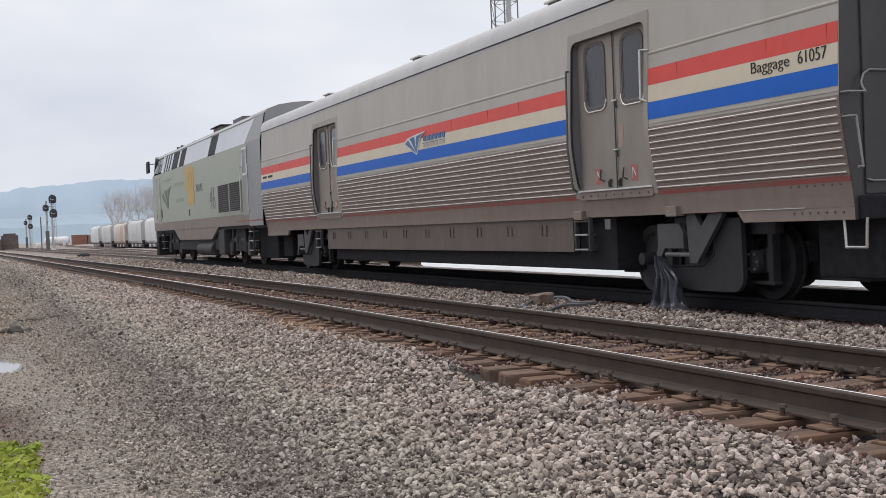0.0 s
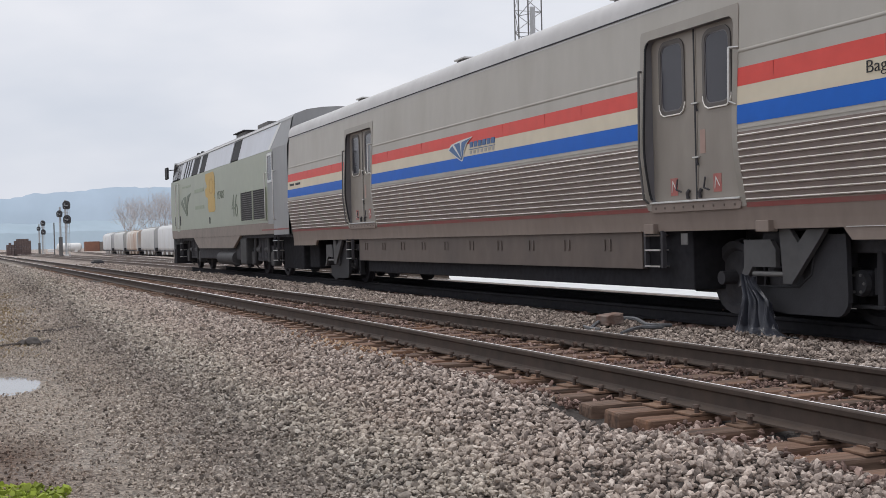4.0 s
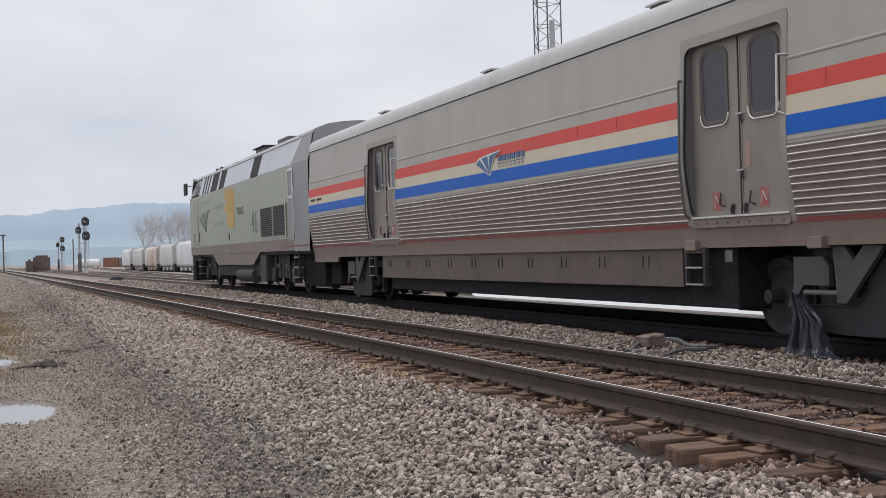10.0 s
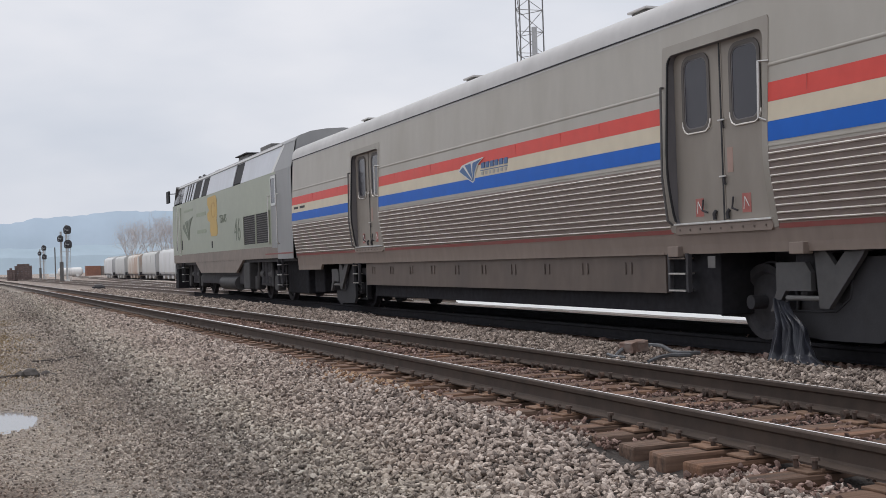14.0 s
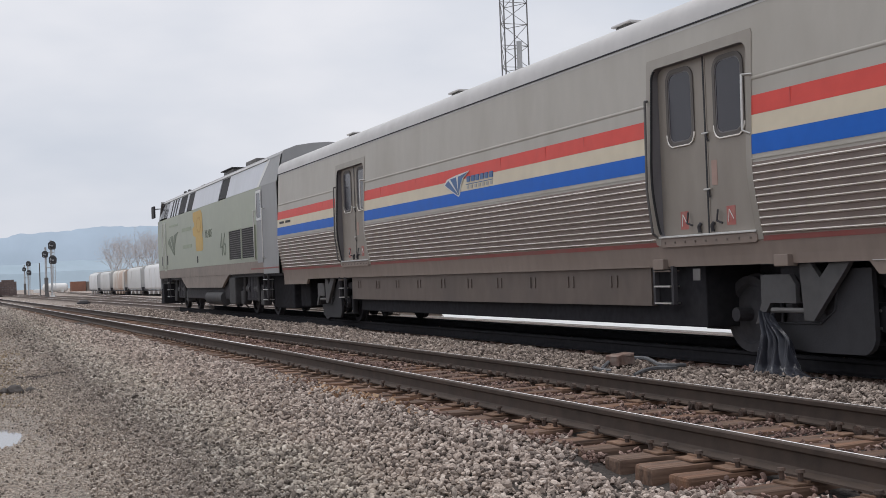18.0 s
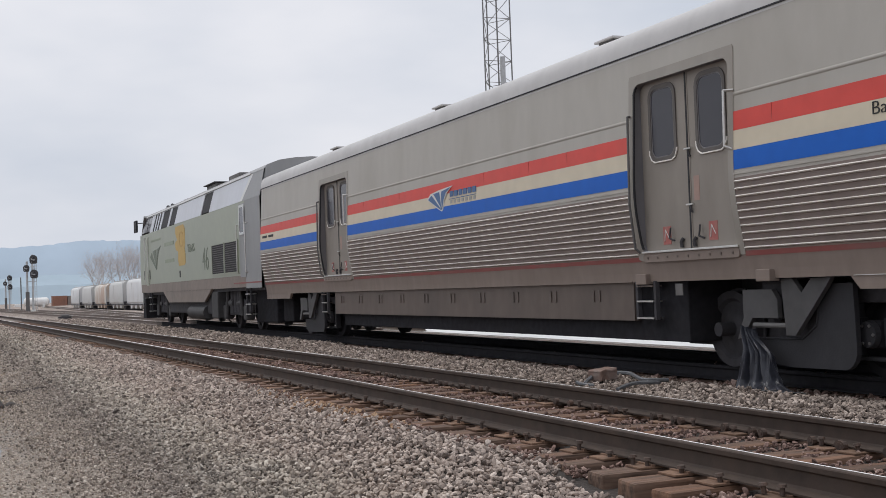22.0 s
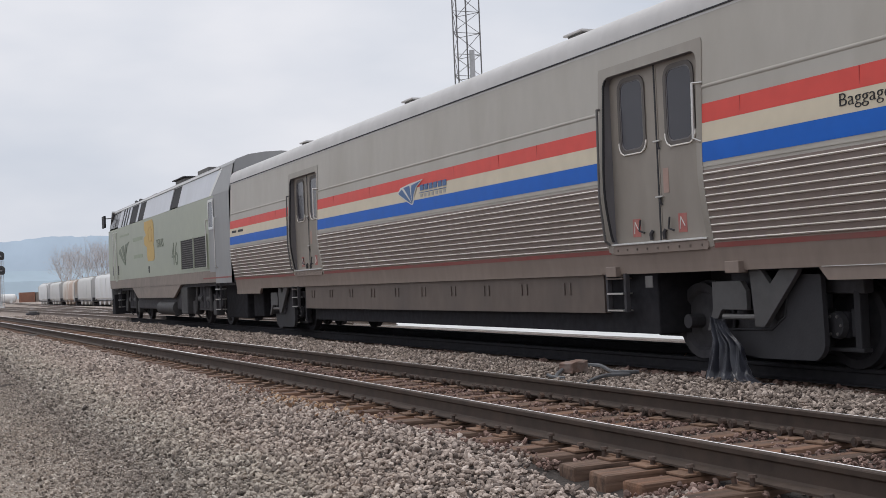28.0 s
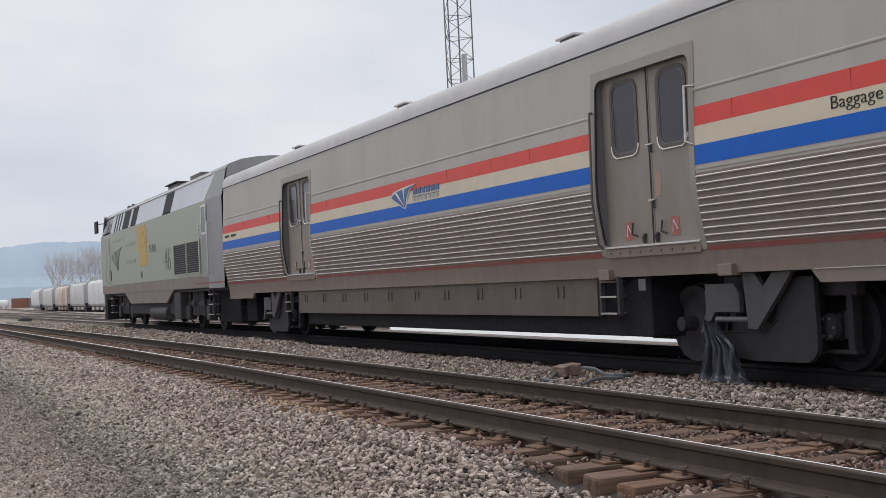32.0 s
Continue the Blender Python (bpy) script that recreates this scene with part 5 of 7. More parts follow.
part("draft_gear", boxed(XC - 1.1, XC + 1.1, L0 + 0.1, 27.6, 0.42, 1.4, bevel=0.05), SOOT_SHADE, loco)
part("equipment_bay", boxed(LS + 0.5, 2 * XC - LS - 0.5, 27.5, 46.0, 0.75, 1.36, bevel=0.04), SOOT_SHADE, loco)
loco_truck(29.6)
loco_truck(42.6)
part("coupler", boxed(XC - 0.15, XC + 0.15, 24.9, 25.8, 0.75, 1.05, bevel=0.03), IRON, loco)
for k in range(3):
    x = XC - 0.75 + k * 0.2
    part("air_hose", tube([(x, 25.7, 1.0), (x - 0.02, 25.5, 0.6), (x, 25.2, 0.55), (x, 24.98, 0.95)], 0.03), BLACK_RUBBER, loco)

# ---- car end, wreckage beside the train ----
part("end_panel", boxed(SIDE + 0.28, XC - 0.62, -0.03, 0.0, 1.35, 3.9, bevel=0.01), DARK_CAR, baggage_car)
part("end_hand_rail", tube([(SIDE + 0.23, -0.12, 2.36), (SIDE + 0.23, -0.08, 2.40), (SIDE + 0.23, -0.06, 2.46), (SIDE + 0.26, -0.06, 2.54), (SIDE + 0.33, -0.06, 2.58), (SIDE + 0.8, -0.06, 2.58)], 0.012), GRAB, baggage_car)

PLASTIC = material("torn_dark_plastic", (0.034, 0.036, 0.047), 0.3, 0, 5, 0.3, (0.06, 0.063, 0.08), 5.0, 0.6, 0.006, 16, (2, 2, 0.6))
bm = bmesh.new()
COLS, ROWS_N = 110, 30
grid = []
for r in range(ROWS_N + 1):
    s = r / ROWS_N
    row = []
    for c in range(COLS + 1):
        u = c / COLS
        left = 3.73 - 0.03 * smooth(0.0, 0.4, s) + 0.10 * smooth(0.4, 1.0, s)
        right = 3.52 - 0.33 * smooth(0.0, 0.42, s) - 0.12 * smooth(0.4, 0.9, s) - 0.58 * smooth(0.76, 1.0, s)
        pleat = math.sin(u * 21 + 2.6 * math.sin(s * 2.4 + u)) * (0.02 + 0.04 * s) + math.sin(u * 58 + 3 * s) * 0.018 + 0.02 * noise.noise((u * 7, s * 3, 4)) + 0.012 * noise.noise((u * 15, s * 4, 2))
        flare = smooth(0.72, 1.0, s) * (0.10 + 0.22 * u)
        yy = left + (right - left) * u
        xx = 3.62 + 0.03 * u - 0.03 * s + pleat - 0.6 * flare
        zz = 0.72 - 0.06 * u - (0.685 - 0.06 * u) * min(1, s * 1.12) + 0.03 * noise.noise((u * 6, s * 3, 1)) + 0.02 * smooth(0.9, 1.0, s)
        row.append(bm.verts.new((xx, yy, zz)))
    grid.append(row)
for r in range(ROWS_N):
    for c in range(COLS):
        bm.faces.new((grid[r][c], grid[r][c + 1], grid[r + 1][c + 1], grid[r + 1][c]))
back = bmesh.ops.extrude_face_region(bm, geom=list(bm.faces))
bmesh.ops.translate(bm, verts=[v for v in back["geom"] if isinstance(v, bmesh.types.BMVert)], vec=(0.006, 0, 0.004))
bmesh.ops.recalc_face_normals(bm, faces=bm.faces)
tagged(part("plastic_sheet", bm, PLASTIC, smooth=True), "torn dark plastic sheet hanging from the truck onto the ballast", "plastic sheet")

BLOCK = material("weathered_block", (0.215, 0.142, 0.115), 0.9, 0, 14, 0.25, (0.35, 0.33, 0.31), 6.0, 0.6, 0.006, 30)
bm = boxed(-0.14, 0.14, -0.11, 0.11, 0, 0.13, bevel=0.015)
bmesh.ops.subdivide_edges(bm, edges=bm.edges[:], cuts=2)
for v in bm.verts:
    v.co += 0.02 * Vector((noise.noise(v.co * 9), noise.noise(v.co * 9 + Vector((3, 0, 0))), noise.noise(v.co * 9 + Vector((0, 5, 0)))))
bmesh.ops.transform(bm, matrix=pose(2.84, 5.44, 0.075, 2, -3, 12), verts=bm.verts)
tagged(part("wooden_block", bm, BLOCK), "broken weathered wooden block lying on the ballast", "debris")
CABLE = material("grey_cable_sheath", (0.13, 0.135, 0.145), 0.5, 0, 10, 0.2)


def cable(points, r, label):
    tagged(part("cable", cable_bm(points, r), CABLE, smooth=True), label, "cable")


cable([(2.45, 5.20, 0.06), (2.60, 5.36, 0.10), (2.90, 5.70, 0.13), (3.16, 5.88, 0.11), (3.26, 5.55, 0.12), (3.02, 4.85, 0.10), (3.12, 4.72, 0.09), (3.30, 4.74, 0.08)], 0.024, "loose grey cable lying on the ballast")
cable([(2.36, 4.30, 0.06), (2.55, 4.40, 0.09), (2.74, 4.47, 0.10), (2.96, 4.46, 0.09), (3.1, 4.6, 0.06)], 0.022, "loose grey cable lying on the ballast")
cable([(2.40, 5.30, 0.08), (2.36, 5.08, 0.07), (2.44, 4.96, 0.06)], 0.02, "short end of grey cable on the ballast")

# ---- far side of the train ----
CONCRETE = material("wet_pale_concrete", (0.74, 0.74, 0.72), 0.3, 0, 3, 0.1, (0.55, 0.55, 0.53), 0.4, 0.4)
tagged(part("pavement", boxed(10.5, 15.5, -60, 60, -0.6, -0.235), CONCRETE), "pale wet concrete apron beyond the train", "pavement", kind="structure")
crate = root("equipment_box", (12.9, 12.0, -0.235), "small grey box standing on the concrete apron", "box")
part("body", boxed(12.6, 13.3, 11.5, 12.4, -0.235, 0.12, bevel=0.02), TRUCK_GREY, crate)
part("lid", boxed(12.57, 13.33, 11.47, 12.43, 0.12, 0.16, bevel=0.01), LOCO_PALE, crate)

# ---- puddles ----
WATER = bpy.data.materials.new("puddle_water")
WATER.use_nodes = True
b = WATER.node_tree.nodes["Principled BSDF"]
b.inputs["Base Color"].default_value, b.inputs["Roughness"].default_value, b.inputs["Specular IOR Level"].default_value = (0.24, 0.235, 0.23, 1), 0.10, 1.0
b.inputs["IOR"].default_value = 1.6


def puddle(cx, cy, rx, ry, z, seed):
    bm = bmesh.new()
    ring = []
    N = 180
    for k in range(N):
        a = 2 * math.pi * k / N
        w = 1 + 0.30 * noise.noise((math.cos(a) * 1.3, math.sin(a) * 1.3, seed)) + 0.22 * noise.noise((math.cos(a) * 4, math.sin(a) * 4, seed)) + 0.16 * noise.noise((math.cos(a) * 13, math.sin(a) * 13, seed))
        ring.append((cx + rx * w * math.cos(a), cy + ry * w * math.sin(a)))
    top = [bm.verts.new((x, y, z)) for x, y in ring]
    low = [bm.verts.new((x, y, z - 0.06)) for x, y in ring]
    bm.faces.new(top), bm.faces.new(low[::-1])
    for k in range(N):
        j = (k + 1) % N
        bm.faces.new((top[j], top[k], low[k], low[j]))
    tagged(part("puddle", bm, WATER), "shallow rain puddle on the gravel path", "puddle", kind="structure")


puddle(-4.42, 6.6, 0.52, 1.15, -0.352, 1.0)
puddle(-4.55, 14.2, 0.35, 1.0, -0.352, 5.0)

# ---- signals ----
MAST_SILVER = material("galvanised_mast", (0.46, 0.47, 0.48), 0.45, 0.3, 6, 0.1)
SIGNAL_BLACK = material("signal_black", (0.055, 0.055, 0.06), 0.5, 0, 8, 0.1)


def signal_target(sig, cx, y, cz, r):
    """A black target with a round top and a straight foot, three hooded lamps and pale brackets behind it."""
    out = [(cx + r * math.cos(w), cz + 0.25 * r + r * math.sin(w)) for w in (math.pi * j / 14 for j in range(15))] + [(cx - 0.92 * r, cz - 0.75 * r), (cx - 0.6 * r, cz - r), (cx + 0.6 * r, cz - r), (cx + 0.92 * r, cz - 0.75 * r)]
    bm = bmesh.new()
    f = [bm.verts.new((px, y - 0.16, pz)) for px, pz in out]
    g = [bm.verts.new((px, y - 0.12, pz)) for px, pz in out]
    bm.faces.new(f), bm.faces.new(g[::-1])
    for j in range(len(out)):
        q = (j + 1) % len(out)
        bm.faces.new((f[q], f[j], g[j], g[q]))
    bmesh.ops.recalc_face_normals(bm, faces=bm.faces)
    head = part("signal_head", bm, SIGNAL_BLACK, sig, "black round-topped signal head")
    for dx, dz in ((0.0, 0.55), (-0.42, -0.25), (0.42, -0.25)):
        part("lamp_hood", rod(bmesh.new(), (cx + dx * r, y - 0.5, cz + dz * r), (cx + dx * r, y - 0.16, cz + dz * r), 0.24 * r, 12), SIGNAL_BLACK, head)
        part("lens", rod(bmesh.new(), (cx + dx * r, y - 0.52, cz + dz * r), (cx + dx * r, y - 0.5, cz + dz * r), 0.18 * r, 12), DARK_GLASS, head)
    part("head_bracket", boxed(cx - 0.45 * r, cx + 0.3 * r, y - 0.2, y - 0.165, cz - 0.08, cz + 0.06), MAST_SILVER, head)
    part("head_bracket", boxed(cx - 0.62 * r, cx - 0.45 * r, y - 0.22, y - 0.165, cz - 0.7 * r, cz + 0.5 * r), MAST_SILVER, head)


def signal(x, y, s=1.0):
    z0 = ground_height(x, y) - 0.03
    sig = root("railway_signal", (x, y, z0), "silver railway signal mast with black round-topped heads", "signal", "signals beside the tracks")
    part("mast", rod(bmesh.new(), (x, y, z0), (x, y, z0 + 6.9 * s), 0.13, 10), MAST_SILVER, sig)
    sx = x - 0.62 * s
    part("side_mast", rod(bmesh.new(), (sx, y + 0.4, z0), (sx, y + 0.4, z0 + 6.1 * s), 0.13, 10), MAST_SILVER, sig)
    part("case", boxed(sx - 0.22 * s, sx + 0.22 * s, y + 0.1, y + 0.5, z0, z0 + 2.4 * s, bevel=0.03), TRUCK_GREY, sig, "tall grey relay case")
    part("base", boxed(x - 0.3, x + 0.3, y - 0.3, y + 0.3, z0, z0 + 0.25, bevel=0.02), CONCRETE, sig)
    for cx, z, r in ((x + 0.12 * s, 6.25, 0.47), (x + 0.16 * s, 4.5, 0.47), (sx - 0.1 * s, 5.2, 0.37)):
        signal_target(sig, cx, y, z0 + z * s, r * s)
    for z in (3.6, 5.4):
        part("platform", boxed(sx, x + 0.35 * s, y - 0.05, y + 0.5, z0 + z * s, z0 + (z + 0.06) * s), MAST_SILVER, sig)
    for k in range(16):
        part("ladder_rung", boxed(x + 0.2 * s, x + 0.45 * s, y + 0.1, y + 0.13, z0 + 0.4 * s + k * 0.4 * s, z0 + 0.43 * s + k * 0.4 * s), MAST_SILVER, sig)
    for dx in (0.2, 0.42):
        part("ladder_rail", boxed(x + dx * s, x + (dx + 0.05) * s, y + 0.1, y + 0.13, z0, z0 + 6.6 * s), MAST_SILVER, sig)


signal(5.75, 150, 1.02)
signal(7.5, 245, 1.0)
signal(-6.75, 150, 0.98)

# ---- lattice radio mast ----
MAST_GREY = material("dull_mast_steel", (0.21, 0.21, 0.215), 0.6, 0.2, 6, 0.1, (0.16, 0.15, 0.145), 1.0, 0.5)
MX, MY, MZ, MW = 34.35, 75.0, -1.45, 2.22
mast = root("lattice_mast", (MX, MY, MZ), "tall grey steel lattice radio mast standing beyond the tracks", "mast")
CORNERS = [(MX - MW / 2, MY - MW * 0.3), (MX + MW / 2, MY - MW * 0.3), (MX + 0.1, MY + MW * 0.57)]
for cx, cy in CORNERS:
    part("leg", rod(bmesh.new(), (cx, cy, MZ), (cx, cy, 26), 0.055, 8), MAST_GREY, mast)
STEP = 1.62
n = 0
while MZ + (n + 1) * STEP < 26:
    z = MZ + n * STEP
    for k in range(3):
        a, b = CORNERS[k], CORNERS[(k + 1) % 3]
        part("strut", rod(bmesh.new(), (*a, z), (*b, z), 0.025, 5), MAST_GREY, mast)
        part("brace", rod(bmesh.new(), (*(a if n % 2 else b), z), (*(b if n % 2 else a), z + STEP), 0.025, 5), MAST_GREY, mast)
    n += 1
part("cable_ladder", boxed(MX + 0.25, MX + 0.33, MY - 0.1, MY, MZ, 26), MAST_GREY, mast)
part("antenna", rod(bmesh.new(), (MX + 0.3, MY - 0.75, 13.4), (MX + 0.32, MY - 0.75, 18.3), 0.2, 16), MAST_SILVER, mast, "grey cylindrical antenna")

# ---- utility pole ----
POLE_WOOD = material("dark_pole_wood", (0.06, 0.042, 0.036), 0.85, 0, 14, 0.3, (0.11, 0.07, 0.055), 3.0, 0.6, 0.004, 30, (2, 2, 0.15))
pole = root("utility_pole", (-5.03, -0.45, -0.36), "dark brown wooden utility pole beside the path", "pole")
part("post", rod(bmesh.new(), (-5.03, -0.45, -0.4), (-5.09, -0.45, 9.0), 0.16, 20, 0.13), POLE_WOOD, pole, smooth=True)
part("number_tag", boxed(-4.905, -4.895, -0.56, -0.46, 1.62, 1.72), LOGO_WHITE, pole, "small pale metal tag")
lamp = root("lamp_post", (-3.6, 200, -0.35), "thin grey lamp post far along the tracks", "lamp post")
part("post", rod(bmesh.new(), (-3.6, 200, -0.35), (-3.6, 200, 5.9), 0.12, 8), TRUCK_GREY, lamp)
part("lamp_head", boxed(-4.0, -3.2, 199.7, 200.3, 5.9, 6.15, bevel=0.05), TRUCK_GREY, lamp)
thin = root("pole", (6.6, 190, -0.3), "thin dark pole beside the signals", "pole")
part("post", rod(bmesh.new(), (6.6, 190, -0.3), (6.6, 190, 5.0), 0.09, 8), TRUCK_GREY, thin)

# ---- things in the yard ----
HOPPER_PAINTS = [material("hopper_white", (0.66, 0.67, 0.68), 0.5, 0, 2, 0.05, (0.5, 0.47, 0.43), 0.25, 0.5, stretch=(1, 1, 0.4)),
                 material("hopper_rusty_white", (0.62, 0.60, 0.56), 0.55, 0, 2, 0.05, (0.42, 0.25, 0.16), 0.22, 0.85, stretch=(1, 1, 0.5), stain_lo=0.42, stain_hi=0.6),
                 material("hopper_grey", (0.55, 0.55, 0.54), 0.5, 0, 2, 0.05, (0.42, 0.41, 0.39), 0.25, 0.5, stretch=(1, 1, 0.4))]


HOPPER_Z = -1.17


def hopper(x, y, h, paint, label):
    car = root("covered_hopper_car", (x, y, 0), label, "railway car", "hopper cars in the yard")
    w, L = 1.55, 10.0
    prof = [(-w * 0.8, 1.2), (-w, 1.6), (-w * 1.02, 2.6), (-w, h - 0.7), (-w * 0.8, h - 0.2), (-w * 0.5, h), (w * 0.5, h), (w * 0.8, h - 0.2), (w, h - 0.7), (w * 1.02, 2.6), (w, 1.6), (w * 0.8, 1.2)]
    bm = sweep(bmesh.new(), [(x + px, pz) for px, pz in prof], y - L, y + L, ring=True)
    bmesh.ops.recalc_face_normals(bm, faces=bm.faces)
    body = part("body", bm, paint, car, smooth=True)
    for k in range(4):
        yy = y - L + 0.3 + k * (2 * L - 0.6) / 3
        part("rib", boxed(x - w * 1.035, x - w * 0.98, yy - 0.05, yy + 0.05, 1.5, h - 0.7), paint, body)
    part("roof_walk", boxed(x - 0.45, x + 0.45, y - L, y + L, h, h + 0.12), MAST_SILVER, car)
    for k in range(4):
        yy = y - 7.2 + k * 4.8
        part("hatch", boxed(x - 0.8, x + 0.8, yy - 0.6, yy + 0.6, h + 0.05, h + 0.2, bevel=0.04), paint, car)
    for k in range(3):
        yy = y - 5.4 + k * 5.4
        part("hopper_bay", solid(bmesh.new(), [(yy - 1.9, 1.3), (yy + 1.9, 1.3), (yy + 0.5, 0.45), (yy - 0.5, 0.45)], x - w * 0.9, x + w * 0.9), paint, car)
    for yy in (y - 8.2, y + 8.2):
        part("truck", solid(bmesh.new(), [(yy - 1.4, 0.5), (yy - 0.9, 0.85), (yy + 0.9, 0.85), (yy + 1.4, 0.5), (yy + 0.5, 0.25), (yy - 0.5, 0.25)], x - 1.1, x + 1.1), IRON, car)
        for d in (-0.9, 0.9):
            part("wheel", rod(bmesh.new(), (x - 0.85, yy + d, 0.45), (x + 0.85, yy + d, 0.45), 0.45, 16), IRON, car)
    for d in (-1, 1):
        part("end_post", boxed(x - w * 1.03, x - w * 0.96, y + d * (L - 0.12) - 0.14, y + d * (L - 0.12) + 0.14, 1.25, h - 0.6), MAST_SILVER, car)
        part("end_platform", boxed(x - w * 0.95, x + w * 0.95, y + d * L, y + d * (L + 0.75), 1.25, 1.75), IRON, car)
    part("end_ladder", boxed(x - w - 0.05, x - w, y - L - 0.05, y - L + 0.4, 1.0, h - 0.3), MAST_SILVER, car)
    part("side_sill", boxed(x - w * 0.95, x + w * 0.95, y - L - 0.8, y + L + 0.8, 1.05, 1.25), IRON, car)
    car.matrix_basis = pose(x, y, HOPPER_Z)


for k, (yy, h, p, label) in enumerate(((213, 5.75, 0, "tall white covered hopper car in the yard"), (234.5, 5.6, 2, "tall grey-white covered hopper car in the yard"), (256, 5.35, 1, "rust-streaked covered hopper car in the yard"), (277.5, 5.35, 2, "grey-white covered hopper car in the yard"),
                                       (299, 5.35, 0, "white covered hopper car in the yard"))):
    hopper(27.6 - 0.022 * (yy - 256), yy, h, HOPPER_PAINTS[p], label)

tank = root("storage_tank", (17.5, 365, -0.3), "white horizontal storage tank on saddles", "tank")
WHITE = material("white_tank_paint", (0.78, 0.78, 0.77), 0.45, 0, 2, 0.05, (0.66, 0.65, 0.62), 0.3, 0.4)
bm = rod(bmesh.new(), (17.9, 365, 1.0), (23.4, 365, 1.0), 1.25, 24)
for cx in (17.9, 23.4):
    bmesh.ops.create_uvsphere(bm, u_segments=20, v_segments=10, radius=1.25, matrix=Matrix.Translation((cx, 365, 1.0)) @ Matrix.Diagonal((0.7, 1, 1, 1)))
part("shell", bm, WHITE, tank, smooth=True)
for cx in (18.4, 22.6):
    part("saddle", boxed(cx - 0.4, cx + 0.4, 363.8, 366.2, -0.85, 0.3), CONCRETE, tank)
part("fitting", boxed(14.6, 16.3, 364, 366, -0.6, 0.6, bevel=0.2), WHITE, tank)
BRICK_RED = material("rust_red_container", (0.30, 0.145, 0.10), 0.7, 0, 1.5, 0.15, (0.2, 0.11, 0.085), 0.4, 0.6)
GREY_BOX = material("grey_brown_container", (0.25, 0.215, 0.195), 0.7, 0, 1.5, 0.15, (0.18, 0.15, 0.14), 0.4, 0.6)
for x0, x1, h, mat, label in ((25.0, 29.2, 2.45, BRICK_RED, "rust-red freight container beyond the white tank"), (29.4, 32.0, 2.35, GREY_BOX, "grey-brown freight container beyond the white tank")):
    box_ob = root("freight_container", ((x0 + x1) / 2, 366, -0.3), label, "container", "containers in the yard")
    part("body", boxed(x0, x1, 364, 368, -0.35, h), mat, box_ob)
    k = x0 + 0.3
    while k < x1:
        part("corrugation", boxed(k, k + 0.15, 363.94, 364, -0.2, h - 0.1), mat, box_ob)
        k += 0.45
    part("roof", boxed(x0 - 0.03, x1 + 0.03, 363.95, 368.05, h, h + 0.08), mat, box_ob)

OLD_TIMBER = material("old_timber_stack", (0.15, 0.112, 0.105), 0.9, 0, 4, 0.2, (0.19, 0.15, 0.135), 1.0, 0.5, per_object=0.12)


def timber_stack(x0, x1, y, h, label):
    st = root("timber_stack", ((x0 + x1) / 2, y, -0.35), label, "timber", "timber stacks beside the track")
    rows_n = round(h / 0.3)
    cols = round((x1 - x0) / 0.36)
    for r in range(rows_n):
        for c in range(cols):
            if r == rows_n - 1 and c in (0, cols - 1):
                continue
            cx = x0 + (c + 0.5) * (x1 - x0) / cols
            z = -0.36 + r * 0.3
            part("timber", boxed(cx - 0.178, cx + 0.178, y - 1.3 + rng.uniform(-0.04, 0.04), y + 1.3, z, z + 0.294), OLD_TIMBER, st)


timber_stack(0.9, 3.5, 200, 2.95, "stack of old brown railway timbers far along the track")
timber_stack(-0.3, 0.85, 199, 2.25, "low stack of old brown railway timbers")
machine = root("switch_machine", (3.4, 81, -0.2), "low dark switch machine between the tracks", "switch machine")
part("body", boxed(2.9, 3.9, 80.6, 81.6, -0.25, 0.12, bevel=0.06), IRON, machine)
part("cover", boxed(3.05, 3.6, 80.7, 81.4, 0.12, 0.26, bevel=0.06), TRUCK_GREY, machine)
part("rod_bar", boxed(2.0, 4.8, 80.95, 81.1, -0.12, -0.04), IRON, machine)

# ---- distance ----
# distant surfaces: haze is painted in as colour, with glow from the same colour
def painted_haze_material(name, colour, strength, other, scale):
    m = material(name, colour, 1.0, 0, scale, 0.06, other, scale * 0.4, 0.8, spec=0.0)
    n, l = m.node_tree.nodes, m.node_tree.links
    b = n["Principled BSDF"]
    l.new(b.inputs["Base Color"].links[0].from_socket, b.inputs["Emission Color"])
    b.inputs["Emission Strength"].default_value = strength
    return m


def ridge(name, y, x0, x1, crest, depth, mat, label, step):
    bm = bmesh.new()
    rows = []
    n = int((x1 - x0) / step)
    for k in range(n + 1):
        x = x0 + (x1 - x0) * k / n
        h = crest(x)
        rows.append([bm.verts.new((x, y, -8)), bm.verts.new((x, y + depth * 0.3, h * 0.6)), bm.verts.new((x, y + depth, h)), bm.verts.new((x, y + depth * 1.5, -8))])
    for a, b in zip(rows, rows[1:]):
        for j in range(3):
            bm.faces.new((a[j], b[j], b[j + 1], a[j + 1]))
    tagged(part(name, bm, mat, smooth=True), label, "hill", kind="structure")


# blue-grey here is haze put into the hills, which glow without a lamp
FAR_HILL = painted_haze_material("hazy_far_hill", (0.215, 0.26, 0.315), 1.08, (0.18, 0.225, 0.27), 0.012)
NEAR_HILL = painted_haze_material("hazy_near_slope", (0.203, 0.248, 0.29), 1.0, (0.178, 0.222, 0.26), 0.035)


def crest_far(x):
    u = (x + 4.5) / 2600.0
    base = 101 + 12 * smooth(0.02, 0.045, u) + 17 * smooth(0.06, 0.12, u) + 44 * smooth(0.14, 0.5, u) - 6 * smooth(0.02, -0.2, u)
    return base + 6 * noise.noise((u * 9, 0.3, 0)) + 5 * noise.noise((u * 40, 1.3, 0)) + 2.6 * noise.noise((u * 160, 2.3, 0)) + 1.6 * noise.noise((u * 420, 5.3, 0))


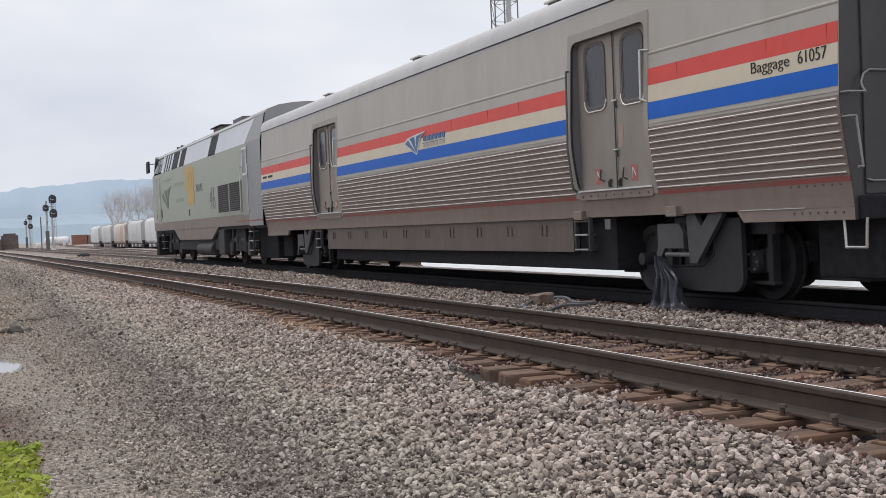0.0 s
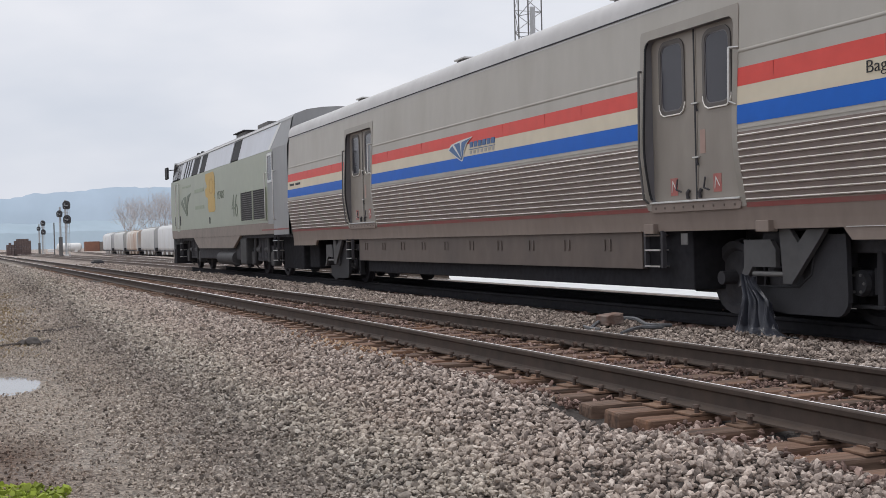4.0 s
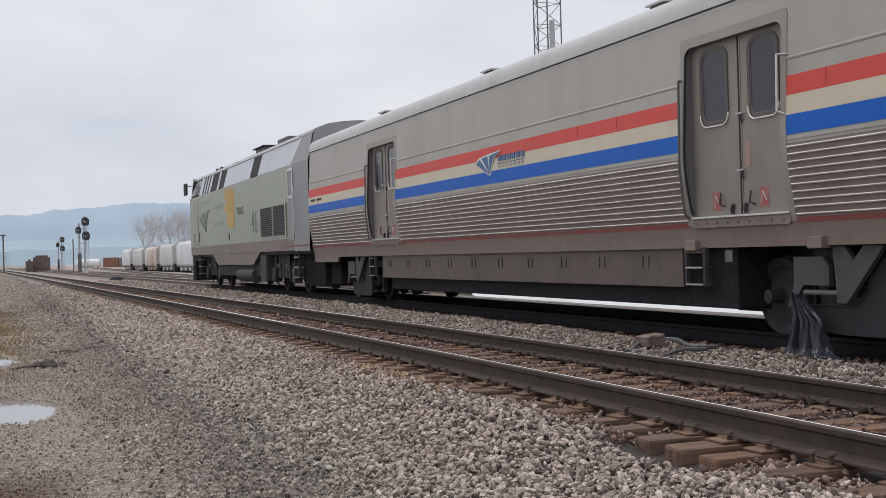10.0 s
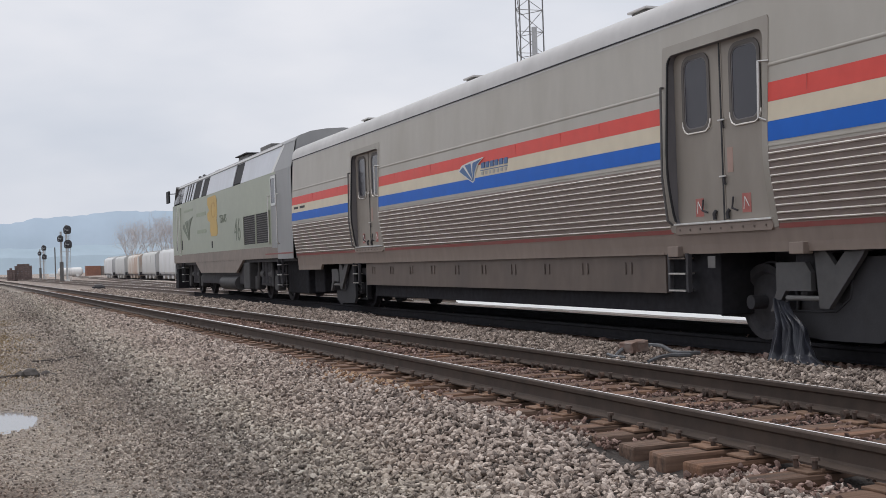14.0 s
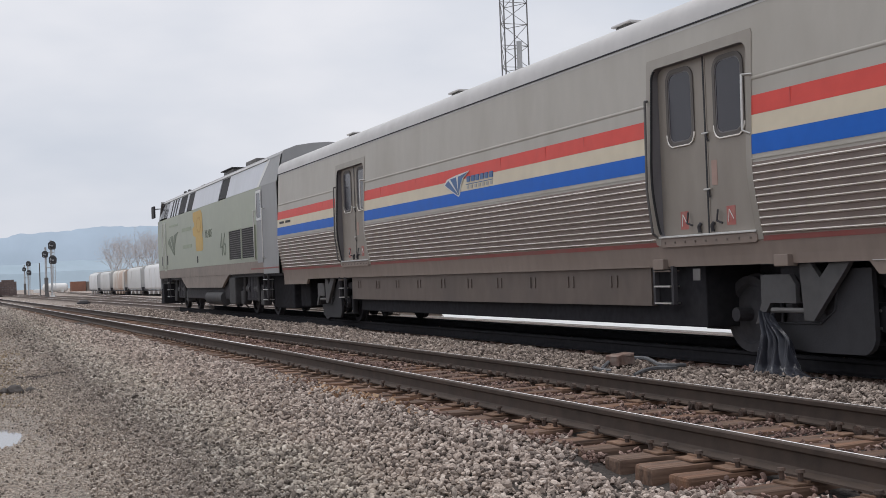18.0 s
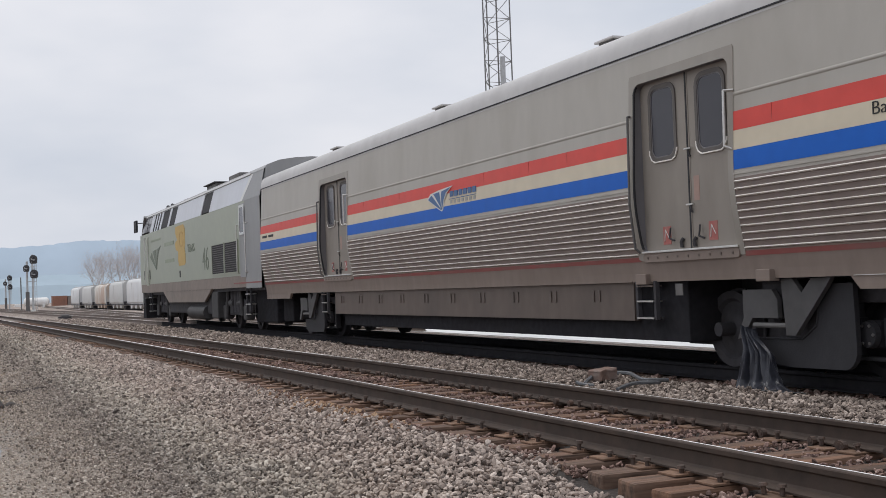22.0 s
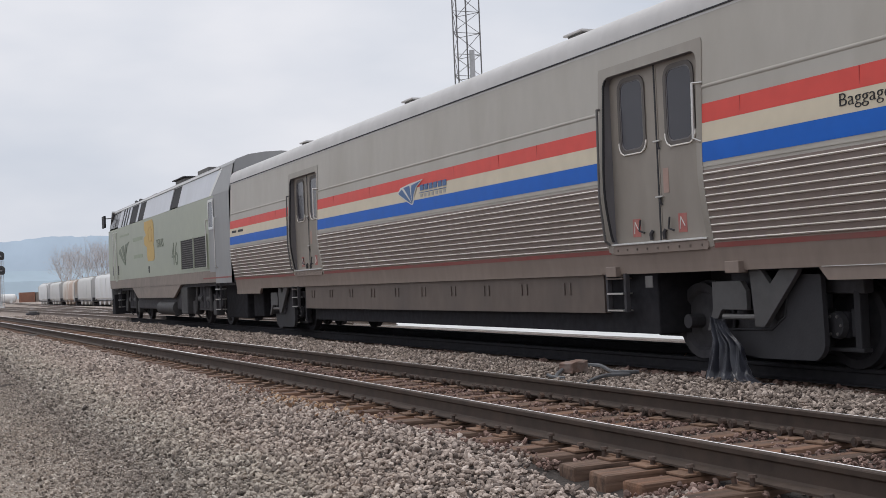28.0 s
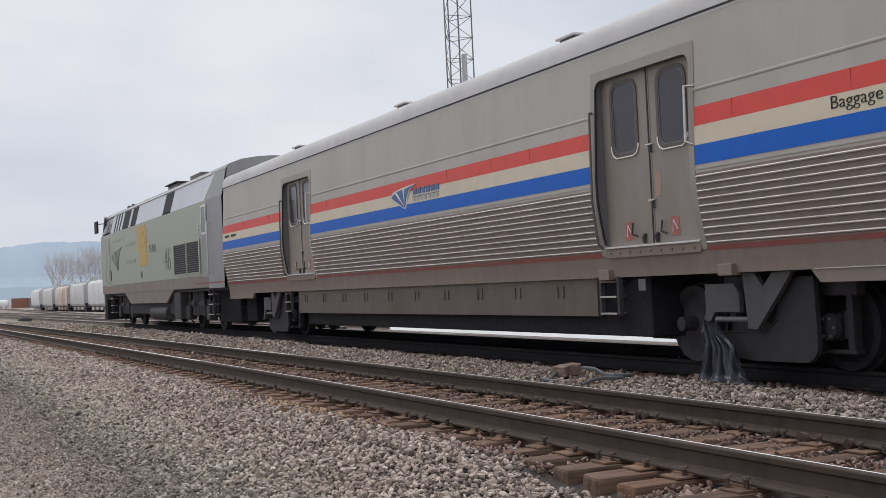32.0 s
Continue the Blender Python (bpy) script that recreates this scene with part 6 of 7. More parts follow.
def crest_near(x):
    u = (x + 4.5) / 1500.0
    return 27 + 12 * noise.noise((u * 6, 7.3, 0)) + 4 * noise.noise((u * 40, 3.3, 0)) + 1.5 * noise.noise((u * 200, 3.3, 0))


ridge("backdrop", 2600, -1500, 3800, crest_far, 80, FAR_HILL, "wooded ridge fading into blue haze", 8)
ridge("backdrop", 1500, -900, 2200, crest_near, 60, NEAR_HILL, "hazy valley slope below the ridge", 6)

# houses carry the same painted haze and faint glow
HOUSE_WALL = painted_haze_material("hazy_house_wall", (0.35, 0.39, 0.42), 0.5, (0.33, 0.37, 0.4), 0.2)
HOUSE_ROOF = painted_haze_material("hazy_house_roof", (0.33, 0.37, 0.41), 0.5, (0.3, 0.34, 0.38), 0.2)
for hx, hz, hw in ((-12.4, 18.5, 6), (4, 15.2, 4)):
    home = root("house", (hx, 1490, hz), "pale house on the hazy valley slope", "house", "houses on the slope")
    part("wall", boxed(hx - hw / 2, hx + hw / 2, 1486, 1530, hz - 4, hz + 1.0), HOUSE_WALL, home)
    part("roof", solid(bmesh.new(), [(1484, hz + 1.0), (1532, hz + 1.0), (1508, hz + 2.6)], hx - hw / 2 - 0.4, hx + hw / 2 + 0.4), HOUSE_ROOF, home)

# ---- trees ----
def twigs(rods, rnd, p, d, length, r, depth, spread, droop=0.0):
    """Branches that split again and again, gathered as rods (start, end, two radii)."""
    rods.append((p, p + d * length, r, r * 0.62))
    if depth == 0:
        return
    for k in range(rnd.choice((2, 3)) if depth > 1 else 3):
        side = Vector((rnd.uniform(-1, 1), rnd.uniform(-1, 1), rnd.uniform(-0.4, 0.9) - droop)).normalized()
        start = p + d * length * rnd.uniform(0.55, 1.0)
        twigs(rods, rnd, start, (d + side * spread).normalized(), length * rnd.uniform(0.62, 0.82), r * 0.58, depth - 1, spread, droop)


def rod_mesh(name, rods, mat, parent):
    """Three-sided rods in one mesh."""
    verts, faces = [], []
    inv = top_place(parent).inverted()
    for a, b, r0, r1 in rods:
        d = (b - a).normalized()
        u = d.cross(Vector((0.31, 0.77, 0.55))).normalized()
        w = d.cross(u)
        i = len(verts)
        for c, r in ((a, r0), (b, r1)):
            verts += [inv @ (c + u * r), inv @ (c + (w * 0.87 - u * 0.5) * r), inv @ (c - (w * 0.87 + u * 0.5) * r)]
        faces += [(i, i + 1, i + 4, i + 3), (i + 1, i + 2, i + 5, i + 4), (i + 2, i, i + 3, i + 5)]
    me = bpy.data.meshes.new(name)
    me.from_pydata(verts, [], faces)
    me.materials.append(mat)
    ob = new(name, me)
    ob.parent = parent
    return ob


# bark colour lifted towards the sky: painted haze over the far trees
FAR_BARK = material("haze_paled_twigs", (0.52, 0.49, 0.485), 0.9, 0, 2, 0.08, (0.46, 0.435, 0.43), 0.3, 0.5)


def bare_tree(x, y, h, seed):
    rnd = random.Random(seed)
    tree = root("bare_tree", (x, y, -1.4), "leafless grey tree behind the hopper cars", "tree", "bare trees beyond the yard")
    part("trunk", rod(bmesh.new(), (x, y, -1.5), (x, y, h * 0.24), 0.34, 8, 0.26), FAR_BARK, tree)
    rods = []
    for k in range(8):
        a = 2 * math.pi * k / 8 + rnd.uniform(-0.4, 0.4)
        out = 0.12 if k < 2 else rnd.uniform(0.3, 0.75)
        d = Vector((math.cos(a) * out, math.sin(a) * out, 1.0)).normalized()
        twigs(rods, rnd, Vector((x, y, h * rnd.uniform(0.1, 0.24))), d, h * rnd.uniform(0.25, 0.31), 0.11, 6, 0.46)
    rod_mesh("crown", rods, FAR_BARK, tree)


for k, (tx, ty, th) in enumerate(((40, 382, 15.5), (46, 378, 17.5), (51.5, 386, 19), (57, 380, 17), (64, 384, 16), (69, 380, 16.5), (43, 396, 17), (54, 394, 18.5), (61, 396, 17), (74, 388, 16))):
    bare_tree(tx, ty, th, k)

BARK = material("brown_bark", (0.13, 0.10, 0.08), 0.9, 0, 20, 0.25, (0.09, 0.07, 0.06), 3, 0.5)
BRUSH = material("dead_brush_twigs", (0.27, 0.205, 0.18), 0.9, 0, 6, 0.25, (0.15, 0.115, 0.10), 1.2, 0.5, island=0.35)
LEAF = material("spring_leaf", (0.27, 0.36, 0.085), 0.6, 0, 9, 0.2, (0.19, 0.28, 0.06), 1.2, 0.6, island=0.35)


def leaf_cloud(rnd, centres, count, size):
    verts, faces = [], []
    for k in range(count):
        c, r = centres[rnd.randrange(len(centres))]
        p = Vector(c) + Vector((rnd.gauss(0, 1), rnd.gauss(0, 1), rnd.gauss(0, 0.8))) * r * 0.5
        a = Vector((rnd.uniform(-1, 1), rnd.uniform(-1, 1), rnd.uniform(-1, 1))).normalized() * size * rnd.uniform(0.6, 1.3)
        b = a.cross(Vector((rnd.uniform(-1, 1), rnd.uniform(-1, 1), rnd.uniform(-1, 1)))).normalized() * size * 0.45
        i = len(verts)
        verts += [p - a, p + b * 0.9, p + a, p - b * 0.9]
        faces.append((i, i + 1, i + 2, i + 3))
    me = bpy.data.meshes.new("leaves")
    me.from_pydata(verts, [], faces)
    return me


def green_tree(x, y, h, seed, centres, count):
    rnd = random.Random(seed)
    tree = root("young_tree", (x, y, -0.35), "young tree with fresh green leaves beside the path", "tree", "trees beside the path")
    part("trunk", rod(bmesh.new(), (x, y, -0.4), (x + 0.1, y, h * 0.5), 0.12, 10, 0.06), BARK, tree)
    bm = bmesh.new()
    for c, r in centres:
        start = Vector((x + 0.05, y, h * rnd.uniform(0.2, 0.5)))
        d = Vector(c) - start
        rod(bm, start, c, 0.04, 5, 0.012)
        for k in range(4):
            e = Vector(c) + Vector((rnd.uniform(-1, 1), rnd.uniform(-1, 1), rnd.uniform(-0.6, 1))) * r * 1.1
            rod(bm, Vector(c) - d * rnd.uniform(0.05, 0.3), e, 0.014, 3, 0.005)
    part("branchwork", bm, BARK, tree)
    me = leaf_cloud(rnd, centres, count, 0.055)
    me.materials.append(LEAF)
    crown = new("crown", me)
    me.transform(tree.matrix_basis.inverted())
    crown.parent = tree


rnd = random.Random(9)
cs = [((-6.9 + rnd.uniform(-0.9, 1.1), 33 + rnd.uniform(-1.5, 1.5), z + rnd.uniform(-0.3, 0.3)), 0.55) for z in (4.3, 4.7, 5.1, 5.5, 5.9, 6.3, 4.4, 4.9, 5.3, 5.7, 4.6, 5.0)]
cs += [((-6.5, 32.6, 7.6), 0.25), ((-6.55, 32.8, 8.4), 0.25), ((-6.5, 33.1, 9.1), 0.25), ((-6.4, 33, 10.0), 0.3), ((-5.9, 33, 10.3), 0.2)]
green_tree(-7.1, 33, 9.5, 3, cs, 10500)
cs = [((-7.0 + rnd.uniform(-0.7, 0.6), 38 + rnd.uniform(-1.5, 1.5), z), 0.5) for z in (1.6, 2.0, 2.4, 2.8, 3.2, 3.5)]
green_tree(-7.3, 38, 4.5, 5, cs, 4200)


def shrub(x, y, h, w, seed, stems):
    rnd = random.Random(seed)
    sh = root("bare_shrub", (x, y, -0.35), "tangle of bare brown brushwood beside the path", "shrub", "brush beside the path")
    rods = []
    for k in range(stems):
        a = rnd.uniform(0, 2 * math.pi)
        rr = w * math.sqrt(rnd.random()) * 0.75
        p = Vector((x + rr * math.cos(a), y + rr * math.sin(a) * 1.2, -0.37))
        d = Vector((math.cos(a) * 0.35 + rnd.uniform(-0.3, 0.3), math.sin(a) * 0.35 + rnd.uniform(-0.3, 0.3), 1)).normalized()
        twigs(rods, rnd, p, d, h * rnd.uniform(0.28, 0.42), 0.014, 4, 0.6)
    rod_mesh("brushwood", rods, BRUSH, sh)


for k, (sx, sy, sh_, sw, st) in enumerate(((-6.2, 33.5, 1.6, 0.7, 80), (-6.6, 36, 2.3, 0.8, 70), (-6.7, 39, 2.5, 0.8, 60), (-7.0, 32, 2.4, 0.9, 70), (-7.2, 42, 3.0, 0.9, 50), (-7.7, 47, 3.6, 1.0, 44), (-7.6, 35, 3.8, 1.0, 50), (-7.2, 37.5, 3.4, 0.9, 50))):
    shrub(sx, sy, sh_, sw, 20 + k, st)
twig_tree = root("bare_sapling", (-7.3, 45, -0.35), "leafless grey sapling behind the brush", "tree", "trees beside the path")
rods = []
for k in range(3):
    twigs(rods, random.Random(70 + k), Vector((-7.5 + 0.3 * k, 45, -0.4)), Vector((0.05 * k, 0, 1)).normalized(), 1.7, 0.035, 5, 0.5)
rod_mesh("crown", rods, BARK, twig_tree)
litter = root("litter", (-5.0, 31.5, -0.33), "flattened white litter lying by the brush", "litter")
bm = boxed(-5.35, -4.85, 31.3, 31.6, -0.345, -0.325, bevel=0.006)
part("sheet", bm, LOGO_WHITE, litter)

# ---- grass ----
GRASS = material("mossy_spring_grass", (0.24, 0.30, 0.028), 0.8, 0, 5, 0.25, (0.33, 0.30, 0.045), 1.6, 0.6, island=0.3)
DRY = material("dead_grass", (0.31, 0.225, 0.12), 0.85, 0, 5, 0.25, (0.24, 0.185, 0.12), 1.0, 0.5, island=0.35)


def grass(name, label, mat, count, place, height, seed, width=0.006, lean=0.4):
    rnd = random.Random(seed)
    verts, faces = [], []
    for k in range(count):
        spot = place(rnd)
        if spot is None:
            continue
        x, y = spot
        z = ground_height(x, y) - 0.01
        h = height * rnd.uniform(0.5, 1.3)
        a = rnd.uniform(0, 2 * math.pi)
        dx, dy = math.cos(a), math.sin(a)
        l = h * rnd.uniform(0, lean)
        b = rnd.uniform(0, 2 * math.pi)
        lx, ly = l * math.cos(b), l * math.sin(b)
        i = len(verts)
        verts += [(x - dx * width, y - dy * width, z), (x + dx * width, y + dy * width, z), (x + lx * 0.4 + dx * width * 0.7, y + ly * 0.4 + dy * width * 0.7, z + h * 0.6), (x + lx, y + ly, z + h)]
        faces += [(i, i + 1, i + 2), (i, i + 2, i + 3)]
    me = bpy.data.meshes.new(name)
    me.from_pydata(verts, [], faces)
    me.materials.append(mat)
    return tagged(new(name, me), label, "grass", kind="stuff")


def moss_spot(r):
    x, y = r.uniform(-5.6, -4.0), r.uniform(-4, 0.5)
    edge = -4.13 + 0.08 * noise.noise((0.3, y * 1.9, 0)) + 0.06 * noise.noise((0.3, y * 7, 0)) - 0.5 * smooth(-0.05, 0.45, y)
    fade = x > -5.35 + 0.35 * noise.noise((y * 1.3, 2.2, 0)) and y > -3.6 + 0.5 * noise.noise((x * 1.7, 5.1, 0))
    return (x, y) if fade and x < edge - r.random() ** 3 * 0.1 else None


def dry_spot(r):
    x, y = r.uniform(-12, -2.9), 9 + 27 * r.random() ** 1.2
    edge = -4.15 + 0.5 * noise.noise((0.7, y * 0.3, 2)) + 0.25 * noise.noise((0.7, y * 1.3, 4))
    clump = 0.5 + 0.8 * noise.noise((x * 0.9, y * 0.5, 9)) + 0.6 * noise.noise((x * 3.1, y * 1.7, 3))
    return (x, y) if r.random() < smooth(edge + 0.9, edge - 0.7, x) * smooth(9, 13, y) and clump > 0.35 * r.random() + 0.1 else None


grass("moss_grass", "short bright yellow-green grass and moss at the path's edge", GRASS, 80000, moss_spot, 0.035, 1, 0.006)
grass("dead_grass", "flattened pale brown dead grass beside the path", DRY, 120000, dry_spot, 0.045, 2, 0.012, 1.8)

# ---- rubble on the path ----
def rock(name, x, y, size, seed, label, mat):
    bm = bmesh.new()
    bmesh.ops.create_icosphere(bm, subdivisions=2, radius=size)
    for v in bm.verts:
        v.co *= 1 + 0.35 * noise.noise(v.co / size * 1.2 + Vector((seed, 0, 0)))
        v.co.z *= 0.7
    bmesh.ops.transform(bm, matrix=Matrix.Translation((x, y, ground_height(x, y) + size * 0.3)), verts=bm.verts)
    return tagged(part(name, bm, mat), label, "rock", "rocks on the path")


DARK_ROCK = material("dark_damp_rock", (0.075, 0.065, 0.06), 0.7, 0, 20, 0.3, (0.12, 0.1, 0.09), 6, 0.5, 0.004, 30)
for k, (rx, ry, rs) in enumerate(((-3.82, 12.2, 0.14), (-3.98, 12.3, 0.09), (-3.6, 12.4, 0.08), (-0.95, 34.5, 0.16), (-0.75, 34.6, 0.13), (-1.1, 34.3, 0.1), (-3.5, 12.15, 0.05))):
    rock("rock", rx, ry, rs, k, "dark damp lump of rock on the gravel path", DARK_ROCK)
STICK = material("dark_wet_wood", (0.06, 0.048, 0.042), 0.8, 0, 12, 0.25)
for k, (a, b) in enumerate((((-4.4, 12.1), (-3.75, 12.35)), ((-3.5, 14.9), (-2.95, 15.6)), ((-3.2, 15.8), (-2.6, 15.1)), ((-3.7, 15.3), (-3.1, 15.2)), ((-2.3, 14.9), (-2.1, 15.5)), ((-1.9, 13.7), (-1.65, 15.0)))):
    z = -0.31
    tagged(part("stick", tube([(*a, ground_height(*a) + 0.02), ((a[0] + b[0]) / 2 + 0.05, (a[1] + b[1]) / 2, ground_height((a[0] + b[0]) / 2, (a[1] + b[1]) / 2) + 0.035), (*b, ground_height(*b) + 0.02)], 0.018, 5), STICK), "dark broken stick lying on the gravel", "stick", "sticks on the path")

# ---- ballast stones ----
def block_shapes(count, seed):
    """Rough six-sided stones as (points, quads)."""
    g = np.random.RandomState(seed)
    cube = np.array([(x, y, z) for z in (-1, 1) for y in (-1, 1) for x in (-1, 1)], float)
    shapes = []
    for k in range(count):
        v = cube * g.uniform(0.6, 1.0, (8, 3)) + g.uniform(-0.15, 0.15, (8, 3))
        v[4:, :2] *= g.uniform(0.55, 0.95)
        shapes.append(v * np.array([g.uniform(0.95, 1.4), g.uniform(0.75, 1.05), g.uniform(0.45, 0.75)]))
    return np.array(shapes)


def lump_shapes(count, seed):
    """Chunky broken stones with twenty uneven facets."""
    g = np.random.RandomState(seed)
    p = (1 + 5 ** 0.5) / 2
    ico = np.array([(-1, p, 0), (1, p, 0), (-1, -p, 0), (1, -p, 0), (0, -1, p), (0, 1, p), (0, -1, -p), (0, 1, -p), (p, 0, -1), (p, 0, 1), (-p, 0, -1), (-p, 0, 1)]) / (1 + p * p) ** 0.5
    shapes = []
    for k in range(count):
        v = ico * g.uniform(0.72, 1.18, (12, 1))
        for cut in range(3):
            d = g.normal(size=3)
            d /= np.linalg.norm(d)
            over = v @ d - g.uniform(0.45, 0.75)
            v = v - np.where(over > 0, over, 0)[:, None] * d
        shapes.append(v * np.array([g.uniform(1.1, 1.6), g.uniform(0.85, 1.15), g.uniform(0.6, 0.9)]))
    return np.array(shapes)


QUADS = np.array([(0, 2, 3, 1), (4, 5, 7, 6), (0, 1, 5, 4), (2, 6, 7, 3), (0, 4, 6, 2), (1, 3, 7, 5)])
TRIS = np.array([(0, 11, 5), (0, 5, 1), (0, 1, 7), (0, 7, 10), (0, 10, 11), (1, 5, 9), (5, 11, 4), (11, 10, 2), (10, 7, 6), (7, 1, 8), (3, 9, 4), (3, 4, 2), (3, 2, 6), (3, 6, 8), (3, 8, 9), (4, 9, 5), (2, 4, 11), (6, 2, 10), (8, 6, 7), (9, 8, 1)])
BLOCKS, LUMPS = block_shapes(40, 5), lump_shapes(48, 6)


def stones(name, label, mat, spots, size, seed, sink=0.15, lumps=False):
    """Broken stones strewn at spots (x, y, z); each has its own form, turn and size."""
    g = np.random.RandomState(seed)
    spots = np.asarray(spots, float)
    n = len(spots)
    shapes, sides = (LUMPS, TRIS) if lumps else (BLOCKS, QUADS)
    v = shapes[g.randint(0, len(shapes), n)]
    s = 0.5 * size * np.exp(g.normal(0, 0.28, n)).clip(0.55, 1.6)
    q = g.normal(size=(n, 4))
    q[:, 1:3] *= 0.36
    q /= np.linalg.norm(q, axis=1)[:, None]
    w, x, y, z = q.T
    R = np.stack([1 - 2 * (y * y + z * z), 2 * (x * y - z * w), 2 * (x * z + y * w), 2 * (x * y + z * w), 1 - 2 * (x * x + z * z), 2 * (y * z - x * w), 2 * (x * z - y * w), 2 * (y * z + x * w), 1 - 2 * (x * x + y * y)], -1).reshape(n, 3, 3)
    v = np.einsum("nij,nkj->nki", R, v) * s[:, None, None]
    low = v[:, :, 2].min(axis=1)
    spots[:, 2] -= low + s * sink * 2
    v = (v + spots[:, None, :]).reshape(-1, 3)
    f = (sides[None] + shapes.shape[1] * np.arange(n)[:, None, None]).reshape(-1)
    faces, corners = n * len(sides), sides.shape[1]
    me = bpy.data.meshes.new(name)
    me.vertices.add(len(v))
    me.vertices.foreach_set("co", v.astype(np.float32).ravel())
    me.loops.add(len(f))
    me.loops.foreach_set("vertex_index", f.astype(np.int32))
    me.polygons.add(faces)
    me.polygons.foreach_set("loop_start", np.arange(0, len(f), corners, dtype=np.int32))
    me.polygons.foreach_set("loop_total", np.full(faces, corners, np.int32))
    me.polygons.foreach_set("use_smooth", np.zeros(faces, bool))
    me.update(calc_edges=True)
    me.materials.append(mat)
    return tagged(new(name, me), label, "gravel", kind="stuff")


def strew(count, seed, x0, x1, y0, y1, keep=None, lift=0.0, power=1.0):
    g = random.Random(seed)
    out = []
    for k in range(count):
        x, y = g.uniform(x0, x1), y0 + (y1 - y0) * g.random() ** power
        x += bend(y)
        if keep and not keep(x, y, g):
            continue
        out.append((x, y, ground_height(x, y) + lift + g.uniform(-0.03, 0.025)))
    return out


def shoulder(x, y, g):
    u = x - bend(y)
    near_tie = tie_gap(y) < 0.16
    if u > -0.66 and (near_tie or -1.3 < y < 0.15):
        return near_tie and u < -0.3 and g.random() < 0.15 + 0.85 * smooth(-0.36, -0.50, u) and not -1.3 < y < 0.15
    return u < -0.1 and g.random() < smooth(-2.85, -1.75, u + 0.5 * noise.noise((x * 0.8, y * 0.8, 3)))


def thin_path(x, y, g):
    u = x - bend(y)
    wet = min(math.hypot((x + 4.42) / 0.49, (y - 6.6) / 1.1), math.hypot((x + 4.55) / 0.35, (y - 14.2) / 1.0))
    if 13 < y < 36 and x < -4.25 + 0.4 * noise.noise((0.7, y * 0.3, 2)):
        return False
    return wet > 1.0 and g.random() < 0.5 + 0.5 * smooth(-3.9, -2.3, u)


stones("ballast_stones", "loose grey crushed-stone ballast on the track's shoulder", STONE, strew(50000, 1, -3.1, -0.1, -7.0, 9, shoulder) + strew(9000, 11, -2.4, -0.6, -7.0, 9, shoulder, 0.02), 0.036, 1, 0.1, True)
stones("ballast_stones", "loose grey crushed-stone ballast on the track's shoulder", STONE, strew(40000, 12, -3.1, -0.1, 9, 22, shoulder), 0.042, 12)
stones("ballast_stones", "loose grey crushed-stone ballast on the track's shoulder", STONE, strew(30000, 2, -3.2, -0.1, 22, 70, shoulder, power=1.3), 0.055, 2)
stones("gravel_stones", "fine grey gravel strewn over the path", FINE_STONE, strew(120000, 3, -5.4, -1.7, -6, 17, thin_path, 0.004, 1.2), 0.017, 3, 0.4)
stones("gravel_stones", "small grey gravel where the shoulder meets the path", FINE_STONE, strew(30000, 23, -3.6, -1.5, -6, 17, thin_path, 0.006, 1.2), 0.025, 23, 0.25)
stones("gravel_stones", "grey gravel strewn over the path farther on", FINE_STONE, strew(30000, 13, -5.6, -1.9, 17, 75, thin_path, 0.0, 1.3), 0.034, 13, 0.3)

stones("gravel_stones", "grey gravel on the far end of the path", FINE_STONE, strew(14000, 63, -5.8, -0.9, 68, 170, thin_path, 0.0, 1.2), 0.07, 63, 0.3)


def spill(x, y, g):
    u = x - bend(y)
    return u < -0.12 and g.random() < 1.2 * math.exp(-((u + 0.35) / 0.3) ** 2 - ((y - 5.2) / 1.5) ** 2)


stones("spilled_stones", "ballast stained orange by a rusty spill", SPILL_STONE, strew(9000, 15, -1.2, -0.12, 2, 8.5, spill, 0.012), 0.036, 15)
moss_rng = random.Random(21)
stones("moss_cushions", "low cushions of yellow-green moss at the path's edge", GRASS, [(*s, ground_height(*s)) for s in (moss_spot(moss_rng) for k in range(9000)) if s], 0.05, 16, 0.45)


def crib(x, y, g):
    u = x - bend(y)
    return abs(u) > 0.1 and abs(u - GAUGE) > 0.1 and (tie_gap(y) > 0.125 or g.random() < 0.16)


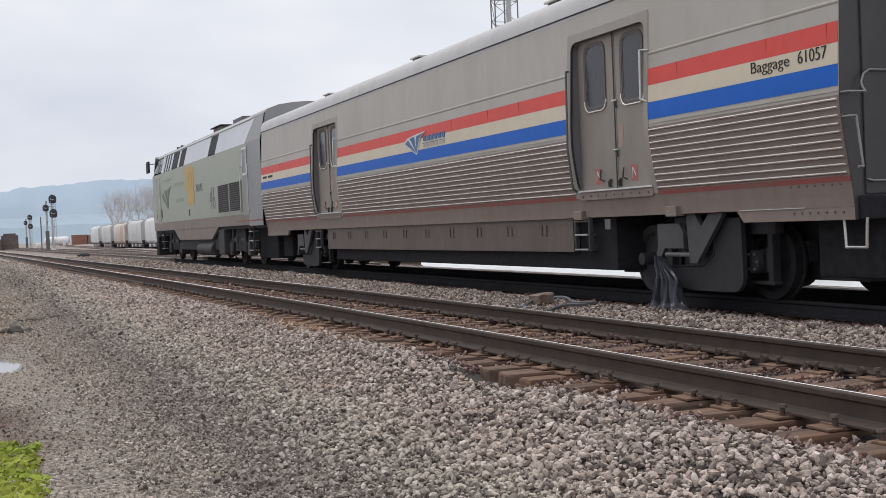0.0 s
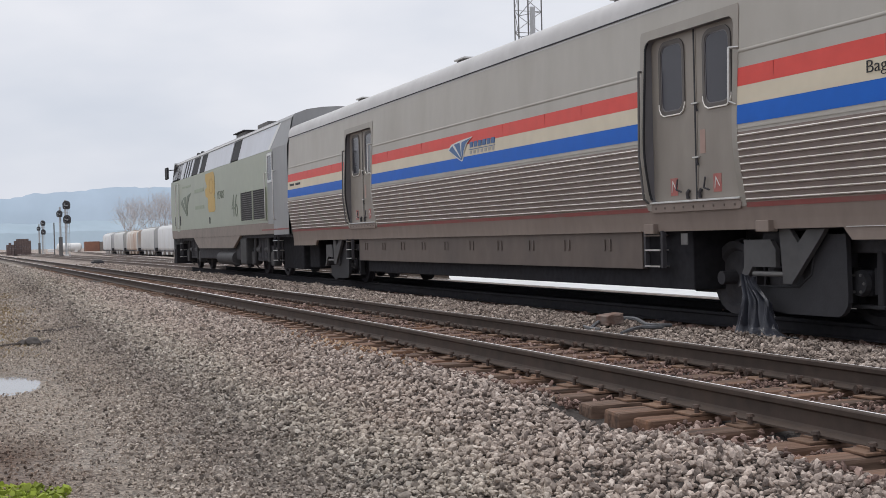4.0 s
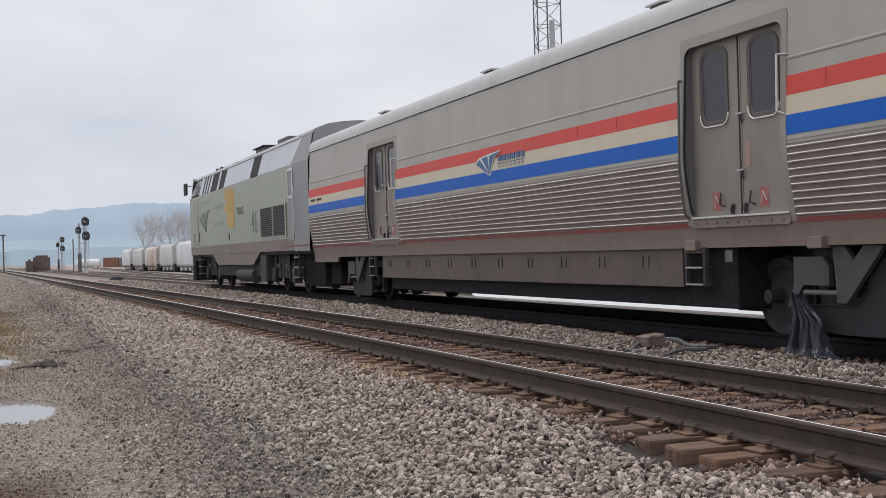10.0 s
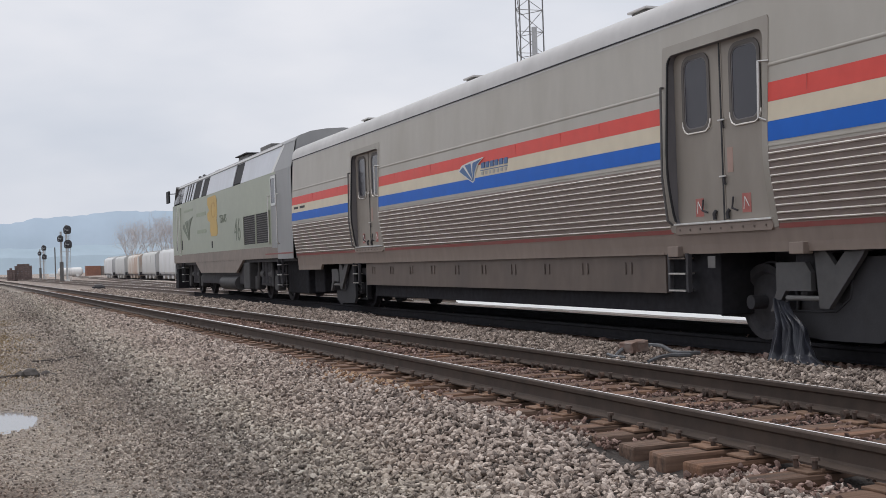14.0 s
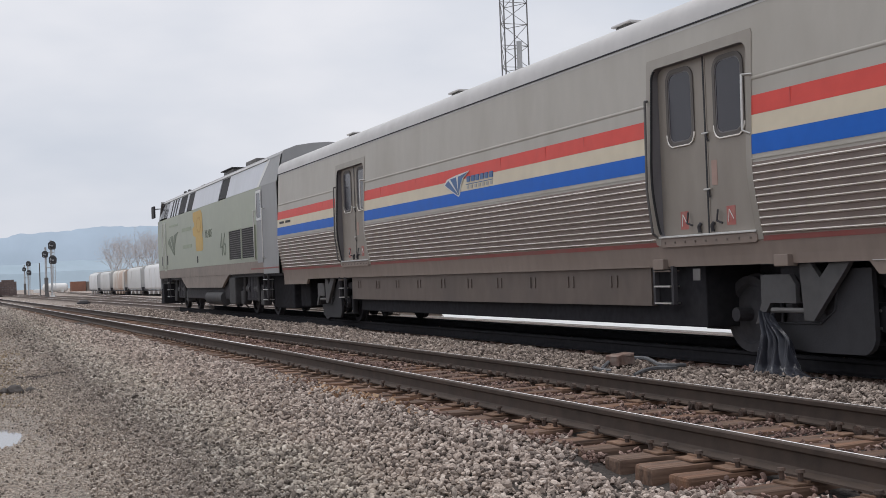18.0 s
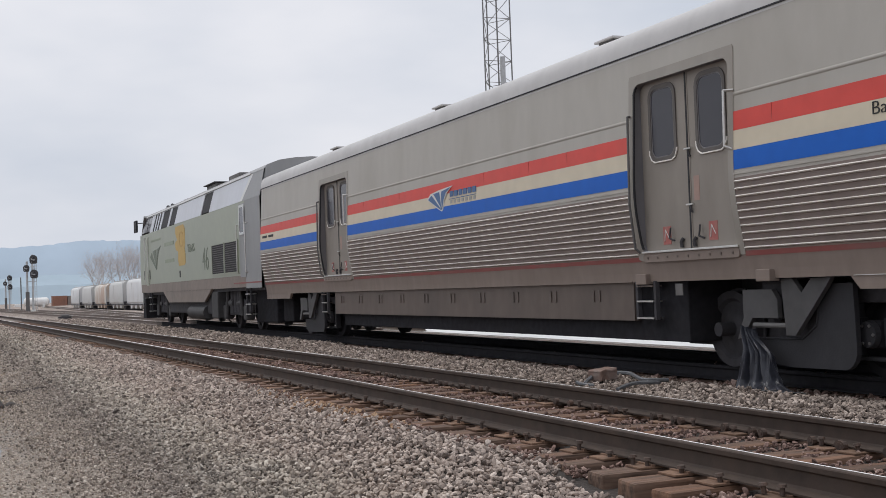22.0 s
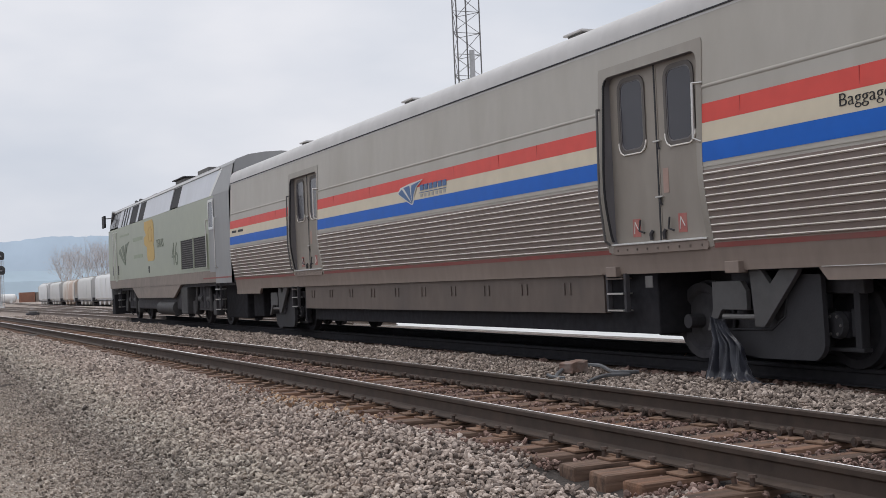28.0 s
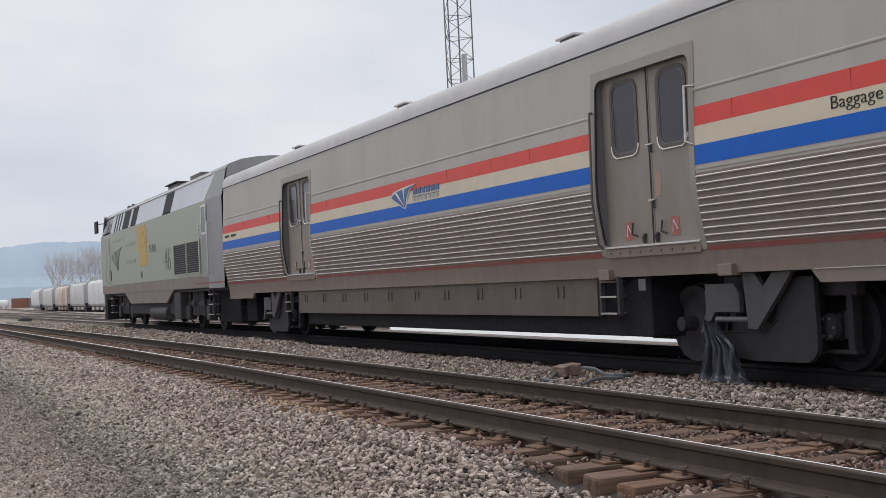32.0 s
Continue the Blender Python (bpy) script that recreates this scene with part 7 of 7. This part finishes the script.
stones("crib_stones", "rust-stained ballast between the rails", RUST_STONE, strew(24000, 4, -0.3, 2.2, -6.5, 8, crib, 0.012), 0.03, 4, 0.2, True)
stones("crib_stones", "rust-stained ballast between the rails", RUST_STONE, strew(20000, 44, -0.3, 2.2, 8, 28, crib, 0.012), 0.038, 44, 0.2)


def tie_ends(x, y, g):
    u = x - bend(y)
    apart = tie_gap(y)
    return u < -0.09 and g.random() < (0.9 if apart > 0.13 else 0.16) * smooth(-0.75, -0.4, u + 0.15 * noise.noise((0.2, y * 1.3, 7))) and not -1.1 < y < -0.1


stones("crib_stones", "rust-stained ballast round the tie ends", RUST_STONE, strew(9000, 14, -0.75, -0.09, -6.5, 14, tie_ends, 0.03), 0.032, 14, 0.2, True)


def between(x, y, g):
    return 2.0 < x - bend(y) and x - bend2(y) < 4.2


stones("ballast_stones", "grey-brown ballast heaped between the two tracks", BROWN_STONE, strew(27000, 5, 1.95, 4.2, -6, 9, between, 0.01), 0.037, 5, 0.12, True)
stones("ballast_stones", "grey-brown ballast heaped between the two tracks", BROWN_STONE, strew(20000, 55, 1.95, 4.2, 9, 20, between, 0.01), 0.042, 55, 0.12)
stones("ballast_stones", "grey-brown ballast between the two tracks", BROWN_STONE, strew(24000, 6, 1.95, 4.6, 20, 70, between, 0.01, 1.3), 0.07, 6)
stones("under_train_stones", "dark ballast under the stopped train", RUST_STONE, [(x, y, ground_height(x, y)) for x, y in ((random.Random(k).uniform(4.0, 6.6), random.Random(k + 7000).uniform(-4, 48)) for k in range(14000))], 0.06, 7)


def behind(x, y, g):
    return -2.9 + 0.4 * noise.noise((x, y * 0.7, 6)) < x and abs(x) > 0.1 and abs(x - GAUGE) > 0.1 and not (x > -0.6 and tie_gap(y) < 0.1 and g.random() < 0.6)


stones("ballast_stones", "loose grey crushed-stone ballast along the track", STONE, strew(26000, 31, -3.1, -0.1, -23, -7.0, behind), 0.055, 31)
stones("crib_stones", "rust-stained ballast between the rails", RUST_STONE, strew(15000, 32, -0.1, 1.95, -23, -6.5, behind), 0.05, 32)
stones("ballast_stones", "grey-brown ballast between the two tracks", BROWN_STONE, strew(20000, 33, 1.95, 4.2, -23, -6, between), 0.055, 33)
